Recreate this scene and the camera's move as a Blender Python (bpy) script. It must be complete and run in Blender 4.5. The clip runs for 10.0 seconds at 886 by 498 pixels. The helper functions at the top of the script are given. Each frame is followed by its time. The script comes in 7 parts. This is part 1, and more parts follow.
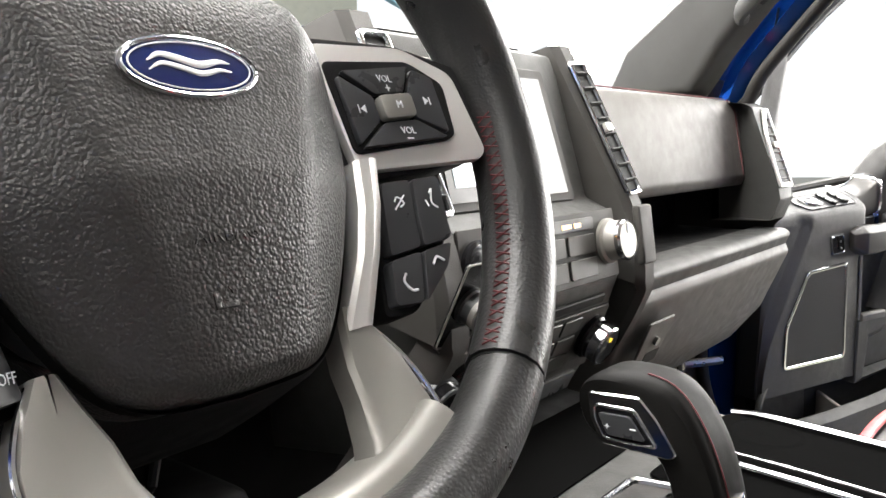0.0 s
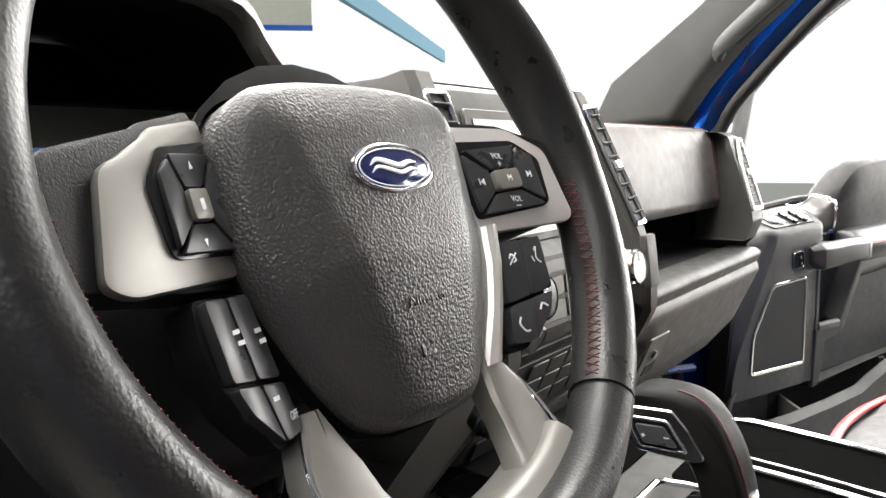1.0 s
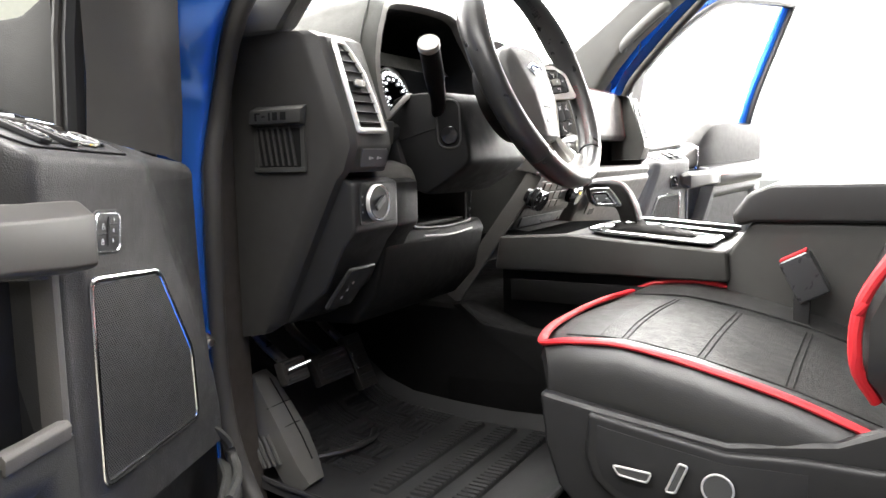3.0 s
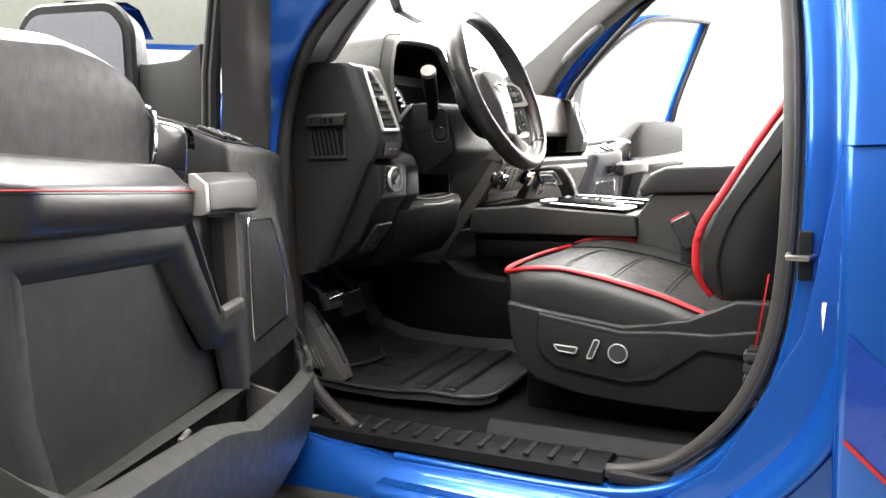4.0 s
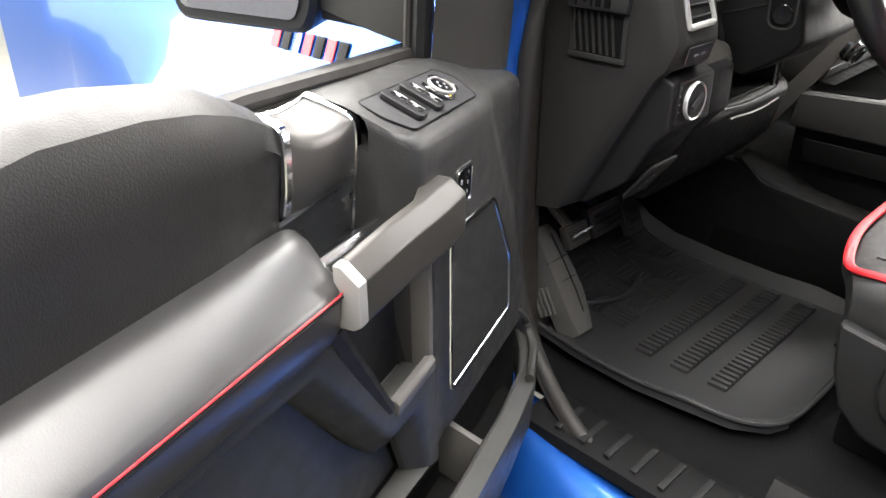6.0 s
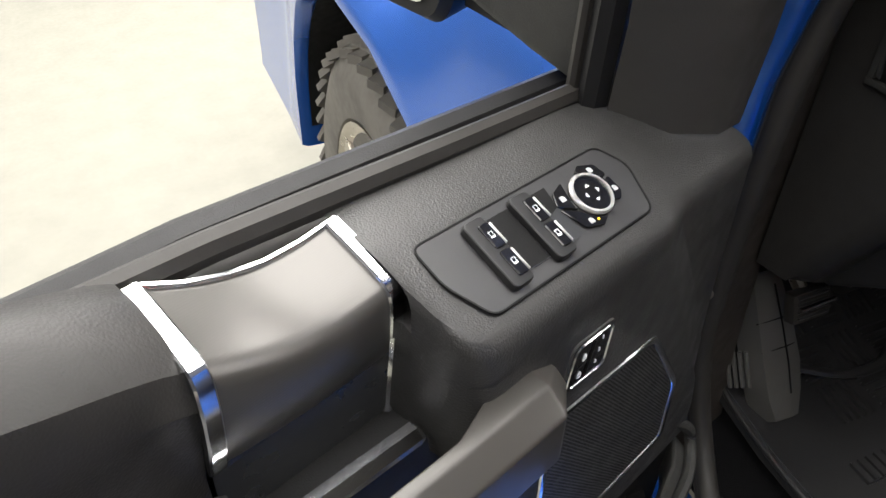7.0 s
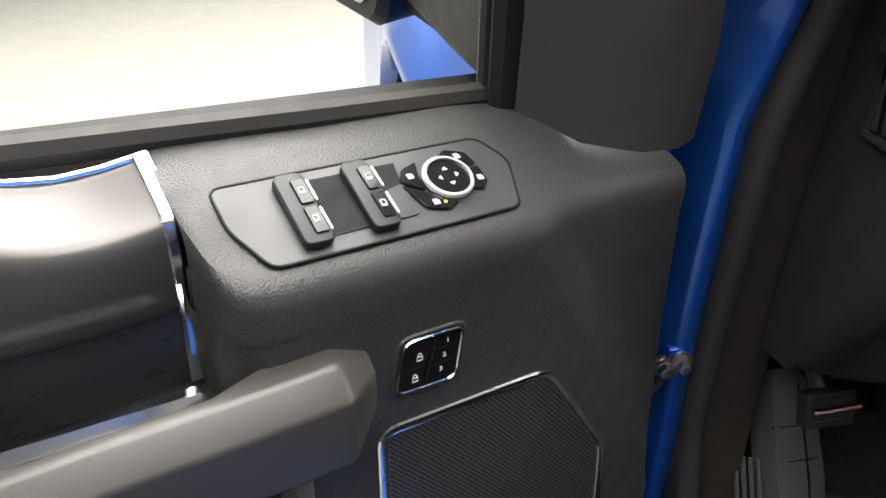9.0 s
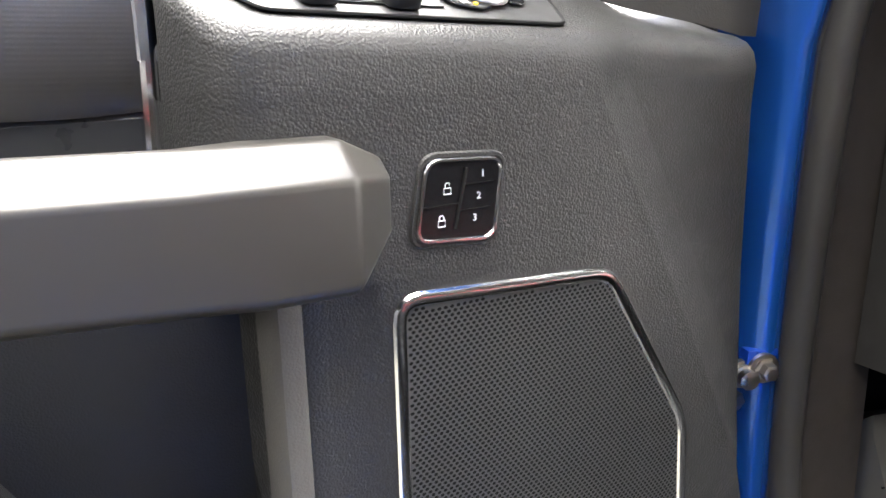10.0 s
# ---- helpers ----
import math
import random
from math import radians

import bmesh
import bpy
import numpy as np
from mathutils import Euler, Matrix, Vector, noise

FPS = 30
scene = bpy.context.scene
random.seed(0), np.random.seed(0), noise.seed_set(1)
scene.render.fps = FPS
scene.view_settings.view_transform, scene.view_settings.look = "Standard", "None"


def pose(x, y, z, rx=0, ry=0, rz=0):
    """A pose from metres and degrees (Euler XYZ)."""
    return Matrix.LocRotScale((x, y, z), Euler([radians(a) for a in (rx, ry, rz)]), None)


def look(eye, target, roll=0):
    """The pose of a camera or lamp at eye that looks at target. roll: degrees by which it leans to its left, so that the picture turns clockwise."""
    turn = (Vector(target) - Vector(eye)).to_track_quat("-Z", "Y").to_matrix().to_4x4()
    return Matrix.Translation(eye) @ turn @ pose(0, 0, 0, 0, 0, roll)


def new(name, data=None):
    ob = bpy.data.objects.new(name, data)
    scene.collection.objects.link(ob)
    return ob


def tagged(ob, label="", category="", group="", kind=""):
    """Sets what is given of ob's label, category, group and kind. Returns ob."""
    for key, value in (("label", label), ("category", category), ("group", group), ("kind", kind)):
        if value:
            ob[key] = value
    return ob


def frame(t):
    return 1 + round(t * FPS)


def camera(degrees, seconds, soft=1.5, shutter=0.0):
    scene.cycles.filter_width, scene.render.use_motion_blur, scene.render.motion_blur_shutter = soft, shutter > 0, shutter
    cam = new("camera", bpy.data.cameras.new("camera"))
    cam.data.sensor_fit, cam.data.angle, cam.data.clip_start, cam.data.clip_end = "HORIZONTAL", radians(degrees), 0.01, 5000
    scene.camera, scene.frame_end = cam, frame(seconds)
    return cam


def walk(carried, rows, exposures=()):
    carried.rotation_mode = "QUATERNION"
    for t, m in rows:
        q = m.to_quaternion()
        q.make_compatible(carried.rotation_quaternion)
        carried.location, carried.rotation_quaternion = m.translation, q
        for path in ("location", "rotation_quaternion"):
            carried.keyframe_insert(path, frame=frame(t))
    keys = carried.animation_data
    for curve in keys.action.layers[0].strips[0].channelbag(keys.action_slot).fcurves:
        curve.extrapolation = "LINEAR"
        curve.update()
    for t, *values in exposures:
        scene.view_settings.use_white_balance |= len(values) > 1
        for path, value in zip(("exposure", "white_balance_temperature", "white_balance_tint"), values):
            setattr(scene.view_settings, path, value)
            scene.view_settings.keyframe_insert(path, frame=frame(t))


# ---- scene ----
cam = camera(60.0, 10.0)
PATH = [
    (0, (-0.554, -0.348, 1.191), (0.969, 0.925, 0.95), -1.7),
    (0.3, (-0.554, -0.338, 1.197), (1.014, 0.880, 0.949), -1.5),
    (0.5, (-0.572, -0.339, 1.202), (1.010, 0.860, 0.953), -1.2),
    (0.7, (-0.600, -0.335, 1.212), (0.993, 0.851, 0.970), -1.1),
    (1, (-0.661, -0.33, 1.227), (0.942, 0.842, 0.986), -1.0),
    (1.5, (-0.78, -0.366, 1.223), (0.827, 0.804, 1.004), -1.8),
    (2, (-0.917, -0.413, 1.222), (0.701, 0.742, 1.001), -1.3),
    (2.5, (-1.181, -0.471, 1.171), (0.48, 0.621, 0.947), -1.3),
    (3, (-1.492, -0.569, 1.096), (0.235, 0.411, 0.86), -1.2),
    (3.2, (-1.614, -0.595, 1.083), (0.139, 0.338, 0.842), -1.1),
    (4.3, (-1.991, -0.755, 1.09), (-0.21, 0.119, 0.837), -1.4),
    (4.5, (-1.997, -0.755, 1.091), (-0.221, 0.126, 0.823), -1.2),
    (5, (-1.946, -0.715, 1.11), (-0.204, 0.209, 0.78), -1.0),
    (5.2, (-1.879, -0.674, 1.135), (-0.182, 0.311, 0.748), -1.0),
    (5.5, (-1.74, -0.591, 1.218), (-0.176, 0.524, 0.659), -0.5),
    (6, (-1.535, -0.448, 1.314), (-0.293, 0.822, 0.394), -0.2),
    (6.2, (-1.452, -0.379, 1.344), (-0.337, 0.908, 0.296), -0.1),
    (7.3, (-1.214, -0.21, 1.376), (-0.746, 1.225, 0.064), 1.1),
    (7.5, (-1.184, -0.199, 1.359), (-0.778, 1.264, 0.056), 1.3),
    (8, (-1.119, -0.19, 1.338), (-0.811, 1.312, 0.054), 1.4),
    (8.5, (-1.101, -0.248, 1.358), (-0.788, 1.292, 0.121), 1.5),
    (9, (-1.111, -0.29, 1.301), (-0.788, 1.367, 0.229), 0.9),
    (9.5, (-1.114, -0.298, 1.188), (-0.795, 1.505, 0.385), -0.1),
    (10, (-1.114, -0.286, 1.106), (-0.806, 1.608, 0.544), -0.9),
]
walk(cam, [(t, look(eye, target, roll)) for t, eye, target, roll in PATH],
     [(0.0, 0.72), (2.5, 0.6), (2.8, 1.1), (3.1, 1.8), (4.3, 1.15), (4.6, 1.08), (5.6, 1.4), (6.2, 1.5), (7.3, 0.1), (8.0, 0.25), (8.5, 0.5), (9.0, 0.75), (9.5, 1.25), (10.0, 2.1)])

# ---- light ----
world = bpy.data.worlds.new("studio_white")
scene.world = world
world.use_nodes = True
_bg = world.node_tree.nodes["Background"]
_bg.inputs["Color"].default_value = (0.93, 0.97, 1.0, 1)
_bg.inputs["Strength"].default_value = 0.68


def area_lamp(name, eye, target, sx, sy, watts, colour=(1, 0.97, 0.93)):
    data = bpy.data.lights.new(name, "AREA")
    data.shape, data.size, data.size_y, data.energy, data.color = "RECTANGLE", sx, sy, watts, colour
    ob = new(name, data)
    ob.matrix_world = look(eye, target)
    return ob


# added fill lamps: tall soft boxes along the far side and the front, ceiling panels ahead of the truck and over the
# driver's side
area_lamp("soft_fill", (3.6, -0.2, 2.0), (0.4, 0.0, 1.1), 5.0, 2.4, 340)
area_lamp("soft_fill", (0.6, 4.6, 3.15), (0.0, 0.4, 1.2), 5.0, 1.2, 220)
area_lamp("soft_fill", (-3.8, 3.2, 2.3), (-1.2, 0.0, 1.0), 3.4, 2.4, 130)
area_lamp("ceiling_fill", (-0.8, 1.2, 3.27), (-0.8, 1.2, 0.0), 1.7, 4.6, 250)
area_lamp("ceiling_fill", (1.4, 1.2, 3.27), (1.4, 1.2, 0.0), 1.2, 4.6, 240)
area_lamp("ceiling_fill", (-2.6, -0.6, 3.27), (-2.6, -0.6, 0.0), 0.6, 4.0, 85)


# ---- materials ----
def links(mat):
    return mat.node_tree.nodes, mat.node_tree.links


def surface(name, colour, rough=0.5, metal=0.0, grain=900.0, bump=0.0, cells=False, vary=0.12, coat=0.0, spec=0.5, rvary=0.08, depth=0.0004, sheen=0.0):
    """A procedural surface: colour and gloss that vary at two scales, and a fine relief."""
    mat = bpy.data.materials.new(name)
    mat.use_nodes = True
    nodes, link = links(mat)
    b = nodes["Principled BSDF"]
    b.inputs["Metallic"].default_value = metal
    b.inputs["Specular IOR Level"].default_value = spec
    b.inputs["Coat Weight"].default_value = coat
    b.inputs["Coat Roughness"].default_value = 0.04
    b.inputs["Sheen Weight"].default_value = sheen
    co = nodes.new("ShaderNodeTexCoord")
    big = nodes.new("ShaderNodeTexNoise")
    big.inputs["Scale"].default_value, big.inputs["Detail"].default_value = 9.0, 5.0
    link.new(co.outputs["Object"], big.inputs["Vector"])
    ramp = nodes.new("ShaderNodeMapRange")
    ramp.inputs["From Min"].default_value, ramp.inputs["From Max"].default_value = 0.3, 0.7
    ramp.inputs["To Min"].default_value, ramp.inputs["To Max"].default_value = 1 - vary, 1 + vary
    link.new(big.outputs["Fac"], ramp.inputs["Value"])
    tint = nodes.new("ShaderNodeVectorMath")
    tint.operation = "SCALE"
    tint.inputs[0].default_value = colour
    link.new(ramp.outputs["Result"], tint.inputs["Scale"])
    link.new(tint.outputs["Vector"], b.inputs["Base Color"])
    rr = nodes.new("ShaderNodeMapRange")
    rr.inputs["From Min"].default_value, rr.inputs["From Max"].default_value = 0.3, 0.7
    rr.inputs["To Min"].default_value, rr.inputs["To Max"].default_value = max(0.02, rough - rvary), rough + rvary
    fine = nodes.new("ShaderNodeTexNoise")
    fine.inputs["Scale"].default_value, fine.inputs["Detail"].default_value = 60.0, 6.0
    link.new(co.outputs["Object"], fine.inputs["Vector"])
    link.new(fine.outputs["Fac"], rr.inputs["Value"])
    link.new(rr.outputs["Result"], b.inputs["Roughness"])
    if bump:
        if cells:
            warp = nodes.new("ShaderNodeTexNoise")
            warp.inputs["Scale"].default_value, warp.inputs["Detail"].default_value = grain * 0.5, 2.0
            link.new(co.outputs["Object"], warp.inputs["Vector"])
            add = nodes.new("ShaderNodeVectorMath")
            add.operation = "MULTIPLY_ADD"
            add.inputs[1].default_value = (1.1 / grain,) * 3
            link.new(warp.outputs["Color"], add.inputs[0])
            link.new(co.outputs["Object"], add.inputs[2])
            tex = nodes.new("ShaderNodeTexVoronoi")
            tex.feature = "SMOOTH_F1"
            tex.inputs["Scale"].default_value = grain
            tex.inputs["Smoothness"].default_value = 0.45
            link.new(add.outputs["Vector"], tex.inputs["Vector"])
            height = tex.outputs["Distance"]
        else:
            tex = nodes.new("ShaderNodeTexNoise")
            tex.inputs["Scale"].default_value, tex.inputs["Detail"].default_value = grain, 3.0
            link.new(co.outputs["Object"], tex.inputs["Vector"])
            height = tex.outputs["Fac"]
        bm_ = nodes.new("ShaderNodeBump")
        bm_.inputs["Strength"].default_value, bm_.inputs["Distance"].default_value = bump, depth
        bm_.invert = cells
        link.new(height, bm_.inputs["Height"])
        link.new(bm_.outputs["Normal"], b.inputs["Normal"])
    return mat


def glow(name, colour, strength):
    mat = bpy.data.materials.new(name)
    mat.use_nodes = True
    b = mat.node_tree.nodes["Principled BSDF"]
    b.inputs["Base Color"].default_value = (*[c * 0.2 for c in colour], 1)
    b.inputs["Emission Color"].default_value = (*colour, 1)
    b.inputs["Emission Strength"].default_value = strength
    b.inputs["Roughness"].default_value = 0.15
    return mat


def glass(name, colour=(1, 1, 1), rough=0.0):
    mat = bpy.data.materials.new(name)
    mat.use_nodes = True
    nodes, link = links(mat)
    b = nodes["Principled BSDF"]
    b.inputs["Base Color"].default_value = (*colour, 1)
    b.inputs["Transmission Weight"].default_value = 1.0
    b.inputs["Roughness"].default_value = rough
    b.inputs["IOR"].default_value = 1.02
    return mat


BLACK = surface("black_grained_plastic", (0.014, 0.014, 0.0145), 0.47, grain=1100, bump=0.35, cells=True, spec=0.26)
# black plastic darkened further for parts that lie in shade
SHELL = surface("dull_black_plastic_and_shade", (0.0068, 0.0068, 0.0070), 0.55, grain=1000, bump=0.3, cells=True, spec=0.13)
ENDCAP = surface("dark_grey_end_cap_plastic", (0.027, 0.026, 0.025), 0.5, grain=1000, bump=0.3, cells=True, spec=0.3)
POSTRIM = surface("brown_grey_post_trim", (0.042, 0.036, 0.031), 0.55, grain=900, bump=0.3, cells=True, spec=0.3)
FOOTM = surface("light_grey_footrest_plastic", (0.070, 0.068, 0.064), 0.45, grain=700, bump=0.2)
# near-black plastic; also paints the shade inside recesses and under parts
DARK = surface("dark_plastic_and_shade", (0.006, 0.006, 0.006), 0.6, spec=0.16)
CHAR = surface("charcoal_soft_touch_plastic", (0.034, 0.034, 0.032), 0.52, grain=900, bump=0.4, cells=True, spec=0.32)
TOPPAD = surface("grey_dash_top_skin", (0.027, 0.028, 0.024), 0.6, grain=900, bump=0.5, cells=True, spec=0.2)
GREYTRIM = surface("warm_grey_plastic", (0.092, 0.087, 0.081), 0.50, grain=900, bump=0.3, cells=True, spec=0.25)
PERF = surface("perforated_black_leather", (0.013, 0.013, 0.013), 0.55, grain=330, bump=0.9, cells=True, depth=0.0012)
LEATHER = surface("black_leather", (0.020, 0.020, 0.020), 0.40, grain=900, bump=0.40, cells=True, depth=0.0004)
WRAP = surface("smooth_black_wheel_leather", (0.015, 0.015, 0.015), 0.34, grain=620, bump=0.34, cells=True)
AIRBAG = surface("pebbled_black_vinyl", (0.042, 0.041, 0.040), 0.37, grain=760, bump=0.46, cells=True, depth=0.0008)
GLOSS = surface("gloss_black_plastic", (0.008, 0.008, 0.009), 0.16, rvary=0.04, vary=0.05, spec=0.4)
BUTTON = surface("satin_black_button", (0.030, 0.031, 0.033), 0.33)
# black without gloss: paints the shade of deep openings on flat plates
VOID = surface("black_depth_shade", (0.004, 0.004, 0.004), 1.0, spec=0.0)
GRIPM = surface("black_lever_leather", (0.0050, 0.0048, 0.0046), 0.52, grain=900, bump=0.12, cells=True, spec=0.07)
VENTRIM = surface("satin_chrome_vent_trim", (0.78, 0.77, 0.75), 0.30, metal=0.75, vary=0.03, rvary=0.02)
# spoke trim of the right side, its bright reflection put into the colour
SPOKEM = surface("satin_spoke_trim_lit", (0.74, 0.725, 0.70), 0.33, metal=0.5, vary=0.03, rvary=0.02)
SILVER = surface("satin_silver_trim", (0.44, 0.43, 0.41), 0.34, metal=0.45, vary=0.06)
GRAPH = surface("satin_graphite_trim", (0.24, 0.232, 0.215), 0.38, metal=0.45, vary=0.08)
CHROME = surface("bright_chrome", (0.80, 0.81, 0.83), 0.14, metal=1.0, vary=0.03, rvary=0.03)
RED = surface("red_leather_piping", (0.52, 0.020, 0.028), 0.42, grain=700, bump=0.3, cells=True)
THREAD = surface("red_thread", (0.095, 0.012, 0.014), 0.7)
KEYMAT = surface("dark_grey_key_plastic", (0.060, 0.058, 0.054), 0.45, spec=0.35)
PANEL = surface("mid_grey_panel_plastic", (0.046, 0.044, 0.041), 0.52, grain=900, bump=0.25, cells=True, spec=0.2)
BLUE = surface("metallic_blue_paint", (0.010, 0.100, 0.45), 0.25, metal=0.62, coat=0.65, vary=0.015, rvary=0.015)
NAVY = surface("dark_blue_flange_paint", (0.006, 0.05, 0.36), 0.3, metal=0.4, coat=1.0, vary=0.05)
RUBBER = surface("black_rubber_seal", (0.029, 0.0272, 0.025), 0.52, grain=500, bump=0.2, spec=0.32)
TYRE = surface("tyre_rubber", (0.085, 0.078, 0.066), 0.85, grain=200, bump=0.4, vary=0.25)
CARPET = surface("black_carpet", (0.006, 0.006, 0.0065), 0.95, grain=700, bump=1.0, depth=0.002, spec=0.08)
MATRUB = surface("black_floor_liner_rubber", (0.025, 0.025, 0.0255), 0.31, grain=400, bump=0.25, spec=0.32, rvary=0.03)
MESH = surface("speaker_grille_black", (0.055, 0.055, 0.054), 0.42)
STEEL = surface("bare_steel", (0.42, 0.39, 0.34), 0.32, metal=1.0, vary=0.2)
WHITEINK = surface("white_print", (0.75, 0.76, 0.78), 0.5)
GREYINK = surface("grey_print", (0.33, 0.33, 0.34), 0.5)
AMBER = glow("amber_indicator", (1.0, 0.62, 0.05), 1.4)
SCREENW = glow("bright_touch_screen", (0.90, 0.97, 1.0), 0.95)
LCD = glow("blue_cluster_screen", (0.045, 0.085, 0.20), 0.75)
LCDMID = glow("blue_cluster_panel", (0.07, 0.16, 0.42), 0.85)
LCDORANGE = glow("orange_frame_line", (1.0, 0.52, 0.06), 0.9)
DIALWHITE = glow("lit_dial_mark", (0.95, 0.98, 1.0), 1.6)
DIALRED = glow("lit_red_mark", (1.0, 0.05, 0.05), 0.45)
TEAL = glow("teal_icon", (0.15, 0.85, 0.80), 1.0)
MIRRORM = surface("mirror_silver", (0.92, 0.93, 0.94), 0.02, metal=1.0, vary=0.0, rvary=0.0)
GLASS = glass("clear_glass")
TINT = glass("tinted_glass", (0.55, 0.58, 0.58))
EMBLEM = surface("blue_enamel", (0.008, 0.016, 0.085), 0.12, coat=1.0, vary=0.05)
FLOORM = surface("pale_epoxy_floor", (0.21, 0.203, 0.170), 0.5, vary=0.06, grain=30, bump=0.05, spec=0.25)
CEILM = surface("grey_ceiling_paint", (0.16, 0.16, 0.155), 0.8, vary=0.05)
DARKWALL = surface("dark_reflection_wall", (0.035, 0.035, 0.040), 0.7, vary=0.05)
OLIVE = surface("olive_reflection_paint", (0.62, 0.60, 0.50), 0.7, vary=0.04)
PALEBLUE = surface("pale_blue_reflection_paint", (0.30, 0.62, 0.80), 0.5, vary=0.04)
PAPER = surface("white_label_paper", (0.75, 0.75, 0.72), 0.6)
HEADLINER = surface("beige_headliner_cloth", (0.66, 0.64, 0.60), 0.9, grain=900, bump=0.3)


# ---- building helpers ----
FLIP = [False]


def part(name, bm, mat, parent=None, label="", sharp=35, smooth=True):
    """One mesh object out of a bmesh, under a thing or a part."""
    if FLIP[0]:
        bmesh.ops.scale(bm, vec=(-1, 1, 1), verts=bm.verts)
        bmesh.ops.reverse_faces(bm, faces=bm.faces)
    me = bpy.data.meshes.new(name)
    bm.normal_update()
    bm.to_mesh(me)
    bm.free()
    me.materials.append(mat)
    if smooth:
        me.polygons.foreach_set("use_smooth", [True] * len(me.polygons))
        me.set_sharp_from_angle(angle=radians(sharp))
    ob = new(name, me)
    if parent is not None:
        ob.parent = parent
        base = parent
        while base.parent is not None:
            base = base.parent
        if parent is base:
            m = BASE.get(base.name, Matrix())
            ob.matrix_parent_inverse = m.inverted()
    if label:
        tagged(ob, label)
    return ob


BASE = {}


def thing(name, at, label, category, group="", kind="", local=None):
    """An Empty at the base of a thing. Its parts are given in world places, or, with local, in the thing's own."""
    ob = new(name)
    ob.empty_display_size = 0.05
    if local is None:
        ob.location = at
        BASE[ob.name] = Matrix.Translation(at)
    else:
        ob.matrix_world = local
    return tagged(ob, label, category, group, kind)


def soften(bm, width=0.003, seg=2, angle=28):
    edges = [e for e in bm.edges if len(e.link_faces) == 2 and e.calc_face_angle(0) > radians(angle)]
    if edges:
        bmesh.ops.bevel(bm, geom=edges, offset=width, segments=seg, profile=0.6, affect="EDGES", clamp_overlap=True)
    return bm


def prism(points, shift, bevel=0.0, seg=2, holes=()):
    """A flat outline (3D points) pushed along shift, with softened edges."""
    bm = bmesh.new()
    shift = Vector(shift)
    low = [bm.verts.new(Vector(p)) for p in points]
    high = [bm.verts.new(Vector(p) + shift) for p in points]
    n = len(points)
    bm.faces.new(low[::-1])
    bm.faces.new(high)
    for i in range(n):
        bm.faces.new((low[i], low[(i + 1) % n], high[(i + 1) % n], high[i]))
    bmesh.ops.recalc_face_normals(bm, faces=bm.faces)
    if bevel:
        soften(bm, bevel, seg)
    return bm


def px(profile, x0, x1, bevel=0.004, seg=2):
    """A side profile of (y, z) pushed from x0 to x1."""
    return prism([(x0, y, z) for y, z in profile], (x1 - x0, 0, 0), bevel, seg)


def box(x0, x1, y0, y1, z0, z1, bevel=0.003, seg=2, m=None):
    bm = prism([(x0, y0, z0), (x1, y0, z0), (x1, y1, z0), (x0, y1, z0)], (0, 0, z1 - z0), bevel, seg)
    if m is not None:
        bm.transform(m)
    return bm


def loft(rows, closed=False, caps=False, flip=False):
    """Skin over rows of points; closed joins each row's ends."""
    bm = bmesh.new()
    vs = [[bm.verts.new(Vector(p)) for p in row] for row in rows]
    n = len(vs[0])
    for a, b in zip(vs, vs[1:]):
        for i in range(n if closed else n - 1):
            j = (i + 1) % n
            bm.faces.new((a[i], a[j], b[j], b[i]))
    if caps:
        bm.faces.new(vs[0][::-1])
        bm.faces.new(vs[-1])
    bmesh.ops.recalc_face_normals(bm, faces=bm.faces)
    return bm


def smooth_path(points, steps=6, closed=False):
    """Catmull-Rom through points."""
    p = [Vector(q) for q in points]
    n, out = len(p), []
    for i in range(n if closed else n - 1):
        a, b = p[i], p[(i + 1) % n]
        z = p[i - 1] if (i or closed) else a * 2 - b
        c = p[(i + 2) % n] if (i + 2 < n or closed) else b * 2 - a
        for k in range(steps):
            t = k / steps
            out.append(0.5 * (2 * a + (b - z) * t + (2 * z - 5 * a + 4 * b - c) * t * t + (3 * a - z - 3 * b + c) * t ** 3))
    if not closed:
        out.append(p[-1])
    return out


def tube(points, r, sides=8, closed=False, squash=1.0, up=(0, 0, 1)):
    """A round bar along points; r may be one radius or one for each point."""
    pts = [Vector(p) for p in points]
    n = len(pts)
    rows = []
    for i, p in enumerate(pts):
        a = pts[i - 1] if (i or closed) else p
        b = pts[(i + 1) % n] if (i + 1 < n or closed) else p
        d = (b - a).normalized()
        u = Vector(up)
        if abs(d.dot(u)) > 0.95:
            u = Vector((1, 0, 0))
        s = d.cross(u).normalized()
        w = s.cross(d).normalized()
        rad = r[i] if isinstance(r, (list, tuple)) else r
        rows.append([p + rad * (math.cos(t) * s + squash * math.sin(t) * w) for t in (2 * math.pi * k / sides for k in range(sides))])
    if closed:
        rows.append(rows[0])
        bm = loft(rows[:-1], closed=True)
        bm.verts.ensure_lookup_table()
        first = bm.verts[:sides]
        last = bm.verts[-sides:]
        for k in range(sides):
            j = (k + 1) % sides
            bm.faces.new((last[k], last[j], first[j], first[k]))
        bmesh.ops.recalc_face_normals(bm, faces=bm.faces)
        return bm
    return loft(rows, closed=True, caps=True)


def turned(profile, m, sides=28, ring=False):
    """A turned body: profile of (radius, height) about the local z of m; ring closes the profile on itself."""
    rows = []
    if ring:
        profile = list(profile) + [profile[0]]
    for r, z in profile:
        rows.append([m @ Vector((r * math.cos(2 * math.pi * k / sides), r * math.sin(2 * math.pi * k / sides), z)) for k in range(sides)])
    return loft(rows, closed=True, caps=not ring)


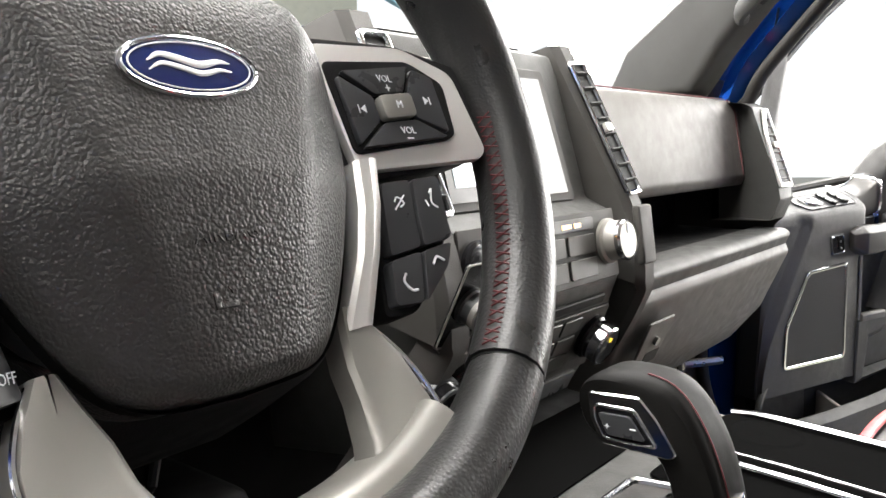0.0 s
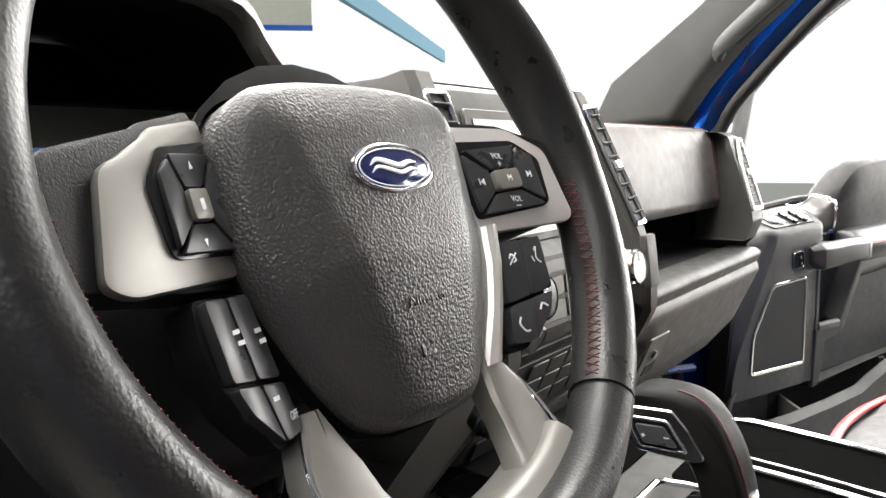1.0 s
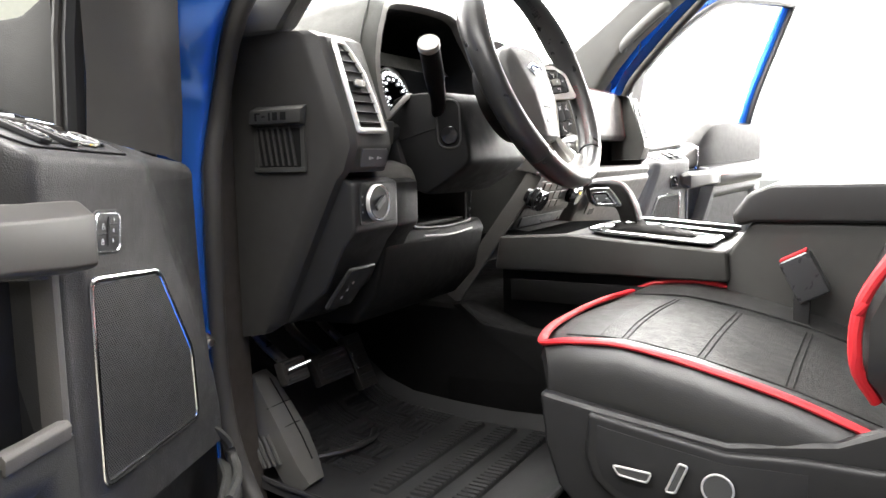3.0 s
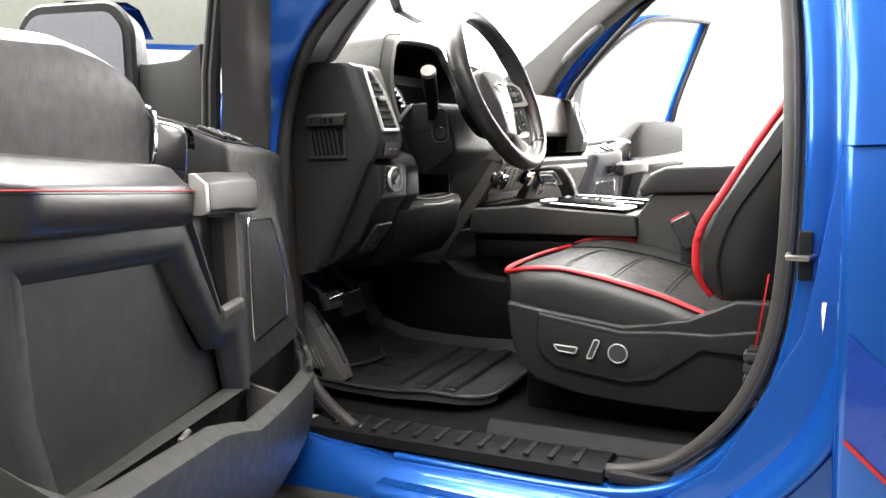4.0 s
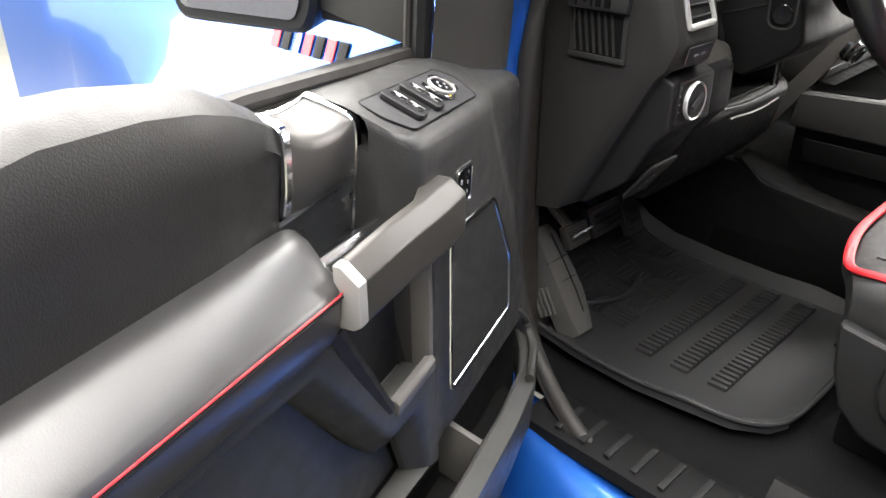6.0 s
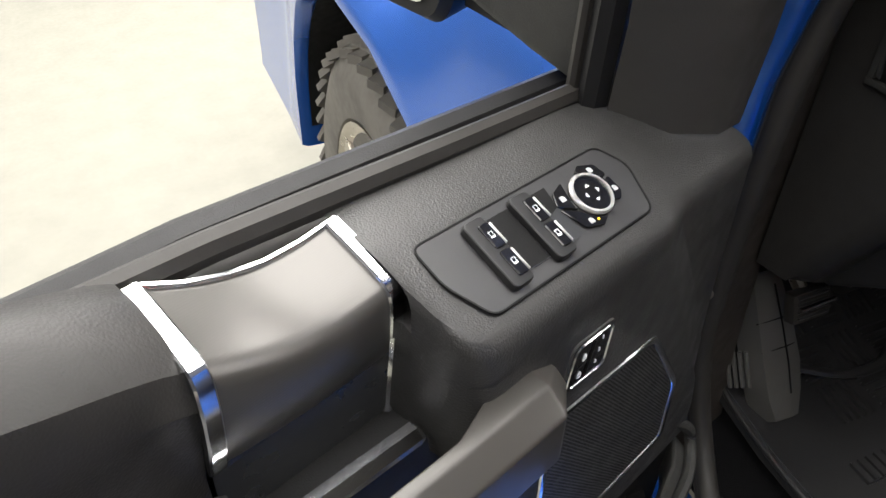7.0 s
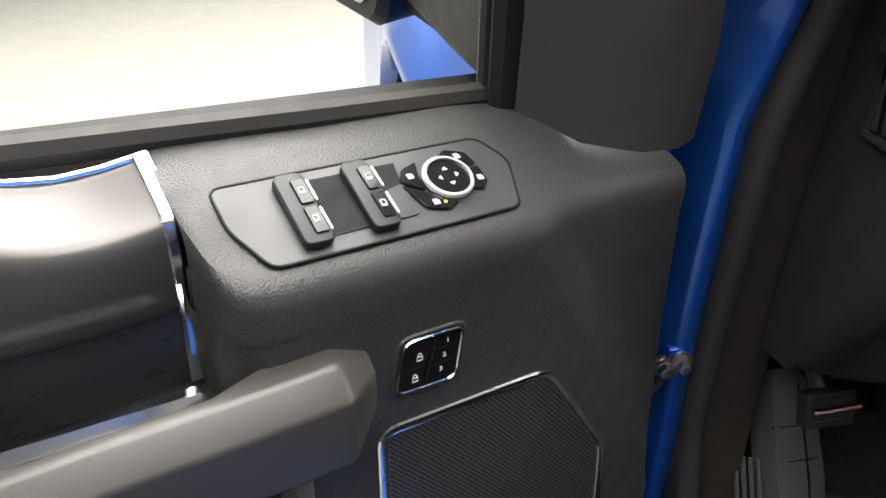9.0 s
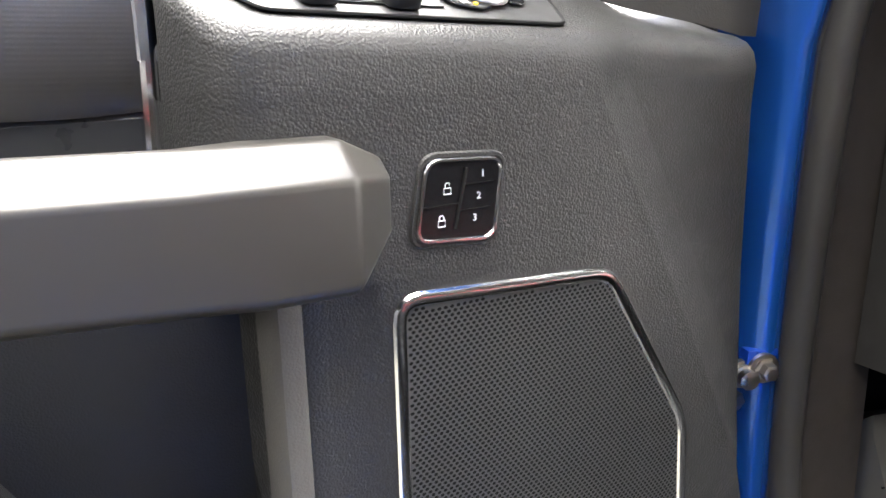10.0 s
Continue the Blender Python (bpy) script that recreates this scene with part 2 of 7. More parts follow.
def axes(origin, x, y):
    """A pose with the given x axis and y axis (y is made square to x)."""
    x = Vector(x).normalized()
    z = x.cross(Vector(y)).normalized()
    y = z.cross(x)
    return Matrix(((x.x, y.x, z.x, origin[0]), (x.y, y.y, z.y, origin[1]), (x.z, y.z, z.z, origin[2]), (0, 0, 0, 1)))


def plate(outline, m, thick, bevel=0.0008, seg=1):
    """A flat plate: outline in m's x, y; raised along m's z."""
    bm = prism([(x, y, 0) for x, y in outline], (0, 0, thick), bevel, seg)
    bm.transform(m)
    return bm


def join(*bms):
    out = bms[0]
    for b in bms[1:]:
        me = bpy.data.meshes.new("tmp")
        b.to_mesh(me)
        b.free()
        out.from_mesh(me)
        bpy.data.meshes.remove(me)
    return out


def round_poly(points, r=0.004, seg=4):
    """Rounds the corners of a 2D outline."""
    out, n = [], len(points)
    for i in range(n):
        p, a, b = Vector(points[i]), Vector(points[i - 1]), Vector(points[(i + 1) % n])
        da, db = a - p, b - p
        k = min(r, da.length * 0.45, db.length * 0.45)
        s, e = p + da.normalized() * k, p + db.normalized() * k
        for j in range(seg + 1):
            t = j / seg
            out.append(tuple((1 - t) ** 2 * s + 2 * t * (1 - t) * p + t * t * e))
    return out


def words(text, m, size, mat, parent, name="lettering", depth=0.0002, label=""):
    """Raised lettering in the built-in font, as a mesh."""
    cu = bpy.data.curves.new(name, "FONT")
    cu.body, cu.size, cu.extrude, cu.align_x, cu.align_y = text, size, depth, "CENTER", "CENTER"
    cu.resolution_u = 2
    tmp = bpy.data.objects.new(name, cu)
    scene.collection.objects.link(tmp)
    dg = bpy.context.evaluated_depsgraph_get()
    me = bpy.data.meshes.new_from_object(tmp.evaluated_get(dg))
    bpy.data.objects.remove(tmp)
    bpy.data.curves.remove(cu)
    bm = bmesh.new()
    bm.from_mesh(me)
    bpy.data.meshes.remove(me)
    bm.transform(m)
    return part(name, bm, mat, parent, label, smooth=False)


def bars(rects, m, mat, parent, name="marking", thick=0.0003, label=""):
    """Small printed bars: rects of (x, y, width, height)."""
    obs = [part(name, plate([(x, y), (x + w, y), (x + w, y + h), (x, y + h)], m, thick, 0), mat, parent, label, smooth=False) for x, y, w, h in rects]
    return obs[0]


def ring2d(outline, m, r, mat, parent, name="trim_ring", label="", sides=8, squash=1.0):
    """A bar bent round a closed 2D outline on the plane m."""
    pts = [m @ Vector((x, y, 0)) for x, y in outline]
    return part(name, tube(pts, r, sides, closed=True, up=tuple(m.to_3x3() @ Vector((0, 0, 1))), squash=squash), mat, parent, label)

# ---- the room ----
floor_ob = part("floor", box(-30, 30, -30, 40, -0.06, 0.0, 0), FLOORM, None)
tagged(floor_ob, "pale smooth epoxy showroom floor under the truck", "floor", kind="structure")
# added far board, stripes and band that imitate the dash reflected in the windscreen
FA, FB = Vector((5.55, 13.12, 3.18)), Vector((9.80, 9.95, 3.22))
FD = (FB - FA).normalized()
tagged(part("trim_reflection_board", prism([FA, FB, FB + Vector((0, 0, 3.2)), FA + Vector((0, 0, 3.2))], (0.3, 0.4, 0), 0), OLIVE), "added olive-grey board standing in for the windscreen's reflection of the dash", "fascia", kind="structure")
lift = Vector((-0.012, -0.016, -0.07))
tagged(part("trim_blue_line", prism([FA + lift, FB + lift, FB + lift + Vector((0, 0, 0.10)), FA + lift + Vector((0, 0, 0.10))], (-0.02, -0.03, 0), 0), BLUE), "added blue stripe for the lower edge of the windscreen reflection", "trim", kind="structure")
tagged(part("trim_red_line", prism([FA + FD * 0.32 + lift, FA + FD * 0.42 + lift, FA + FD * 0.22 + lift + Vector((0, 0, 3.2)), FA + FD * 0.12 + lift + Vector((0, 0, 3.2))], (-0.02, -0.03, 0), 0), RED), "added red stripe near the end of the reflection board", "trim", kind="structure")
tagged(part("trim_reflection_band", prism([(7.0, 7.55, 3.55), (21.2, 14.85, 3.55), (21.2, 14.85, 3.95), (7.0, 7.55, 3.95)], (-0.05, 0.1, 0), 0), PALEBLUE), "added pale blue band for the windscreen reflection's right edge", "trim", kind="structure")
# unseen dark walls, added so that paint and trim reflect something dark
tagged(part("wall_south", box(-9, 9, -4.7, -4.5, 0.0, 3.3, 0), DARKWALL), "unseen dark grey wall added to darken reflections", "wall", kind="structure")
tagged(part("wall_west_1", box(-3.5, -3.3, -4.5, 1.2, 0.0, 3.3, 0), DARKWALL), "unseen dark grey wall added to darken reflections", "wall", kind="structure")
tagged(part("ceiling", box(-9, 2.4, -4.7, 3.9, 3.3, 3.4, 0), CEILM), "grey painted showroom ceiling over the truck", "ceiling", kind="structure")

# ---- truck body ----
truck = thing("pickup_truck", (0, -0.3, 0.5), "metallic blue four-door pickup truck body with open front doors", "pickup truck")


def set_in(p, s):
    """The hinge post stands further in and ahead than the rest of the opening's edge."""
    p = Vector(p)
    w = min(1.0, max(0.0, p.y / 0.10))
    w = w * w * (3 - 2 * w) * max(0.0, min(1.0, (1.27 - p.z) / 0.09))
    return Vector((p.x - s * 0.048 * w, p.y + 0.040 * w, p.z))


def side(s):
    """The sill, posts and flanges of one side of the cab; s is -1 for the driver's side."""
    # painted sill below the door opening
    sill = [(-0.80, 0.575), (-0.86, 0.578), (-0.905, 0.560), (-0.935, 0.525), (-0.945, 0.47), (-0.93, 0.38), (-0.80, 0.36)]
    rows = [[(-s * x, y, z) for x, z in sill] for y in (0.42, 0.10, -0.10, -0.40, -0.62, -0.80, -1.6)]
    lift = (0.05, 0.02, 0.0, 0.0, 0.0, 0.02, 0.02)
    rows = [[(x, y, z + (d if z > 0.5 else 0)) for x, y, z in row] for row, d in zip(rows, lift)]
    rows = [[tuple(p) for p in smooth_path(row, 4)] for row in rows]
    part("rocker_panel", loft(rows, closed=True, caps=True), BLUE, truck, sharp=60)
    part("rocker_trim", loft([[(s * x, y, z) for x, z in ((0.925, 0.531), (0.944, 0.530), (0.953, 0.524), (0.955, 0.512), (0.957, 0.40), (0.93, 0.365))] for y in (0.30, -0.40, -1.6)], caps=True), RUBBER, truck)
    # the painted post behind the front door, flaring into the sill
    path = [(-0.10, 0.585), (-0.40, 0.583), (-0.53, 0.60), (-0.60, 0.645), (-0.665, 0.73), (-0.70, 0.84), (-0.715, 0.98), (-0.715, 1.15), (-0.70, 1.32), (-0.66, 1.50), (-0.58, 1.66)]
    pts = smooth_path([(0, y, z) for y, z in path], 8)
    tumble = lambda z: 0.86 - max(0, z - 1.1) * 0.22
    rows = []
    for i, p in enumerate(pts):
        a, b = pts[max(0, i - 1)], pts[min(len(pts) - 1, i + 1)]
        d = (b - a).normalized()
        out = Vector((0, -abs(d.z), -abs(d.y)))
        x = tumble(p.z)
        rows.append([(s * (x - 0.04), p.y, p.z), (s * (x + 0.004), p.y, p.z), (s * (x + 0.012), p.y + out.y * 0.018, p.z + out.z * 0.010), (s * (x + 0.014), p.y + out.y * 0.038, p.z + out.z * 0.020),
                     (s * (x + 0.045), p.y + out.y * 0.058, p.z + out.z * 0.026), (s * (x + 0.075), p.y + out.y * 0.075, p.z + out.z * 0.03), (s * (x + 0.08), p.y + out.y * 0.10, p.z + out.z * 0.05), (s * (x - 0.03), p.y + out.y * 0.12, p.z + out.z * 0.06)])
    rows = [[tuple(p) for p in smooth_path(row, 4)] for row in rows]
    part("body_side_frame", loft(rows), BLUE, truck, sharp=70)
    # inner skin that closes the joint between the post and the rear door
    part("inner_post_panel", prism([(s * 0.905, y, z) for y, z in ((-0.52, 0.46), (-0.52, 0.575), (-0.62, 0.655), (-0.72, 0.85), (-0.76, 1.10), (-0.85, 1.10), (-0.85, 0.46))], (-s * 0.02, 0, 0), 0.004), BLUE, truck)
    # the rubber seal round the door opening
    seal = [(0.128, 0.80), (0.110, 0.72), (0.075, 0.655), (0.02, 0.618), (-0.06, 0.597), (-0.40, 0.597), (-0.515, 0.613), (-0.585, 0.655), (-0.648, 0.735), (-0.685, 0.84), (-0.698, 0.98), (-0.698, 1.15), (-0.683, 1.32), (-0.64, 1.50), (-0.56, 1.63), (-0.43, 1.665), (-0.25, 1.60), (-0.10, 1.48), (0.02, 1.365), (0.085, 1.29), (0.115, 1.20), (0.125, 1.05), (0.130, 0.92)]
    pts = [(s * (0.835 - max(0, p.z - 1.1) * 0.22), p.y, p.z) for p in smooth_path([(0, y, z) for y, z in seal], 4, closed=True)]
    pts = [set_in(p, s) for p in pts]
    part("door_seal", tube(pts, 0.0118, 12, closed=True, up=(1, 0, 0)), RUBBER, truck, "black rubber door seal")
    part("seal_lip", tube([(p[0] + s * 0.006, p[1] * 1.012 + 0.004, p[2] * 1.012 - 0.0105) for p in pts], 0.0060, 8, closed=True, up=(1, 0, 0)), RUBBER, truck)
    # painted front post behind the seal, and its trim beside the dash end
    post = [(0.118, 0.60), (0.134, 0.72), (0.142, 0.92), (0.138, 1.10), (0.128, 1.22), (0.100, 1.305), (0.03, 1.385), (-0.09, 1.50), (-0.24, 1.62), (-0.42, 1.69)]
    rows = []
    for p in smooth_path([(0, y, z) for y, z in post], 5):
        x = 0.835 - max(0, p.z - 1.1) * 0.22
        rows.append([(s * (x - 0.008), p.y + 0.010, p.z + 0.004), (s * (x + 0.014), p.y - 0.012, p.z - 0.008), (s * (x + 0.028), p.y - 0.014, p.z - 0.010), (s * (x + 0.050), p.y + 0.006, p.z + 0.006), (s * (x + 0.085), p.y + 0.040, p.z + 0.030), (s * (x + 0.080), p.y + 0.065, p.z + 0.045), (s * (x - 0.01), p.y + 0.075, p.z + 0.050)])
    rows = [[set_in(p, s) for p in row] for row in rows]
    rows = [[tuple(p) for p in smooth_path(row, 3)] for row in rows]
    part("front_post", loft(rows), BLUE, truck, sharp=70)
    rows = []
    for p in smooth_path([(0, y, z) for y, z in post[:6]], 5):
        x = 0.835
        rows.append([(s * 0.700, p.y + 0.060, p.z), (s * 0.735, p.y + 0.050, p.z), (s * 0.765, p.y + 0.042, p.z), (s * 0.784, p.y + 0.034, p.z), (s * 0.796, p.y + 0.036, p.z)])
    part("post_trim", loft(rows), POSTRIM, truck)


side(-1)
side(1)

# roof, headliner, glass line
roof = [[(x, y, 1.80 - 0.09 * (abs(x) / 0.66) ** 2.5 - 0.05 * max(0, (y + 0.5) / 0.3) ** 2) for x in (-0.72, -0.6, -0.4, -0.2, 0, 0.2, 0.4, 0.6, 0.72)] for y in (-0.16, -0.3, -0.6, -1.0, -1.5)]
part("roof", loft(roof), BLUE, truck)
part("headliner", loft([[(x * 0.97, y, z - 0.045) for x, y, z in row] for row in roof]), HEADLINER, truck, "beige cloth headliner")
for s in (-1, 1):
    part("roof_rail", tube(smooth_path([(s * 0.715, -0.10, 1.60), (s * 0.70, -0.36, 1.69), (s * 0.70, -0.7, 1.71), (s * 0.70, -1.5, 1.70)], 5), 0.045, 8), BLUE, truck)
# windscreen with its black surround, and the cowl below it
ws = [[(x, 0.60 - 0.10 * (x / 0.7) ** 2 - t * 0.70, 1.215 + t * 0.50) for x in (-0.70, -0.35, 0, 0.35, 0.70)] for t in (0.0, 0.35, 0.7, 1.0)]
ws_ob = part("windscreen", loft(ws), GLASS, truck, "clear windscreen glass")
ws_ob.visible_shadow = False
part("cowl", loft([[(x, 0.60 - 0.10 * (x / 0.7) ** 2 + d, z) for x in (-0.74, -0.35, 0, 0.35, 0.74)] for d, z in ((-0.06, 1.195), (0.0, 1.205), (0.10, 1.19))]), DARK, truck)
# bonnet and wings
hood = [[(x, y, 1.21 - 0.035 * (abs(x) / 0.75) ** 3 - 0.10 * ((y - 0.6) / 1.3) ** 2 + (0.02 if abs(x) in (0.42,) else 0)) for x in (-0.80, -0.6, -0.42, -0.2, 0, 0.2, 0.42, 0.6, 0.80)] for y in (0.62, 0.85, 1.2, 1.55, 1.85)]
part("bonnet", loft(hood), BLUE, truck)
for s in (-1, 1):
    rows = []
    for y in (0.20, 0.32, 0.335, 0.345, 0.36, 0.40, 0.48, 0.58, 0.70, 0.84, 0.98, 1.10, 1.20, 1.28, 1.32, 1.335, 1.345, 1.5, 1.8):
        c, r = 0.84, 0.50
        low = 0.36 if abs(y - c) > r else 0.42 + math.sqrt(max(0, r * r - (y - c) ** 2))
        flare = 0.035 * max(0, 1 - abs(y - c) / 0.62)
        rows.append([(s * 0.80, y, 1.165 - 0.10 * ((max(y, 0.6) - 0.6) / 1.3) ** 2), (s * 0.88, y, 1.13 - 0.08 * ((max(y, 0.6) - 0.6) / 1.3) ** 2), (s * 0.922, y, 1.05), (s * (0.930 + flare * 0.3), y, max(0.93, low + 0.075)), (s * (0.938 + flare), y, low + 0.035), (s * (0.940 + flare), y, low + 0.008), (s * (0.925 + flare), y, low), (s * 0.86, y, low)])
    part("front_wing", loft(rows), BLUE, truck)
    part("wheel_arch_liner", loft([[(s * x, 0.84 + 0.495 * math.cos(t), 0.42 + 0.495 * math.sin(t)) for x in (0.92, 0.62)] for t in (math.pi * k / 14 for k in range(15))]), DARK, truck)
# plain coloured bars where the wing carries its badge
for k, mt_ in enumerate((RED, DARK, NAVY, RED, DARK, RED, DARK)):
    y = 0.545 - k * 0.026
    part("badge_bar", prism([(-0.9165, y, 1.062), (-0.9165, y - 0.019, 1.062), (-0.9035, y - 0.017, 1.089), (-0.9035, y + 0.002, 1.089)], (-0.0025, 0, -0.0006), 0.0006), mt_, truck)
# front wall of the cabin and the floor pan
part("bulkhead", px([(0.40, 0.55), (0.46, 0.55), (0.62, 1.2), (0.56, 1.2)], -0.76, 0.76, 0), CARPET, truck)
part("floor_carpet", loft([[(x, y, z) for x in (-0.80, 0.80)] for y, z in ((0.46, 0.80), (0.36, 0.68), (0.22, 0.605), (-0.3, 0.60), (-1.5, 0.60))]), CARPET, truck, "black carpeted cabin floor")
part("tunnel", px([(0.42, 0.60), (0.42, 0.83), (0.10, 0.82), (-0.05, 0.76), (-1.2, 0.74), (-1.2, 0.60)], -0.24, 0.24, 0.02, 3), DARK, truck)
part("cab_back_wall", px([(-1.45, 0.6), (-1.40, 0.6), (-1.44, 1.12), (-1.49, 1.12)], -0.78, 0.78, 0), CHAR, truck)
rear_glass = part("rear_window", px([(-1.455, 1.12), (-1.460, 1.12), (-1.515, 1.72), (-1.510, 1.72)], -0.72, 0.72, 0), TINT, truck, "tinted rear window glass")
rear_glass.visible_shadow = False
for s in (-1, 1):
    # trim inside of the post behind the front door
    part("middle_post_trim", prism([(s * 0.80, -0.70, 0.62), (s * 0.80, -0.70, 1.15), (s * 0.72, -0.64, 1.62), (s * 0.72, -0.80, 1.66), (s * 0.80, -0.86, 1.15), (s * 0.80, -0.86, 0.62)], (-s * 0.03, 0, 0), 0.006), CHAR, truck)
    # inner trim of the sloping front post
    prof = [(0.30, 1.255), (0.245, 1.345), (0.10, 1.445), (-0.015, 1.53), (-0.13, 1.60), (-0.30, 1.68), (-0.36, 1.62), (-0.20, 1.525), (-0.10, 1.455), (0.0, 1.375), (0.06, 1.31), (0.10, 1.255)]
    if s > 0:
        prof[6:] = [(-0.342, 1.641), (-0.179, 1.552), (-0.076, 1.482), (0.024, 1.402), (0.087, 1.334), (0.136, 1.270)]
    pil = prism([(s * (0.755 - max(0, z - 1.1) * 0.17), y, z) for y, z in prof], (-s * 0.055, 0.012, 0.012), 0.014, 3)
    part("front_post_trim", pil, CHAR, truck, "charcoal plastic front post trim")
    inn = lambda y, z, d: (s * (0.705 - max(0, z - 1.1) * 0.17 - d), y, z)
    part("grab_handle", tube(smooth_path([inn(0.062, 1.385, 0.0), inn(0.050, 1.397, 0.022), inn(0.0, 1.437, 0.026), inn(-0.05, 1.475, 0.022), inn(-0.064, 1.484, 0.0)], 5), 0.011, 10, squash=1.3), CHAR, truck)
    part("handle_recess", tube([inn(0.035, 1.404, -0.001), inn(-0.04, 1.463, -0.001)], 0.013, 8, squash=0.5), DARK, truck)

# door scuff plate with its raised ribs
scuff = part("scuff_plate", loft([[(-0.862, y, 0.590), (-0.858, y, 0.606), (-0.835, y, 0.613), (-0.795, y, 0.612), (-0.775, y, 0.606), (-0.765, y, 0.595)] for y in (0.085, -0.10, -0.30, -0.455)], caps=True), SHELL, truck, "black ribbed plastic door sill plate")
for i in range(12):
    y = 0.03 - i * 0.0400
    part("rib", box(-0.850, -0.792, y - 0.005, y + 0.005, 0.611, 0.6155, 0.002, 2), BLACK, scuff)
part("sill_end_cap", box(-0.86, -0.79, -0.60, -0.462, 0.592, 0.609, 0.006), BLACK, truck)
part("sill_side_trim", loft([[(-0.765, y, 0.600), (-0.752, y, 0.615), (-0.742, y, 0.621), (-0.73, y, 0.618), (-0.71, y, 0.60)] for y in (-0.225, -0.40, -0.66)], caps=True), DARK, truck)
# door latch striker and a label on the post
strk = part("striker", tube([(-0.862, -0.735, 0.945), (-0.892, -0.722, 0.945), (-0.892, -0.70, 0.945), (-0.862, -0.70, 0.945)], 0.004, 8), STEEL, truck, "steel door latch striker")
part("striker_plate", box(-0.884, -0.866, -0.728, -0.712, 0.915, 0.978, 0.003), DARK, strk)
part("certificate_label", prism([(-0.902, -0.738, 0.848), (-0.905, -0.741, 0.893), (-0.907, -0.746, 0.893), (-0.903, -0.741, 0.838)], (-0.0008, 0, 0)), PAPER, truck, "white paper label strip")
bolt_m = axes((-0.814, 0.163, 0.871), (1, 0, 0), (0, 0, 1))
bolt_ = part("hinge_bolt", turned([(0.0085, 0.0), (0.0085, 0.002), (0.0065, 0.003), (0.0062, 0.009), (0.0045, 0.010), (0.0, 0.010)], bolt_m, 6), STEEL, truck, "bare steel hinge bolt", smooth=False)
part("bolt_washer", turned([(0.0110, -0.004), (0.0110, 0.0), (0.0, 0.001)], bolt_m, 20), STEEL, bolt_)
bolt_n = bolt_m @ Matrix.Translation((-0.013, -0.006, -0.006))
bolt_2 = part("hinge_bolt", turned([(0.0085, 0.0), (0.0085, 0.004), (0.0070, 0.005), (0.0070, 0.011), (0.0050, 0.012), (0.0, 0.012)], bolt_n, 18), STEEL, truck, "bare steel hinge pin")
part("bolt_washer", turned([(0.0105, -0.004), (0.0105, 0.0), (0.0, 0.001)], bolt_n, 20), STEEL, bolt_2)
part("hinge_leaf", box(-0.826, -0.802, 0.166, 0.190, 0.858, 0.884, 0.003, 2), NAVY, truck)
part("hinge_strap", box(-0.88, -0.80, 0.215, 0.245, 0.79, 0.83, 0.004), NAVY, truck)

# step bar under the sill
step = thing("running_board", (-0.98, -0.4, 0.40), "black ribbed rubber running board below the truck's sill", "running board")
part("tread", box(-1.13, -0.95, -1.6, 0.16, 0.42, 0.455, 0.008), RUBBER, step)
for i in range(5):
    part("tread_rib", box(-1.12 + i * 0.033, -1.11 + i * 0.033, -1.55, 0.12, 0.455, 0.461, 0.002), RUBBER, step)
part("edge_strip", box(-1.145, -1.131, -1.6, 0.165, 0.415, 0.462, 0.005), CHAR, step)
part("bracket", box(-0.96, -0.86, 0.05, 0.09, 0.37, 0.43, 0.004), DARK, step)

# rear side door, closed, with its window and stripe
rdoor = thing("rear_door", (-0.98, -1.2, 0.45), "closed metallic blue rear door with a red-edged side stripe", "truck door")
sec = [(0.862, 0.47), (0.945, 0.475), (0.962, 0.56), (0.968, 0.70), (0.972, 0.85), (0.968, 1.00), (0.955, 1.09), (0.93, 1.115), (0.88, 1.12)]
sec = [(p.x, p.z) for p in smooth_path([(x, 0, z) for x, z in sec], 4)]
rows = [[(-(x - d), y, z) for x, z in sec] for y, d in ((-0.757, 0.034), (-0.7575, 0.014), (-0.760, 0.005), (-0.767, 0.001), (-0.80, 0.0), (-1.2, 0.0), (-1.75, 0.0))]
part("door_skin", loft(rows, caps=True), BLUE, rdoor, sharp=50)
drop_ = lambda y: 0.742 + (y + 0.768) * 0.95 if y > -0.93 else 0.588 + (y + 0.93) * 0.25
part("stripe", loft([[(-0.9735, y, drop_(y) + 0.006), (-0.9750, y, drop_(y) + 0.13)] for y in (-0.768, -0.80, -0.86, -0.93, -1.1)]), NAVY, rdoor, "dark side stripe")
part("stripe_edge", loft([[(-0.9735, y, drop_(y) - 0.003), (-0.9755, y, drop_(y) + 0.005)] for y in (-0.768, -0.80, -0.86, -0.93, -1.1)]), RED, rdoor, "red stripe edge")
part("window_frame", loft([[(-(x - 0.030), y + 0.001, z), (-(x - 0.010), y, z), (-(x - 0.002), y - 0.006, z), (-x, y - 0.018, z), (-x, y - 0.085, z), (-(x - 0.006), y - 0.094, z), (-(x - 0.020), y - 0.096, z)] for x, y, z in ((0.962, -0.757, 1.085), (0.945, -0.757, 1.16), (0.918, -0.752, 1.30), (0.878, -0.742, 1.48), (0.835, -0.730, 1.66))]), BLUE, rdoor, "blue painted window frame", sharp=50)
part("top_frame", tube([(-0.815, -0.74, 1.675), (-0.805, -0.95, 1.70), (-0.80, -1.6, 1.70)], 0.022, 8), BLUE, rdoor)
part("pane", prism([(-0.940, -0.845, 1.11), (-0.900, -0.845, 1.30), (-0.862, -0.835, 1.48), (-0.82, -0.825, 1.66), (-0.81, -1.6, 1.68), (-0.930, -1.7, 1.11)], (0.004, 0, 0)), GLOSS, rdoor, "dark tinted window pane").visible_shadow = False

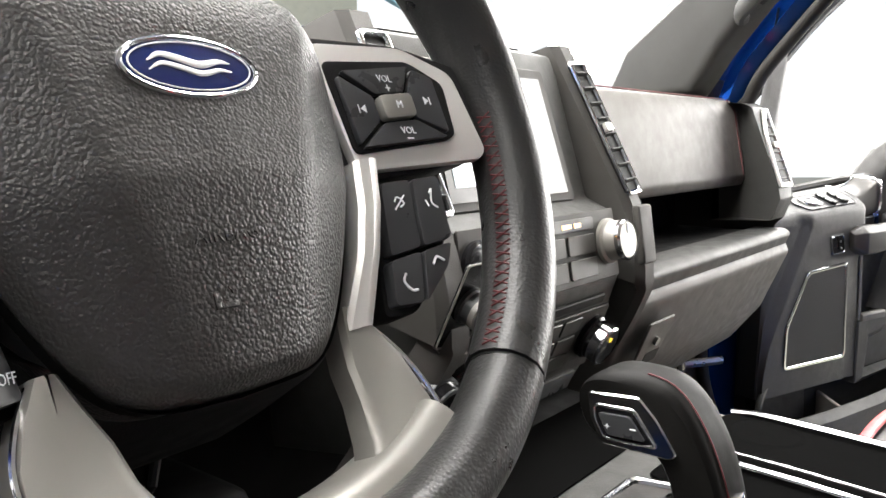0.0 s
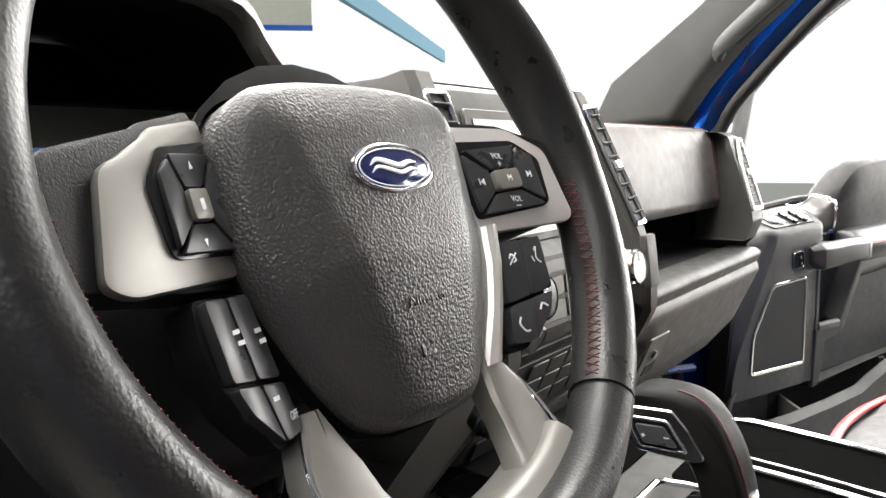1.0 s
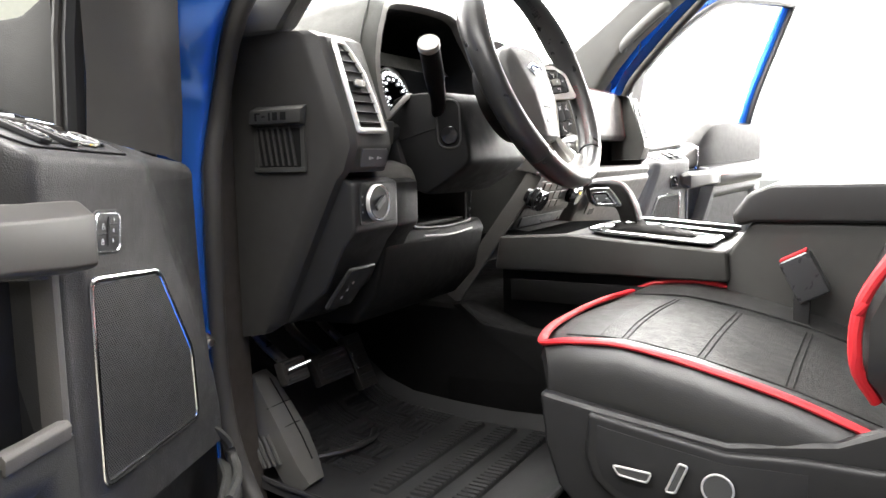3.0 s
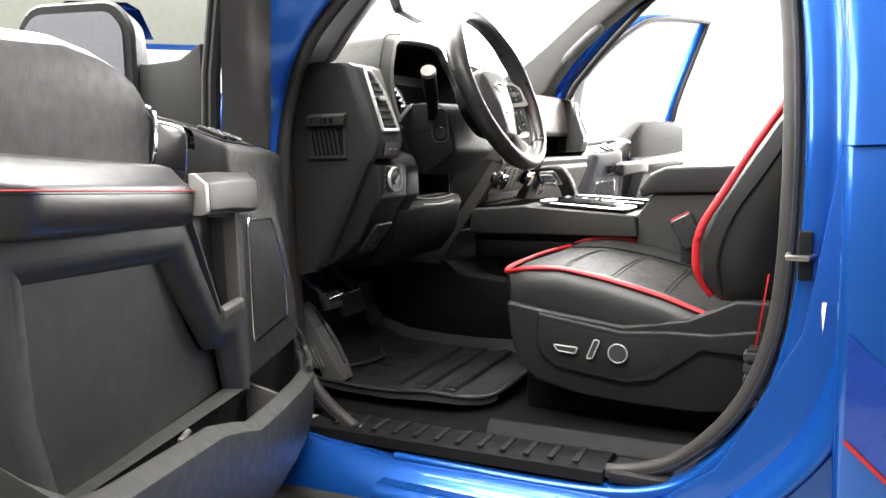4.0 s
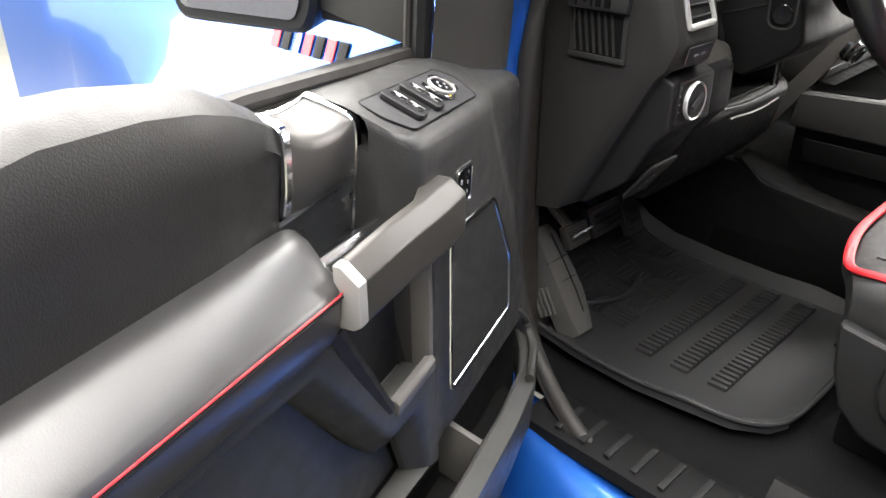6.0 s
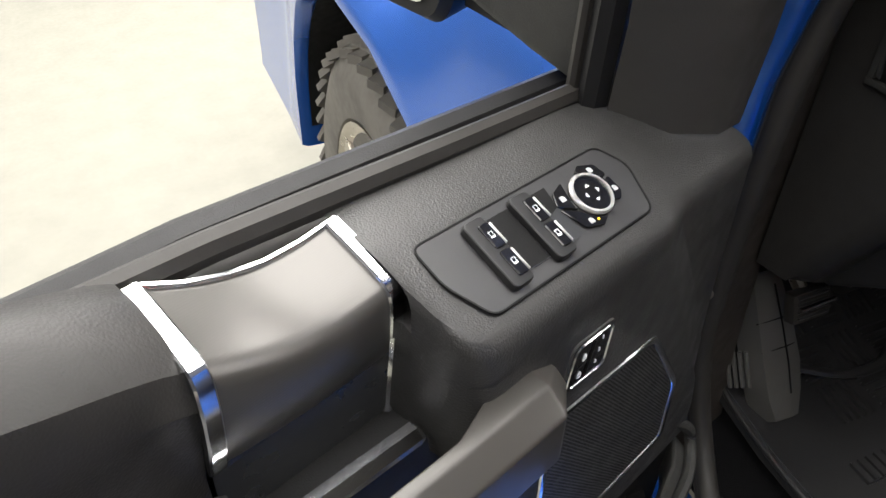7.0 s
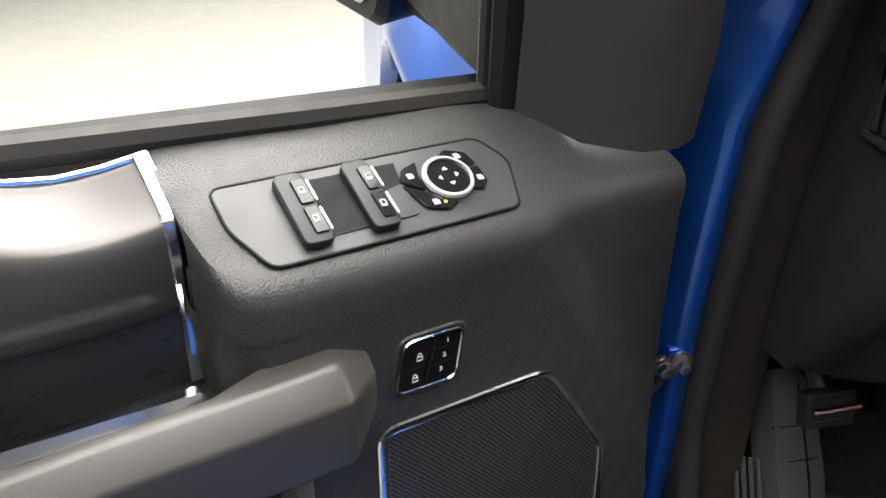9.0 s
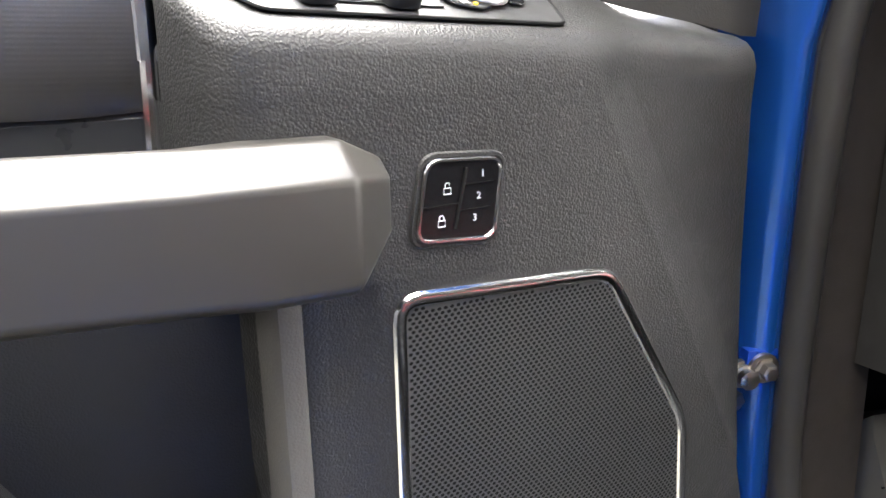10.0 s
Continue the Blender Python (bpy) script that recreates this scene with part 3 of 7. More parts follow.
# front wheels
def wheel(s):
    w = thing("truck_wheel", (s * 0.86, 0.88, 0), "worn all-terrain tyre on a grey alloy wheel", "truck wheel", "front wheels")
    m = axes((s * 0.80, 0.88, 0.40), (0, 1, 0), (0, 0, 1)) if s > 0 else axes((s * 0.80, 0.88, 0.40), (0, 0, 1), (0, 1, 0))
    tyre = part("tyre", turned([(0.24, -0.12), (0.33, -0.125), (0.375, -0.105), (0.395, -0.08), (0.398, 0.0), (0.395, 0.08), (0.375, 0.105), (0.33, 0.125), (0.255, 0.118), (0.24, 0.10)], m, 48), TYRE, w)
    lugs = []
    for k in range(44):
        for z, off in ((-0.075, 0), (-0.03, 0.5), (0.03, 0.0), (0.075, 0.5), (0.105, 0.25)):
            t = 2 * math.pi * (k + off) / 44
            r = 0.392 if abs(z) < 0.1 else 0.372
            mm = m @ Matrix.Rotation(t, 4, "Z") @ Matrix.Translation((r, 0, z)) @ Matrix.Rotation(0.5 if z > 0 else -0.5, 4, "X")
            lugs.append(box(-0.004, 0.012, -0.018, 0.018, -0.016, 0.016, 0, 1, mm))
    part("tread_block", join(*lugs), TYRE, tyre, smooth=False)
    rim = part("rim", turned([(0.05, 0.085), (0.10, 0.09), (0.13, 0.075), (0.20, 0.08), (0.235, 0.11), (0.248, 0.118), (0.25, 0.10), (0.25, 0.0), (0.05, 0.0)], m, 36), STEEL, w, "grey alloy rim")
    for k in range(6):
        part("spoke", box(0.05, 0.235, -0.022, 0.022, 0.085, 0.112, 0.006, 2, m @ Matrix.Rotation(k * math.pi / 3, 4, "Z")), STEEL, rim)


wheel(-1)
wheel(1)

# ---- dashboard ----
dash = thing("dashboard", (0, 0.15, 0.86), "dark grey truck dashboard with chrome-edged air vents and red stitching", "dashboard")

# top pad: dips between the cluster hood and the passenger side, reaches the windscreen
top = []
for y, z in ((0.085, 1.235), (0.10, 1.258), (0.14, 1.264), (0.28, 1.252), (0.42, 1.232), (0.56, 1.212)):
    row = []
    for x in (-0.72, -0.68, -0.5, -0.3, -0.12, 0.0, 0.12, 0.3, 0.5, 0.68, 0.72):
        row.append((x, y - (0.10 * (abs(x) / 0.7) ** 2 if y > 0.2 else 0), z + (0.022 if -0.2 < x < 0.2 and y > 0.09 else 0) * (1 if y < 0.3 else 0.4) - (0.006 if abs(x) > 0.7 else 0)))
    top.append(row)
part("top_pad", loft(top), TOPPAD, dash, "grey soft-touch dash top")


def end_pod(s):
    """The outer end of the dash with its air vent; s is -1 at the driver's side."""
    X = lambda x: s * x
    prof = [(0.19, 0.855), (0.150, 0.862), (0.122, 0.878), (0.020, 1.070), (0.008, 1.082), (-0.004, 1.112), (0.0, 1.135), (0.040, 1.250), (0.055, 1.258), (0.19, 1.264)]
    # end cap, chamfered towards the vent face
    cap = []
    for x, k in ((0.706, 0.0), (0.716, 0.004), (0.722, 0.018), (0.722, 0.030)):
        cap.append([(X(x), y + (k if y < 0.15 else 0), z) for y, z in prof])
    ec = part("end_cap", loft(cap, caps=True), ENDCAP, dash, "black plastic dash end cap")
    if s < 0:
        # ribbed recess with a lettered bar above it
        grille = part("end_grille", box(-0.7245, -0.7185, 0.070, 0.142, 1.088, 1.138, 0.001), DARK, ec)
        part("grille_surround", join(box(-0.7265, -0.722, 0.064, 0.070, 1.086, 1.14, 0.001), box(-0.7265, -0.722, 0.142, 0.148, 1.086, 1.14, 0.001), box(-0.7275, -0.722, 0.064, 0.148, 1.082, 1.088, 0.001)), CHAR, ec)
        for i in range(7):
            y = 0.078 + i * 0.0098
            part("rib", prism([(-0.7265, y, 1.090), (-0.7265, y + 0.0030, 1.090), (-0.7265, y + 0.0110, 1.140), (-0.7265, y + 0.0080, 1.140)], (0.003, 0, 0)), CHAR, grille)
        bar = part("name_bar", prism([(-0.722, 0.064, 1.141), (-0.735, 0.062, 1.144), (-0.7350, 0.060, 1.161), (-0.722, 0.060, 1.167)], (0, 0.086, 0), 0.002), CHAR, ec, "graphite lettered bar")
        mm = axes((-0.7357, 0.106, 1.1527), (0, -1, 0), (0, 0, 1))
        bars([(-0.030, -0.005, 0.003, 0.010), (-0.027, 0.003, 0.006, 0.002), (-0.018, -0.001, 0.005, 0.002), (-0.007, -0.005, 0.003, 0.010), (0.0, -0.005, 0.008, 0.010), (0.013, -0.005, 0.009, 0.010)], mm, DARK, bar, "raised_mark", 0.0006)
    # vent pod body beside the cap
    pod_prof = [(0.10, 1.078), (0.008, 1.080), (-0.004, 1.112), (0.0, 1.135), (0.040, 1.250), (0.055, 1.257), (0.10, 1.262)]
    if s < 0:
        body = part("vent_pod", px(pod_prof, X(0.706), X(0.628), 0.004), CHAR, dash)
    else:
        # the inner side slants back to the padded panel
        body = part("vent_pod", soften(loft([[(x, max(y, lim), z) for y, z in pod_prof] for x, lim in ((0.706, -1), (0.642, -1), (0.676, 0.066))], closed=True, caps=True), 0.003, 2), CHAR, dash)
    # the vent in its leaning face
    up = Vector((0, 0.038, 0.114)).normalized()
    m = axes((X(0.700), -0.0005, 1.131), (1, 0, 0), up)
    f = 1 if s < 0 else -1
    out = [(0, 0), (0.058 * f, 0.001), (0.0555 * f, 0.030), (0.049 * f, 0.078), (0.034 * f, 0.105), (0.022 * f, 0.119), (0.004 * f, 0.120), (0.002 * f, 0.06)]
    if f < 0:
        out = [(x * 0.92, y) for x, y in out[::-1]]
    out = round_poly(out, 0.003, 2)
    part("vent_cavity", plate(out, m @ Matrix.Translation((0, 0, 0.0008)), 0.0012, 0), DARK, body)
    ring2d(out, m @ Matrix.Translation((0, 0, 0.0022)), 0.0040, VENTRIM, body, "chrome_surround", "bright satin chrome vent surround", 8, 0.8)
    for i in range(8):
        v = 0.0105 + i * 0.0136
        wide = 0.0555 if v < 0.03 else (0.0555 - (v - 0.03) * 0.135 if v < 0.078 else 0.049 - (v - 0.078) * 0.60)
        wide = min(wide, 0.0555)
        mm = m @ Matrix.Translation((0, v, 0.002)) @ Matrix.Rotation(radians(-24), 4, "X")
        a, b = sorted((0.003 * f, (wide - 0.003) * f))
        part("slat", box(a, b, -0.0006, 0.0008, -0.003, 0.0028, 0.0004, 1, mm), BLACK, body)
    a, b = sorted((0.019 * f, 0.037 * f))
    part("vent_tab", join(box(a, b, 0.058, 0.068, 0.0035, 0.008, 0.0015, 2, m), box(min(a, b) - 0.003, min(a, b) + 0.005, 0.059, 0.0655, 0.004, 0.0085, 0.001, 1, m), box(max(a, b) - 0.005, max(a, b) + 0.003, 0.059, 0.0655, 0.004, 0.0085, 0.001, 1, m)), GRAPH, body, "silver vent adjuster")
    return body


pod = end_pod(-1)
end_pod(1)
# two pedal switches below the driver's vent
mp = axes((-0.668, -0.0015, 1.098), (1, 0, 0), (0, -0.2, 1))
sw = part("switch_plate", plate(round_poly([(-0.030, -0.012), (0.028, -0.012), (0.030, 0.012), (-0.030, 0.012)], 0.003), mp, 0.002), BUTTON, pod)
bars([(-0.014, -0.002, 0.004, 0.004), (-0.009, -0.001, 0.005, 0.002), (0.004, -0.002, 0.004, 0.004), (0.009, -0.001, 0.005, 0.002)], mp @ Matrix.Translation((0, 0, 0.0021)), GREYINK, sw, "icon")

# lower driver's panel, with the headlamp switch and the knee bolster
part("lower_panel", px([(0.20, 1.072), (0.020, 1.072), (0.004, 1.066), (0.004, 1.005), (0.022, 0.985), (0.055, 0.925), (0.118, 0.876), (0.22, 0.870)], -0.706, -0.604, 0.006, 3), BLACK, dash)
# inner half of the same panel, its shade put into a darker black
part("panel_shaded_half", px([(0.20, 1.070), (0.021, 1.070), (0.006, 1.064), (0.006, 1.005), (0.024, 0.985), (0.057, 0.925), (0.120, 0.878), (0.22, 0.872)], -0.6045, -0.548, 0.004, 2), SHELL, dash)
part("shelf_panel", px([(0.18, 1.098), (0.045, 1.094), (0.024, 1.082), (0.016, 1.062), (0.030, 1.025), (0.18, 1.01)], -0.634, -0.528, 0.010, 3), PANEL, dash)
# the knee area's shade is in this darker plastic too
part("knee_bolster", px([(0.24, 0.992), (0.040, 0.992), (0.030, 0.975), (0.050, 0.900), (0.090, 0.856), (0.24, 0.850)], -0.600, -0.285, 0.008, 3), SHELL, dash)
# dark block standing in for the shade behind and below the dash
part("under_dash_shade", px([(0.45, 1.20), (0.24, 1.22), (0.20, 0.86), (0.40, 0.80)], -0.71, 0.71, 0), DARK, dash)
mk = axes((-0.660, 0.0035, 1.040), (1, 0, 0), (0, 0, 1))
lamp = part("lamp_switch_plate", plate(round_poly([(-0.038, -0.028), (0.044, -0.026), (0.046, 0.026), (-0.034, 0.027)], 0.004), mk, 0.0025), BLACK, dash)
mkn = mk @ Matrix.Translation((-0.006, 0, 0.002))
part("dial", turned([(0.0225, 0), (0.0225, 0.006), (0.0205, 0.009), (0.016, 0.0085), (0.0, 0.0085)], mkn, 32), BLACK, lamp)
part("dial_ring", turned([(0.0215, 0.004), (0.0240, 0.004), (0.0240, 0.0080), (0.0230, 0.0095), (0.0215, 0.0085)], mkn, 40, ring=True), VENTRIM, lamp, "chrome ring")
part("grip", plate(round_poly([(-0.013, -0.0045), (0.013, -0.0045), (0.013, 0.0045), (-0.013, 0.0045)], 0.0043, 5), mkn @ Matrix.Rotation(radians(35), 4, "Z") @ Matrix.Translation((0, 0, 0.0085)), 0.004, 0.0012), BUTTON, lamp)
bars([(-0.0335, 0.008, 0.0022, 0.0024), (-0.0335, -0.002, 0.0022, 0.0018), (-0.0335, -0.012, 0.0022, 0.0020), (0.026, 0.010, 0.003, 0.0020), (0.026, -0.001, 0.003, 0.0020), (0.026, -0.012, 0.003, 0.0020)], mk @ Matrix.Translation((0, 0, 0.0026)), GREYINK, lamp, "icon")
dim = axes((-0.668, 0.050, 0.935), (1, 0, 0), (0, -0.72, 1))
part("release_lever", plate(round_poly([(-0.035, -0.035), (0.02, -0.035), (0.028, 0.035), (-0.03, 0.035)], 0.006), dim @ Matrix.Translation((0, 0, 0.009)), 0.006, 0.002), BLACK, dash)
bars([(-0.018, -0.016, 0.003, 0.004), (-0.014, -0.004, 0.003, 0.004), (-0.010, 0.008, 0.003, 0.004)], dim @ Matrix.Translation((0, 0, 0.0155)), GREYINK, dash, "icon")

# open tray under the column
# tray floor and sides coloured near black for the shade inside
tray = part("tray", box(-0.538, -0.366, 0.030, 0.16, 0.994, 0.999, 0.001), DARK, dash, "open storage tray, its inner shade painted dark")
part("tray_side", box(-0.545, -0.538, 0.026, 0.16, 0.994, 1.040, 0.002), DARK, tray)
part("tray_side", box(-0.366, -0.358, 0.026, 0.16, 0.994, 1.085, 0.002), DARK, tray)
part("tray_lip", tube(smooth_path([(-0.540, 0.024, 1.040), (-0.541, 0.021, 1.005), (-0.533, 0.019, 0.995), (-0.45, 0.017, 0.990), (-0.372, 0.019, 0.993), (-0.363, 0.021, 1.003), (-0.350, 0.024, 1.045)], 4), 0.0028, 8), BLACK, tray)
part("tray_bead", tube(smooth_path([(-0.525, 0.010, 0.982), (-0.45, 0.008, 0.978), (-0.375, 0.010, 0.981)], 4), 0.0016, 8), GRAPH, tray)
# the shade round the column is put into this near-black block
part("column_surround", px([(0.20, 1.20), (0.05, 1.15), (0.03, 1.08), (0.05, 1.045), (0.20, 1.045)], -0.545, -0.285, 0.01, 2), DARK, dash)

# instrument cluster: shroud, bezel, screen, dials
cx = -0.452
arch = [(-0.162, 1.150), (-0.168, 1.19), (-0.160, 1.235), (-0.128, 1.290), (-0.085, 1.322), (0.086, 1.328), (0.126, 1.294), (0.160, 1.24), (0.167, 1.19), (0.158, 1.150)]
arch = [(p.x, p.z) for p in smooth_path([(x, 0, z) for x, z in arch], 4)]
lean = lambda z: (z - 1.15) * 0.20
cen = 1.19


def ringrow(k, y, grow=0.0):
    return [(cx + x * k, y + lean(z), cen + (z - cen) * k + grow) for x, z in arch]


hoodp = part("cluster_hood", loft([ringrow(1.0, 0.012), ringrow(1.045, 0.020), ringrow(1.075, 0.045), ringrow(1.09, 0.11, -0.004), ringrow(1.12, 0.19, -0.022), ringrow(1.18, 0.30, -0.06)]), TOPPAD, dash, "grey padded cluster hood")
part("bezel", loft([ringrow(1.0, 0.012), ringrow(0.965, 0.008), ringrow(0.935, 0.012), ringrow(0.92, 0.022)]), GREYTRIM, hoodp, "warm grey cluster bezel")
seam_ = [Vector(p) + Vector((-0.001, -0.0015, 0.001)) for p in ringrow(1.062, 0.032)]
part("hood_seam", tube(seam_[: len(seam_) // 2 + 2], 0.0014, 6), DARK, hoodp)
part("shroud", loft([ringrow(0.92, 0.022), ringrow(0.90, 0.08), ringrow(0.86, 0.165)]), DARK, hoodp)
part("cluster_lip", tube(smooth_path([(-0.612, 0.020, 1.166), (-0.602, 0.026, 1.154), (-0.588, 0.033, 1.151), (-0.573, 0.034, 1.157), (-0.557, 0.029, 1.171), (-0.540, 0.028, 1.182), (-0.518, 0.032, 1.187)], 4), 0.0042, 8), GREYTRIM, hoodp, "warm grey lip under the gauges")
part("cluster_apron", px([(0.16, 1.150), (0.040, 1.150), (0.044, 1.116), (0.16, 1.110)], -0.616, -0.550, 0.004, 2), PANEL, hoodp)
part("cluster_sill", px([(0.045, 1.120), (0.040, 1.146), (0.15, 1.160), (0.16, 1.12)], cx - 0.15, cx + 0.14, 0.010, 3), BLACK, hoodp)
mc = axes((cx, 0.148, 1.152), (1, 0, 0), (0, 0.36, 1))
face = part("gauge_face", plate([(-0.155, -0.01), (0.150, -0.01), (0.150, 0.09), (0.10, 0.165), (-0.10, 0.165), (-0.155, 0.09)], mc, 0.002), GLOSS, hoodp)
ms = mc @ Matrix.Translation((0, 0, 0.0024))
screen = part("cluster_screen", plate([(-0.060, 0.022), (0.052, 0.022), (0.052, 0.090), (-0.060, 0.090)], ms, 0.0008, 0), LCD, face, "lit blue information screen")
part("message_panel", plate([(-0.040, 0.026), (0.034, 0.026), (0.034, 0.062), (-0.040, 0.062)], ms @ Matrix.Translation((0, 0, 0.001)), 0.0005, 0), LCDMID, screen)
bars([(-0.041, 0.0250, 0.076, 0.0013), (-0.041, 0.0618, 0.076, 0.0013), (-0.0413, 0.0250, 0.0013, 0.0381), (0.0337, 0.0250, 0.0013, 0.0381), (0.026, 0.0268, 0.006, 0.004)], ms @ Matrix.Translation((0, 0, 0.0016)), LCDORANGE, screen, "frame_line")
bars([(-0.020, 0.0475, 0.033, 0.0028), (-0.016, 0.0400, 0.026, 0.0028), (-0.052, 0.072, 0.016, 0.0015), (-0.020, 0.072, 0.016, 0.0015), (-0.047, 0.080, 0.006, 0.0015), (-0.015, 0.080, 0.006, 0.0015), (0.014, 0.081, 0.015, 0.002)], ms @ Matrix.Translation((0, 0, 0.0018)), DIALWHITE, screen, "readout")
bars([(0.012, 0.072, 0.006, 0.005), (0.022, 0.073, 0.004, 0.004)], ms @ Matrix.Translation((0, 0, 0.0018)), TEAL, screen, "icon")
for sx, nm, col in ((-0.106, "rev_counter", DIALRED), (0.098, "speedometer", DIALWHITE)):
    dial = part(nm, turned([(0.045, 0), (0.047, 0.004), (0.049, 0.004), (0.049, 0)], ms @ Matrix.Translation((sx, 0.058, 0)), 36, ring=True), GRAPH, face)
    marks = []
    for k in range(37):
        t = radians(220 - k * 260 / 36)
        mm = ms @ Matrix.Translation((sx, 0.058, 0.001)) @ Matrix.Rotation(t, 4, "Z")
        marks.append(box(0.038 if k % 2 else 0.034, 0.042, -0.0005, 0.0005, 0, 0.0008, 0, 1, mm))
    for b_ in marks:
        part("dial_mark", b_, DIALWHITE if nm == "speedometer" else GREYINK, dial, smooth=False)
    if nm == "rev_counter":
        for a in range(-38, 20, 9):
            part("red_mark", box(0.036, 0.043, -0.0012, 0.0012, 0, 0.001, 0, 1, ms @ Matrix.Translation((sx, 0.058, 0.0014)) @ Matrix.Rotation(radians(a), 4, "Z")), DIALRED, dial, smooth=False)
        words("6", ms @ Matrix.Translation((sx + 0.022, 0.066, 0.001)), 0.011, DIALWHITE, dial)
        words("7", ms @ Matrix.Translation((sx + 0.027, 0.049, 0.001)), 0.011, DIALWHITE, dial)
        bars([(sx + 0.004, 0.036, 0.030, 0.004)], ms @ Matrix.Translation((0, 0, 0.0014)), DIALRED, dial, "red_bar")
    else:
        bars([(sx + 0.027 * math.cos(radians(200 - k * 31)) - 0.003, 0.058 + 0.027 * math.sin(radians(200 - k * 31)) - 0.002, 0.006, 0.004) for k in range(8)], ms @ Matrix.Translation((0, 0, 0.0014)), DIALWHITE, dial, "numeral")

# centre stack
stack_prof = [(0.20, 1.290), (0.075, 1.292), (0.047, 1.284), (0.040, 1.266), (0.008, 1.148), (-0.018, 1.136), (-0.026, 1.072), (0.002, 1.000), (0.030, 0.955), (0.20, 0.93)]
stack = part("centre_panel", px(stack_prof, -0.128, 0.118, 0.004), CHAR, dash, "charcoal plastic centre stack")


def on_stack(x, z, off=0.001):
    """A pose on the stack's leaning face: x to the right, y up the face, z towards the cabin."""
    lo, hi = ((0.047, 1.284), (-0.018, 1.140)) if z > 1.14 else (((-0.018, 1.140), (-0.026, 1.072)) if z > 1.072 else ((-0.026, 1.072), (0.030, 0.955)))
    t = (z - hi[1]) / (lo[1] - hi[1])
    y = hi[0] + (lo[0] - hi[0]) * t
    return axes((x, y, z), (1, 0, 0), (0, lo[0] - hi[0], lo[1] - hi[1])) @ Matrix.Translation((0, 0, off))


mscr = axes((-0.009, 0.0085, 1.149), (1, 0, 0), (0, 0.032, 0.118)) @ Matrix.Translation((0, 0, 0.0008))
bez = part("screen_bezel", plate(round_poly([(-0.098, -0.004), (0.098, -0.004), (0.092, 0.122), (-0.092, 0.122)], 0.006), mscr, 0.004, 0.0015), PANEL, stack)
part("screen_border", plate([(-0.086, 0.004), (0.086, 0.004), (0.081, 0.112), (-0.081, 0.112)], mscr @ Matrix.Translation((0, 0, 0.0042)), 0.0010, 0), GLOSS, bez)
part("touch_screen", plate([(-0.076, 0.016), (0.072, 0.016), (0.068, 0.105), (-0.072, 0.105)], mscr @ Matrix.Translation((0, 0, 0.0054)), 0.0008, 0), SCREENW, bez, "bright white touch screen")
for sx in (-1, 1):
    # tall vents each side of the screen, in a sweeping rail that runs down to the console
    rx = -0.005 + sx * 0.140
    rail = [(0.052, 1.296), (-0.020, 1.140), (-0.034, 1.070), (-0.022, 1.035), (0.03, 0.955), (0.11, 0.825)]
    rows = []
    for p in smooth_path([(0, y, z) for y, z in rail], 6):
        w = 0.016 if p.z > 1.06 else (0.012 if sx > 0 else max(0.0065, 0.012 - (1.06 - p.z) * 0.06))
        shift = sx * max(0, 1.06 - p.z) * 0.28 + (0.005 + 0.075 * max(0.0, min(0.16, 1.296 - p.z)) if sx > 0 else 0.0)
        back = 0.012 if p.z < 1.23 else 0.012 - (p.z - 1.23) * 0.34
        rows.append([(rx + shift - w, p.y + (0.05 if p.z > 1.06 else 0.018), p.z + back), (rx + shift - w, p.y, p.z), (rx + shift - w * 0.6, p.y - 0.008, p.z), (rx + shift + w * 0.6, p.y - 0.008, p.z), (rx + shift + w, p.y, p.z), (rx + shift + w, p.y + (0.05 if p.z > 1.06 else 0.018), p.z + back)])
    r_ob = part("stack_rail", loft(rows, caps=True), PANEL, dash, "grey curved stack rail")
    mv = on_stack(rx + (0.016 if sx > 0 else 0.0), 1.146, 0.0095) @ Matrix.Rotation(0.075 if sx > 0 else 0.0, 4, "Z")
    o = round_poly([(-0.0135, 0), (0.0135, 0), (0.0135, 0.140), (-0.0135, 0.140)], 0.004, 3)
    vent = part("tall_vent", plate(o, mv, 0.0015, 0), DARK, r_ob)
    ring2d(o, mv @ Matrix.Translation((0, 0, 0.0022)), 0.0026, CHROME, vent, "chrome_surround", "bright chrome vent surround")
    for k in range(8):
        part("slat", box(-0.012, 0.012, -0.0008, 0.0008, -0.003, 0.003, 0.0004, 1, mv @ Matrix.Translation((0, 0.012 + k * 0.0165, 0.003)) @ Matrix.Rotation(radians(-24), 4, "X")), BLACK, vent)
    part("vent_tab", box(-0.007, 0.007, 0.064, 0.073, 0.003, 0.008, 0.0015, 2, mv), SILVER, vent)
    if sx > 0:
        part("rail_pad", box(-0.014, 0.014, 0.004, 0.062, 0.0, 0.009, 0.004, 3, on_stack(rx + (0.017 if sx > 0 else 0.0), 1.075, 0.010)), PANEL, r_ob)
    else:
        # a small knob and a mode dial on the driver's side of the stack
        mk2 = on_stack(rx, 1.070, 0.010)
        kp = part("knob_plate", plate(round_poly([(-0.020, -0.002), (0.017, -0.002), (0.019, 0.062), (-0.016, 0.062)], 0.003), mk2, 0.003, 0.001), GLOSS, r_ob)
        ring2d(round_poly([(-0.020, -0.002), (0.017, -0.002), (0.019, 0.062), (-0.016, 0.062)], 0.003), mk2 @ Matrix.Translation((0, 0, 0.0028)), 0.0007, GRAPH, kp, "plate_edge", "", 6)
        tk = part("tuning_knob", turned([(0.0135, 0), (0.0135, 0.003), (0.0120, 0.004), (0.0115, 0.013), (0.0100, 0.0145), (0.0, 0.0140)], mk2 @ Matrix.Translation((-0.001, 0.030, 0.003)), 28), BUTTON, kp, "dark ridged knob")
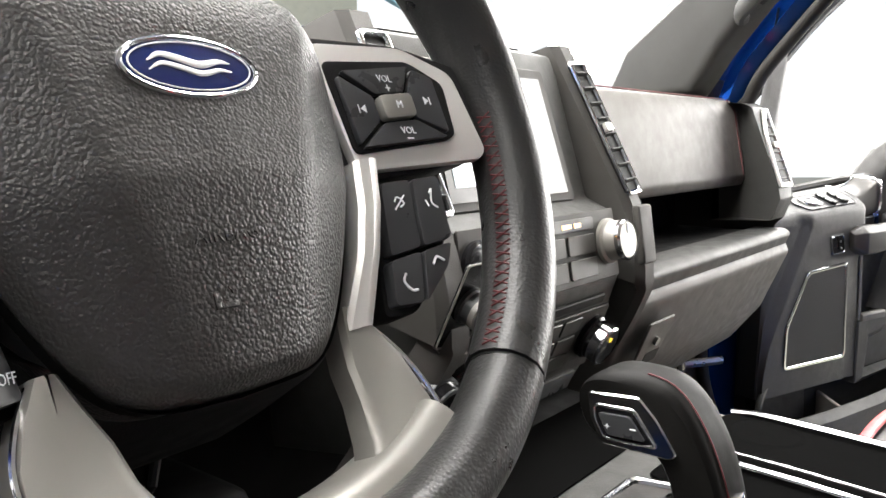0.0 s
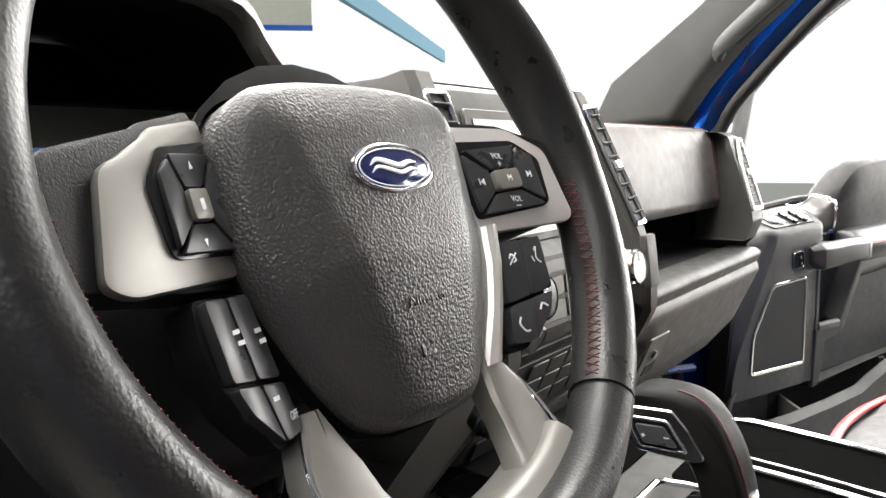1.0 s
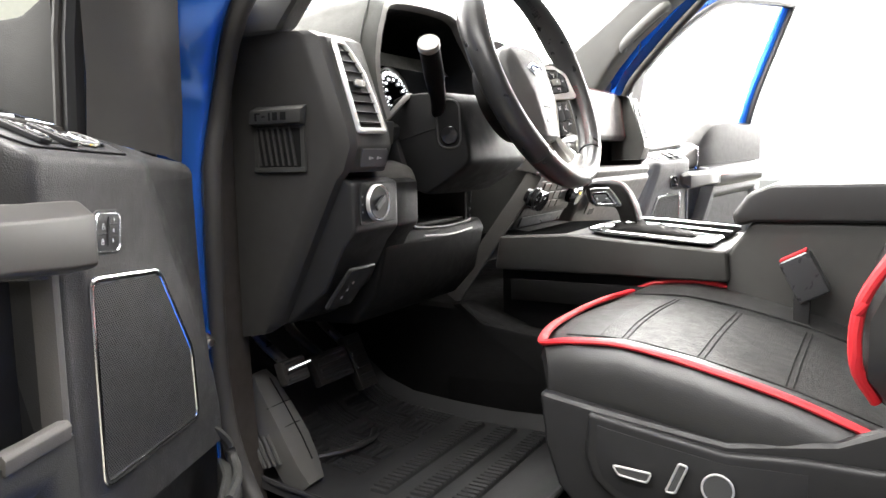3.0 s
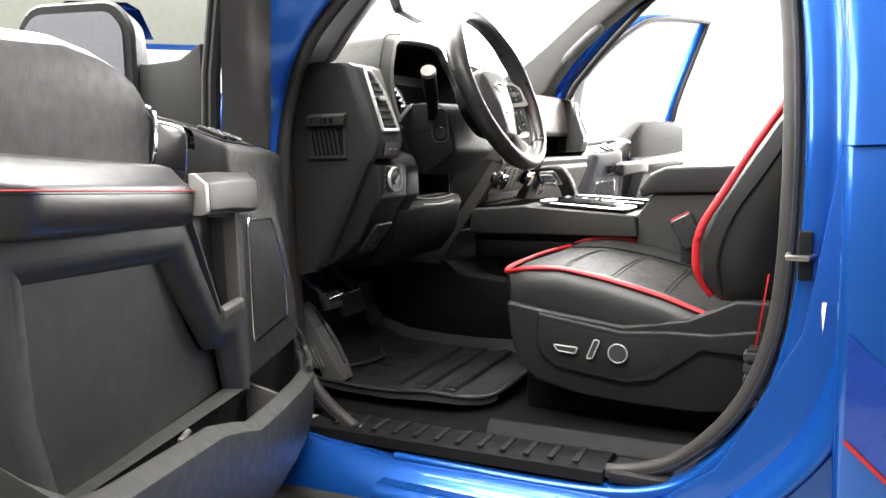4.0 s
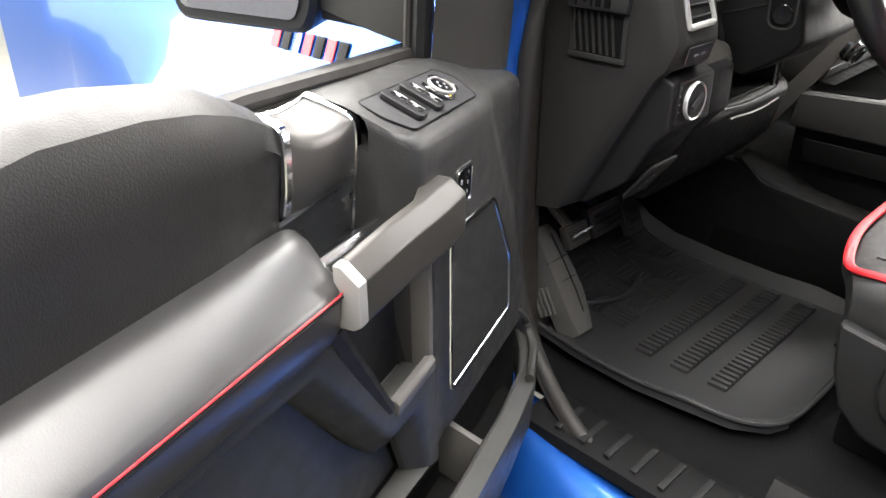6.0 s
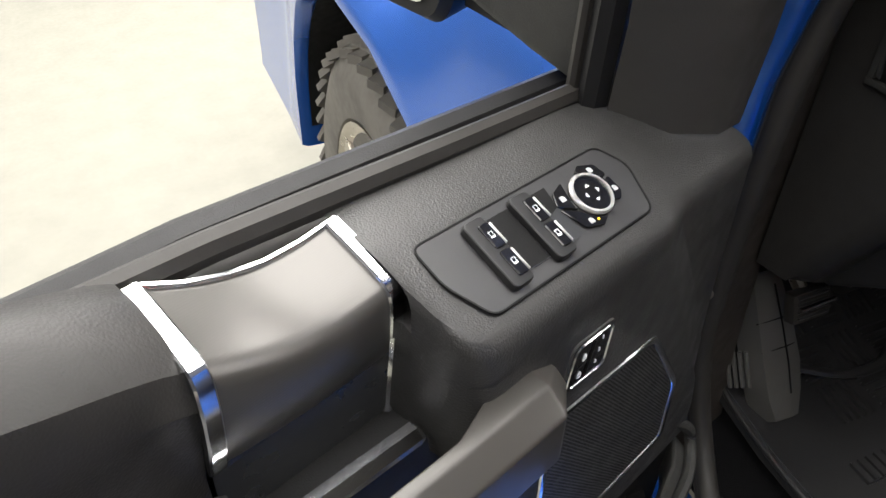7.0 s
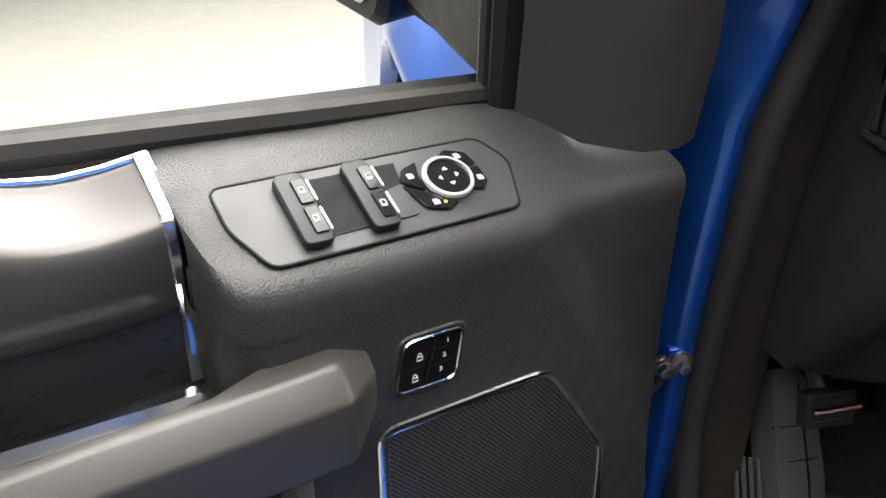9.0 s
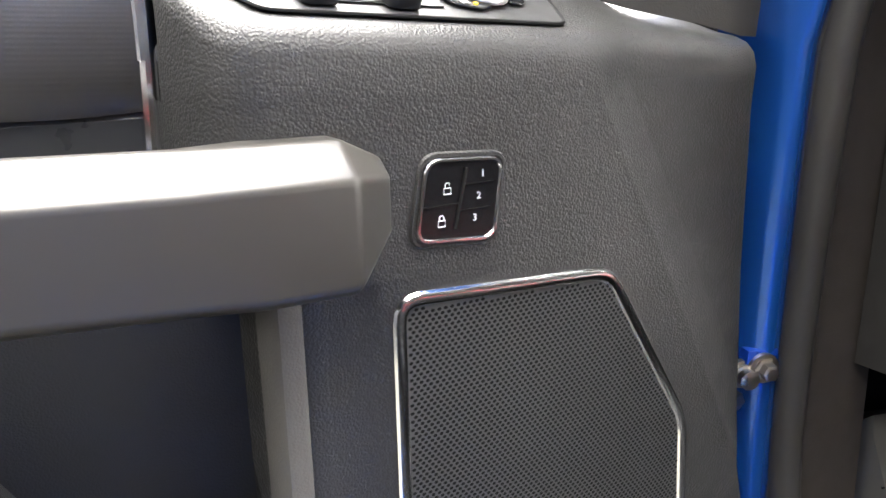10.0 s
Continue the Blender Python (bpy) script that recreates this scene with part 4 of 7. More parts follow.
        part("knob_ring", turned([(0.0112, 0.010), (0.0121, 0.010), (0.0119, 0.0140), (0.0105, 0.0150)], mk2 @ Matrix.Translation((-0.001, 0.030, 0.003)), 28, ring=True), GRAPH, tk)
        part("pointer", box(-0.0006, 0.0006, 0.004, 0.009, 0.0138, 0.0146, 0, 1, mk2 @ Matrix.Translation((-0.001, 0.030, 0.003))), WHITEINK, tk)
        md2 = on_stack(rx - 0.004, 1.028, 0.016)
        dl = part("mode_dial", turned([(0.0200, -0.006), (0.0200, 0.003), (0.0185, 0.005), (0.0170, 0.012), (0.0150, 0.0135), (0.0, 0.0125)], md2, 32), GLOSS, r_ob, "dark mode dial with a black rim")
        part("knob_ring", turned([(0.0150, 0.0115), (0.0172, 0.0115), (0.0170, 0.0135), (0.0152, 0.0143)], md2, 32, ring=True), BUTTON, dl)
        part("knob_ring", turned([(0.0188, 0.002), (0.0206, 0.002), (0.0204, 0.0045), (0.0190, 0.0052)], md2, 32, ring=True), BUTTON, dl)
        bars([(-0.004, -0.002, 0.002, 0.004), (0.000, -0.003, 0.003, 0.002), (0.003, 0.002, 0.002, 0.003)], md2 @ Matrix.Translation((0, 0, 0.0127)), GREYINK, dl, "icon")
# audio panel
ma = on_stack(-0.005, 1.076)
aud = part("audio_panel", plate(round_poly([(-0.118, -0.002), (0.118, -0.002), (0.118, 0.062), (-0.118, 0.062)], 0.004), ma, 0.003), PANEL, stack, "grey audio control panel")
mz = ma @ Matrix.Translation((0, 0, 0.0032))
for i, (x, y, w, h) in enumerate(((-0.075, 0.046, 0.15, 0.011), (-0.075, 0.025, 0.046, 0.017), (-0.024, 0.025, 0.048, 0.017), (0.029, 0.025, 0.046, 0.017), (-0.075, 0.004, 0.046, 0.017), (-0.024, 0.004, 0.048, 0.017), (0.029, 0.004, 0.046, 0.017))):
    part("button", plate(round_poly([(x, y), (x + w, y), (x + w, y + h), (x, y + h)], 0.002, 2), mz, 0.002, 0.0006), KEYMAT, aud)
bars([(0.02, 0.049, 0.016, 0.004), (0.04, 0.049, 0.012, 0.004)], mz @ Matrix.Translation((0, 0, 0.0021)), LCDORANGE, aud, "lit_mark")
for x in (-0.097, 0.100):
    mq = mz @ Matrix.Translation((x, 0.032, 0))
    kn = part("volume_knob", turned([(0.021, 0), (0.021, 0.004), (0.0185, 0.006), (0.0175, 0.020), (0.0160, 0.022), (0.0, 0.022)], mq, 32), GRAPH if x > 0 else GLOSS, aud, "knurled silver knob")
    part("knob_ring", turned([(0.0175, 0.017), (0.0190, 0.017), (0.0190, 0.0205), (0.0175, 0.0225)], mq, 32, ring=True), CHROME, kn)
    part("pointer", box(-0.0008, 0.0008, 0.006, 0.015, 0.022, 0.0228, 0, 1, mq), WHITEINK, kn)
# climate panel
mcl = on_stack(-0.005, 1.066, 0.001)
part("card_slot", box(-0.10, 0.10, -0.016, -0.006, 0, 0.004, 0.001, 1, mcl), DARK, stack)
clim = part("climate_panel", plate(round_poly([(-0.125, -0.092), (0.125, -0.092), (0.120, -0.020), (-0.120, -0.020)], 0.005), mcl, 0.004), PANEL, stack, "grey climate control panel")
mz = mcl @ Matrix.Translation((0, 0, 0.0042))
for r in range(3):
    for c in range(4):
        x, y = -0.070 + c * 0.0355, -0.040 - r * 0.020
        part("button", plate(round_poly([(x, y), (x + 0.032, y), (x + 0.032, y + 0.016), (x, y + 0.016)], 0.002, 2), mz, 0.002, 0.0006), KEYMAT, clim)
for x in (-0.100, 0.101):
    mq = mz @ Matrix.Translation((x, -0.052, 0))
    kn = part("climate_knob", turned([(0.0225, 0), (0.0225, 0.005), (0.0205, 0.007), (0.0190, 0.020), (0.0175, 0.022), (0.0, 0.021)], mq, 32), GLOSS, clim)
    part("knob_ring", turned([(0.0195, 0.012), (0.0210, 0.012), (0.0205, 0.021), (0.0190, 0.0225)], mq, 32, ring=True), CHROME, kn, "chrome ring")
    bars([(-0.002, 0.006, 0.004, 0.004)], mq @ Matrix.Translation((0, 0, 0.0222)), AMBER if x > 0 else WHITEINK, kn, "lit_mark")
part("switch_strip", box(-0.11, 0.11, -0.118, -0.097, 0, 0.004, 0.002, 2, mcl), BUTTON, stack)
part("usb_tray", px([(0.03, 0.955), (0.0, 0.952), (0.0, 0.945), (0.2, 0.945), (0.2, 0.955)], -0.12, 0.11, 0.001), DARK, stack)
part("tray_bar", tube([(-0.13, -0.006, 0.948), (0.12, -0.006, 0.948)], 0.003, 8), SILVER, stack)
# sunglass-style bin on top of the stack
bin_ = part("top_bin", px([(0.20, 1.298), (0.10, 1.301), (0.070, 1.293), (0.075, 1.285), (0.20, 1.285)], -0.10, 0.10, 0.004), BLACK, stack)
part("alarm_switch", box(-0.022, 0.022, -0.008, 0.008, 0, 0.004, 0.0015, 2, axes((0.045, 0.064, 1.288), (1, 0, 0), (0, 0.25, 1))), BUTTON, bin_)

# passenger side: padded panel with red seams, open shelf, glove box
pad = part("passenger_pad", px([(0.18, 1.262), (0.100, 1.266), (0.082, 1.262), (0.072, 1.245), (0.058, 1.145), (0.064, 1.132), (0.18, 1.132)], 0.150, 0.676, 0.005, 3), GREYTRIM, dash, "warm grey padded panel with red seams")
part("red_seam", tube([(0.165, 0.0850, 1.2652), (0.40, 0.0850, 1.2652), (0.652, 0.0850, 1.2647)], 0.0009, 6), THREAD, pad)
part("red_seam", tube([(0.656, 0.0835, 1.2642), (0.660, 0.0718, 1.2450), (0.665, 0.0578, 1.146)], 0.0009, 6), THREAD, pad)
# back and floor of the shelf carry its inner shade as colour
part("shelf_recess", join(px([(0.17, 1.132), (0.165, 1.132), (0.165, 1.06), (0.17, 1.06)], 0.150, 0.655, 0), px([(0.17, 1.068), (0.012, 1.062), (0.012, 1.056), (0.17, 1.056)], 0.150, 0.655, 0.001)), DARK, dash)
part("shelf_lip", px([(0.05, 1.066), (0.002, 1.066), (-0.008, 1.058), (0.0, 1.040), (0.05, 1.03)], 0.150, 0.690, 0.006, 3), CHAR, dash)
glove = part("glove_box", px([(0.20, 1.045), (0.000, 1.045), (-0.006, 1.030), (0.035, 0.940), (0.085, 0.880), (0.20, 0.862)], 0.150, 0.690, 0.010, 3), GREYTRIM, dash, "grey glove box lid")
mg = axes((0.215, 0.0085, 0.990), (1, 0, 0), (0, -0.415, 1))
part("glove_latch", plate(round_poly([(-0.030, -0.028), (0.030, -0.028), (0.036, 0.024), (-0.026, 0.024)], 0.004), mg @ Matrix.Translation((0, 0, 0.006)), 0.003, 0.001), GREYTRIM, glove)
part("latch_key", turned([(0.005, 0), (0.005, 0.005), (0, 0.005)], mg @ Matrix.Translation((0.004, -0.002, 0.0075)), 14), GRAPH, glove)
part("latch_pull", plate([(-0.010, -0.030), (0.024, -0.030), (0.026, -0.016), (-0.008, -0.016)], mg @ Matrix.Translation((0, 0, 0.0086)), 0.001, 0), DARK, glove)
# the stack and its rails sit slightly towards the driver
for o_ in dash.children:
    if o_.name.startswith(("centre_panel", "stack_rail")):
        o_.location = o_.location + Vector((-0.010, 0.014, 0.0))

# ---- steering wheel and column ----
TILT = 22.4
HUB = Vector((-0.406, -0.1145, 1.2235))
MW = axes(HUB, (1, 0, 0), (0, math.sin(radians(TILT)), math.cos(radians(TILT))))
sw_ = thing("steering_wheel", tuple(HUB), "black leather steering wheel with satin silver spokes and red stitching", "steering wheel")


def wheel_part(name, bm, mat, parent=None, label=""):
    bm.transform(MW)
    return part(name, bm, mat, parent or sw_, label)


def rim_arc(a0, a1, n, r=0.1680, rad=lambda t: 0.0150):
    rows = []
    for i in range(n + 1):
        t = radians(a0 + (a1 - a0) * i / n)
        c, s_ = math.cos(t), math.sin(t)
        k = rad(math.degrees(t))
        row = []
        for j in range(16):
            q = 2 * math.pi * j / 16
            rr = r + k * math.cos(q) * 1.0
            row.append((rr * c, rr * s_ - 0.005, k * 1.12 * math.sin(q)))
        rows.append(row)
    return loft(rows, closed=True, caps=True)


grip = lambda d: 0.0162 + 0.0028 * math.exp(-(((d % 360) - 25) / 18) ** 2) + 0.0028 * math.exp(-(((d % 360) - 155) / 18) ** 2)
wheel_part("rim_wrap", rim_arc(-50, 230, 92, rad=grip), WRAP, label="smooth black leather rim")
wheel_part("rim_lower", rim_arc(230.3, 309.7, 34, r=0.1690, rad=lambda d: 0.0156), WRAP)
for a in (-50.3, 230.3):
    wheel_part("rim_joint", rim_arc(a - 0.25, a + 0.25, 2, rad=lambda d: grip(d) - 0.0014), DARK)
# red cross stitch along the inside of the grips
for a0, a1 in ((-49, -4), (184, 229), (44, 62)):
    st = []
    k = 0
    a = a0
    while a < a1:
        for da, db in ((0, 1.1), (1.1, 0)):
            pts = []
            for f_, d in ((0.0, da), (1.0, db)):
                t = radians(a + d)
                q = radians(156 + 22 * f_)
                kk = grip(a) * 1.01
                rr = 0.1680 + kk * math.cos(q)
                pts.append((rr * math.cos(t), rr * math.sin(t) - 0.005, kk * 1.12 * math.sin(q)))
            st.append(tube(pts, 0.00045, 5))
        a += 1.9
    wheel_part("stitching", join(*st), THREAD if a0 != 44 else DARK, label="red cross stitching" if a0 != 44 else "black stitching")

# airbag cover: a domed shield
shield = [(0, 42), (34, 41), (60, 35), (74, 16), (75, -28), (65, -62), (49, -92), (32, -106), (0, -109)]
outl = smooth_path([(x / 1000, y / 1000, 0) for x, y in shield], 4)
outl = outl + [Vector((-p.x, p.y, 0)) for p in outl[-2:0:-1]]
mid = Vector((0, -0.034, 0))


def cover_height(x, y, k):
    """The cover's face: a broad middle plane, two flanks that fall away beyond the creases, and a rolled edge."""
    d = abs(x) - (0.0485 + 0.29 * y)
    flank = 0.40 * 0.5 * (d + math.sqrt(d * d + 0.0025 ** 2))
    roll = max(0.0, (k - 0.90) / 0.10)
    return 0.0046 - 1.1 * x * x - 0.014 * max(0.0, (-y - 0.04) / 0.07) - 9.0 * max(0.0, y - 0.012) ** 2 - flank - 0.0055 * roll ** 2.2


rows = []
for k, drop in [(1.0, -0.022), (1.0, -0.010), (1.0, -0.004), (1.0, 0.0)] + [(1.0 - 0.0125 * i if i < 9 else 0.90 - 0.042 * (i - 8), 0.0) for i in range(1, 30)]:
    k = max(k, 0.012)
    ring_ = []
    for p in outl:
        q = mid + (p - mid) * k
        ring_.append((q.x, q.y, cover_height(q.x, q.y, k) + drop))
    rows.append(ring_)
cover = wheel_part("airbag_cover", loft(rows, closed=True, caps=True), AIRBAG, label="pebbled black airbag cover")
wheel_part("cover_gap", loft([[tuple(mid + (p - mid) * k + Vector((0, 0, w))) for p in outl] for k, w in ((1.02, -0.024), (1.01, -0.026), (1.0, -0.034))], closed=True), DARK)
# oval badge with a plain raised shape
el = lambda a, b, n=40: [(a * math.cos(2 * math.pi * k / n), b * math.sin(2 * math.pi * k / n)) for k in range(n)]
MB = Matrix.Translation((-0.0015, -0.003, 0.0026))
b_ = prism([(x, y, 0) for x, y in el(0.0250, 0.0104)], (0, 0, 0.0024), 0.0012, 2)
b_.transform(MB)
badge = wheel_part("badge", b_, EMBLEM, cover, "oval blue enamel badge")
ring2d(el(0.0250, 0.0104), MW @ MB @ Matrix.Translation((0, 0, 0.0018)), 0.0011, CHROME, badge, "badge_ring", "chrome ring")
ring2d(el(0.0225, 0.0086), MW @ MB @ Matrix.Translation((0, 0, 0.0026)), 0.0003, WHITEINK, badge, "badge_line")
MBS = MB @ Matrix.Translation((0, 0, 0.0026))
for dy, r0 in ((0.0016, 0.0014), (-0.0016, 0.0011)):
    pts = smooth_path([(-0.0160, dy - 0.0006, 0), (-0.0110, dy + 0.0020, 0), (-0.0040, dy + 0.0008, 0), (0.0030, dy - 0.0008, 0), (0.0100, dy + 0.0008, 0), (0.0150, dy + 0.0004, 0)], 5)
    wheel_part("badge_swash", tube([MBS @ p for p in pts], [max(0.0002, r0 * math.sin(math.pi * (i + 0.5) / len(pts)) ** 0.7) for i in range(len(pts))], 8, squash=0.5), WHITEINK, badge)
words("AIRBAG", MW @ pose(-0.004, -0.060, 0.0004, 3, 0, 0), 0.0070, AIRBAG, cover, "embossed_word", 0.0004)
b_ = join(box(-0.013, -0.011, -0.083, -0.072, -0.0062, -0.0030, 0.0004), box(-0.011, -0.004, -0.083, -0.081, -0.0062, -0.0030, 0.0004), tube([(-0.008, -0.0745, -0.0034), (-0.005, -0.073, -0.0034), (-0.003, -0.0755, -0.0034), (-0.006, -0.078, -0.0034)], 0.0008, 6, closed=True))
wheel_part("embossed_symbol", b_, AIRBAG, cover)


def spokes(s):
    """Switch pod and lower spoke of one side; s is 1 on the right."""
    mir = lambda pts: [(s * x / 1000, y / 1000) for x, y in pts]
    P = lambda pts, w, d, b=0.001: prism([(x, y, w + 0.012) for x, y in (pts if s > 0 else pts[::-1])], (0, 0, d), b, 2)
    def inward(bm, keys_=False):
        """Turn a switch face towards the driver's middle: the outer edge stands higher than the edge by the cover."""
        for v in bm.verts:
            x0 = abs(v.co.x)
            if keys_:
                x = 0.0933 + 0.70 * (x0 - 0.08)
                w = -0.018 + 0.40 * (x - 0.0933)
                vv = -0.119 + (v.co.y + 0.119) * (0.204 - w) / 0.210
                v.co = (x, vv, v.co.z + 0.006 + w) if s > 0 else (-(x - 0.018), vv, v.co.z + 0.002 + w)
            else:
                d = x0 - 0.06
                x = 0.0825 + 0.765 * d - 0.65 * d * d
                w = 0.40 * x - 0.0546
                vv = -0.119 + (v.co.y + 0.119) * (0.204 - w) / 0.204
                if s < 0:
                    # the left pod sits closer to the cover, with a broader outer band
                    d = x - 0.109
                    x = 0.0885 + (0.7 * d if d < 0.027 else 0.0189 + (d - 0.027) * 2.3)
                    w = -0.0165 + 0.30 * (x - 0.0885)
                v.co = (s * x, vv, v.co.z + w)
        return bm
    def ink(obs, keys_=False):
        for ob in obs:
            bm = bmesh.new()
            bm.from_mesh(ob.data)
            inv = MW.inverted()
            bm.transform(inv)
            inward(bm, keys_)
            bm.transform(inv.inverted())
            bm.to_mesh(ob.data)
            bm.free()
    wheel_part("spoke_arm", inward(P(round_poly(mir([(58, 22), (118, 24), (160, 16), (162, -30), (120, -38), (60, -44)]), 0.006), -0.040, 0.020, 0.004)), BLACK)
    # one trim on both sides: right painted as lit, left as shaded
    frame_ = wheel_part("pod_trim", inward(P(round_poly(mir([(60, 17), (116, 20), (147, 9), (154, -31), (148, -36), (66, -40)]), 0.006), -0.021, 0.006, 0.002)), SPOKEM if s > 0 else GRAPH, label="satin silver switch surround" if s > 0 else "satin silver switch surround, coloured darker for its duller reflection")
    wheel_part("pod_recess", inward(P(round_poly(mir([(63, 8), (116, 12), (136, 2), (133, -24), (126, -27), (66, -33)]), 0.004), -0.0148, 0.0010, 0.0005)), GLOSS, frame_)
    keys = [[(70, 3), (112, 8), (104, -5), (86, -7)], [(114, 7), (126, 3), (126, -24), (107, -17), (106, -6)], [(70, -31), (124, -26), (106, -18), (86, -20)], [(67, 1), (84, -8), (84, -19), (68, -30)]]
    for k in keys:
        wheel_part("button", inward(P(round_poly(mir(k), 0.0015, 2), -0.0138, 0.0030, 0.0009)), BUTTON, frame_)
    wheel_part("centre_button", inward(P(round_poly(mir([(86, -8), (106, -6), (106, -17), (86, -19)]), 0.002, 2), -0.0138, 0.0052, 0.0012)), GRAPH, frame_)
    # the lower key block
    blk = [(76, -42), (118, -40), (120, -60), (108, -80), (82, -99), (62, -98), (68, -76)]
    blk_ob = wheel_part("key_block", inward(P(round_poly(mir(blk), 0.004), -0.042, 0.018, 0.002), True), DARK)
    for k in ([(79, -44), (97, -43), (91, -73), (71, -75)], [(99, -43), (116, -42), (112, -71), (93, -73)], [(70, -77), (90, -75), (82, -96), (65, -95)], [(92, -75), (111, -73), (104, -83), (84, -96)]):
        wheel_part("key", inward(P(round_poly(mir(k), 0.0025, 3), -0.0305, 0.0125, 0.0022), True), BUTTON, blk_ob)
    # lower spoke: a blade that rises towards the rim, and the strip that joins it to the switch surround
    def blade(rows_):
        out = []
        for v, xl, xr, w in rows_:
            out.append([(s * x, v, w + d_) for x, d_ in ((xl, -0.014), (xl, -0.003), (xl + 0.002, -0.0006), (xl + 0.005, 0.0), ((xl + xr) / 2, 0.0008), (xr - 0.004, 0.0004), (xr - 0.001, -0.0006), (xr, -0.003), (xr, -0.016))][::s])
        return loft(out)
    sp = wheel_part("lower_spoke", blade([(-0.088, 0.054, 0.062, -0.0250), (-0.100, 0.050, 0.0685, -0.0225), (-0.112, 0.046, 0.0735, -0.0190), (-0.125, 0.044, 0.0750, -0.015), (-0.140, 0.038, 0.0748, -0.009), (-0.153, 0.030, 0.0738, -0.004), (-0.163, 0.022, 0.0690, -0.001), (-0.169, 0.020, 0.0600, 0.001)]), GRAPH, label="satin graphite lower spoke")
    wheel_part("spoke_edge", tube(smooth_path([(s * 0.0625, -0.090, -0.0302), (s * 0.069, -0.100, -0.0255), (s * 0.0740, -0.112, -0.0205), (s * 0.0755, -0.125, -0.0145), (s * 0.0753, -0.140, -0.0085), (s * 0.0742, -0.153, -0.0035), (s * 0.0690, -0.163, -0.0005)], 5), 0.0010, 6), CHROME, sp, "chrome edge line")
    if s > 0:
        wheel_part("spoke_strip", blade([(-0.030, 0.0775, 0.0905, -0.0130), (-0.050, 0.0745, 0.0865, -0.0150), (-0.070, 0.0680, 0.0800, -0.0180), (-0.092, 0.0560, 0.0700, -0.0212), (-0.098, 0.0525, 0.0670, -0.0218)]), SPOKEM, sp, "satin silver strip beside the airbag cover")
    mi = MW @ Matrix.Translation((0, 0, 0.0015))
    if s > 0:
        ink([words("VOL", mi @ pose(0.094, 0.0005, -0.0002), 0.0046, WHITEINK, frame_)])
        ink([words("+", mi @ pose(0.0945, -0.0040, -0.0002), 0.006, WHITEINK, frame_)])
        ink([words("VOL", mi @ pose(0.0985, -0.0235, -0.0002), 0.0046, WHITEINK, frame_)])
        ink([bars([(0.096, -0.0275, 0.004, 0.0006)], mi, WHITEINK, frame_, "minus_mark")])
        ink([words("M", mi @ pose(0.096, -0.0125, 0.0021), 0.0050, WHITEINK, frame_)])
        tri = lambda x, y, d: prism([(x, y - 0.0018, 0), (x + 0.003 * d, y, 0), (x, y + 0.0018, 0)][::d], (0, 0, 0.0003), 0)
        icons = [tri(0.1150, -0.009, 1), tri(0.0770, -0.014, -1), box(0.1185, 0.1190, -0.0108, -0.0072, 0, 0.0003, 0), box(0.0728, 0.0733, -0.0158, -0.0122, 0, 0.0003, 0)]
        for b in icons:
            b.transform(Matrix.Translation((0, 0, 0.0013)))
            ink([wheel_part("icon", b, WHITEINK, frame_)])
        marks = (tube(smooth_path([(0.0760, -0.0830, 0), (0.0735, -0.0860, 0), (0.0765, -0.0900, 0), (0.0800, -0.0905, 0)], 4), 0.0006, 6), tube(smooth_path([(0.0945, -0.0815, 0), (0.0980, -0.0785, 0), (0.1020, -0.0805, 0)], 4), 0.0006, 6), tube(smooth_path([(0.0835, -0.0525, 0), (0.0860, -0.0505, 0), (0.0890, -0.0535, 0), (0.0860, -0.0550, 0)], 3), 0.0004, 6), tube([(0.0825, -0.0560, 0), (0.0905, -0.0500, 0)], 0.0004, 6), tube(smooth_path([(0.1065, -0.0500, 0), (0.1090, -0.0480, 0), (0.1065, -0.0540, 0), (0.1095, -0.0570, 0)], 3), 0.0004, 6), tube([(0.1030, -0.0530, 0), (0.1040, -0.0560, 0)], 0.0004, 6))
        for b in marks:
            b.transform(Matrix.Translation((0, 0, -0.0059)))
            ink([wheel_part("icon", b, WHITEINK, blk_ob)], True)
    else:
        ink([words("OFF", MW @ Matrix.Translation((-0.070, -0.089, -0.0058)), 0.0046, WHITEINK, blk_ob)], True)
        marks = ([box(x, x + 0.006, y, y + 0.0016, 0, 0.0003, 0) for x, y in ((-0.083, -0.058), (-0.081, -0.062), (-0.102, -0.056), (-0.085, -0.082), (-0.100, -0.060))])
        for b in marks:
            b.transform(Matrix.Translation((0, 0, -0.0058)))
            ink([wheel_part("icon", b, WHITEINK, blk_ob)], True)
        tri = lambda x, y, d: prism([(x - 0.002, y, 0), (x + 0.002, y, 0), (x, y + 0.003 * d, 0)][::d], (0, 0, 0.0003), 0)
        marks = (tri(-0.093, 0.000, 1), tri(-0.100, -0.024, -1), box(-0.098, -0.094, -0.015, -0.011, 0.0022, 0.0025, 0))
        for b in marks:
            b.transform(Matrix.Translation((0, 0, 0.0013)))
            ink([wheel_part("icon", b, WHITEINK, frame_)])


spokes(1)
spokes(-1)
# bottom bridge between the two lower spokes
rows = []
for i in range(19):
    t = radians(-118 + 56 * i / 18)
    rows.append([(r * math.cos(t), r * math.sin(t) - 0.006, w) for r, w in ((0.143, -0.026), (0.143, -0.008), (0.1450, -0.0045), (0.149, -0.0015), (0.162, 0.0020), (0.1685, 0.0040), (0.1705, 0.0020), (0.1705, -0.022))])
wheel_part("bottom_bridge", loft(rows, closed=True, caps=True), GRAPH, label="satin graphite bottom bridge")
wheel_part("hub_back", turned([(0.065, -0.075), (0.080, -0.055), (0.085, -0.034), (0.06, -0.030)], Matrix.Translation((0, -0.02, 0)), 24), DARK)

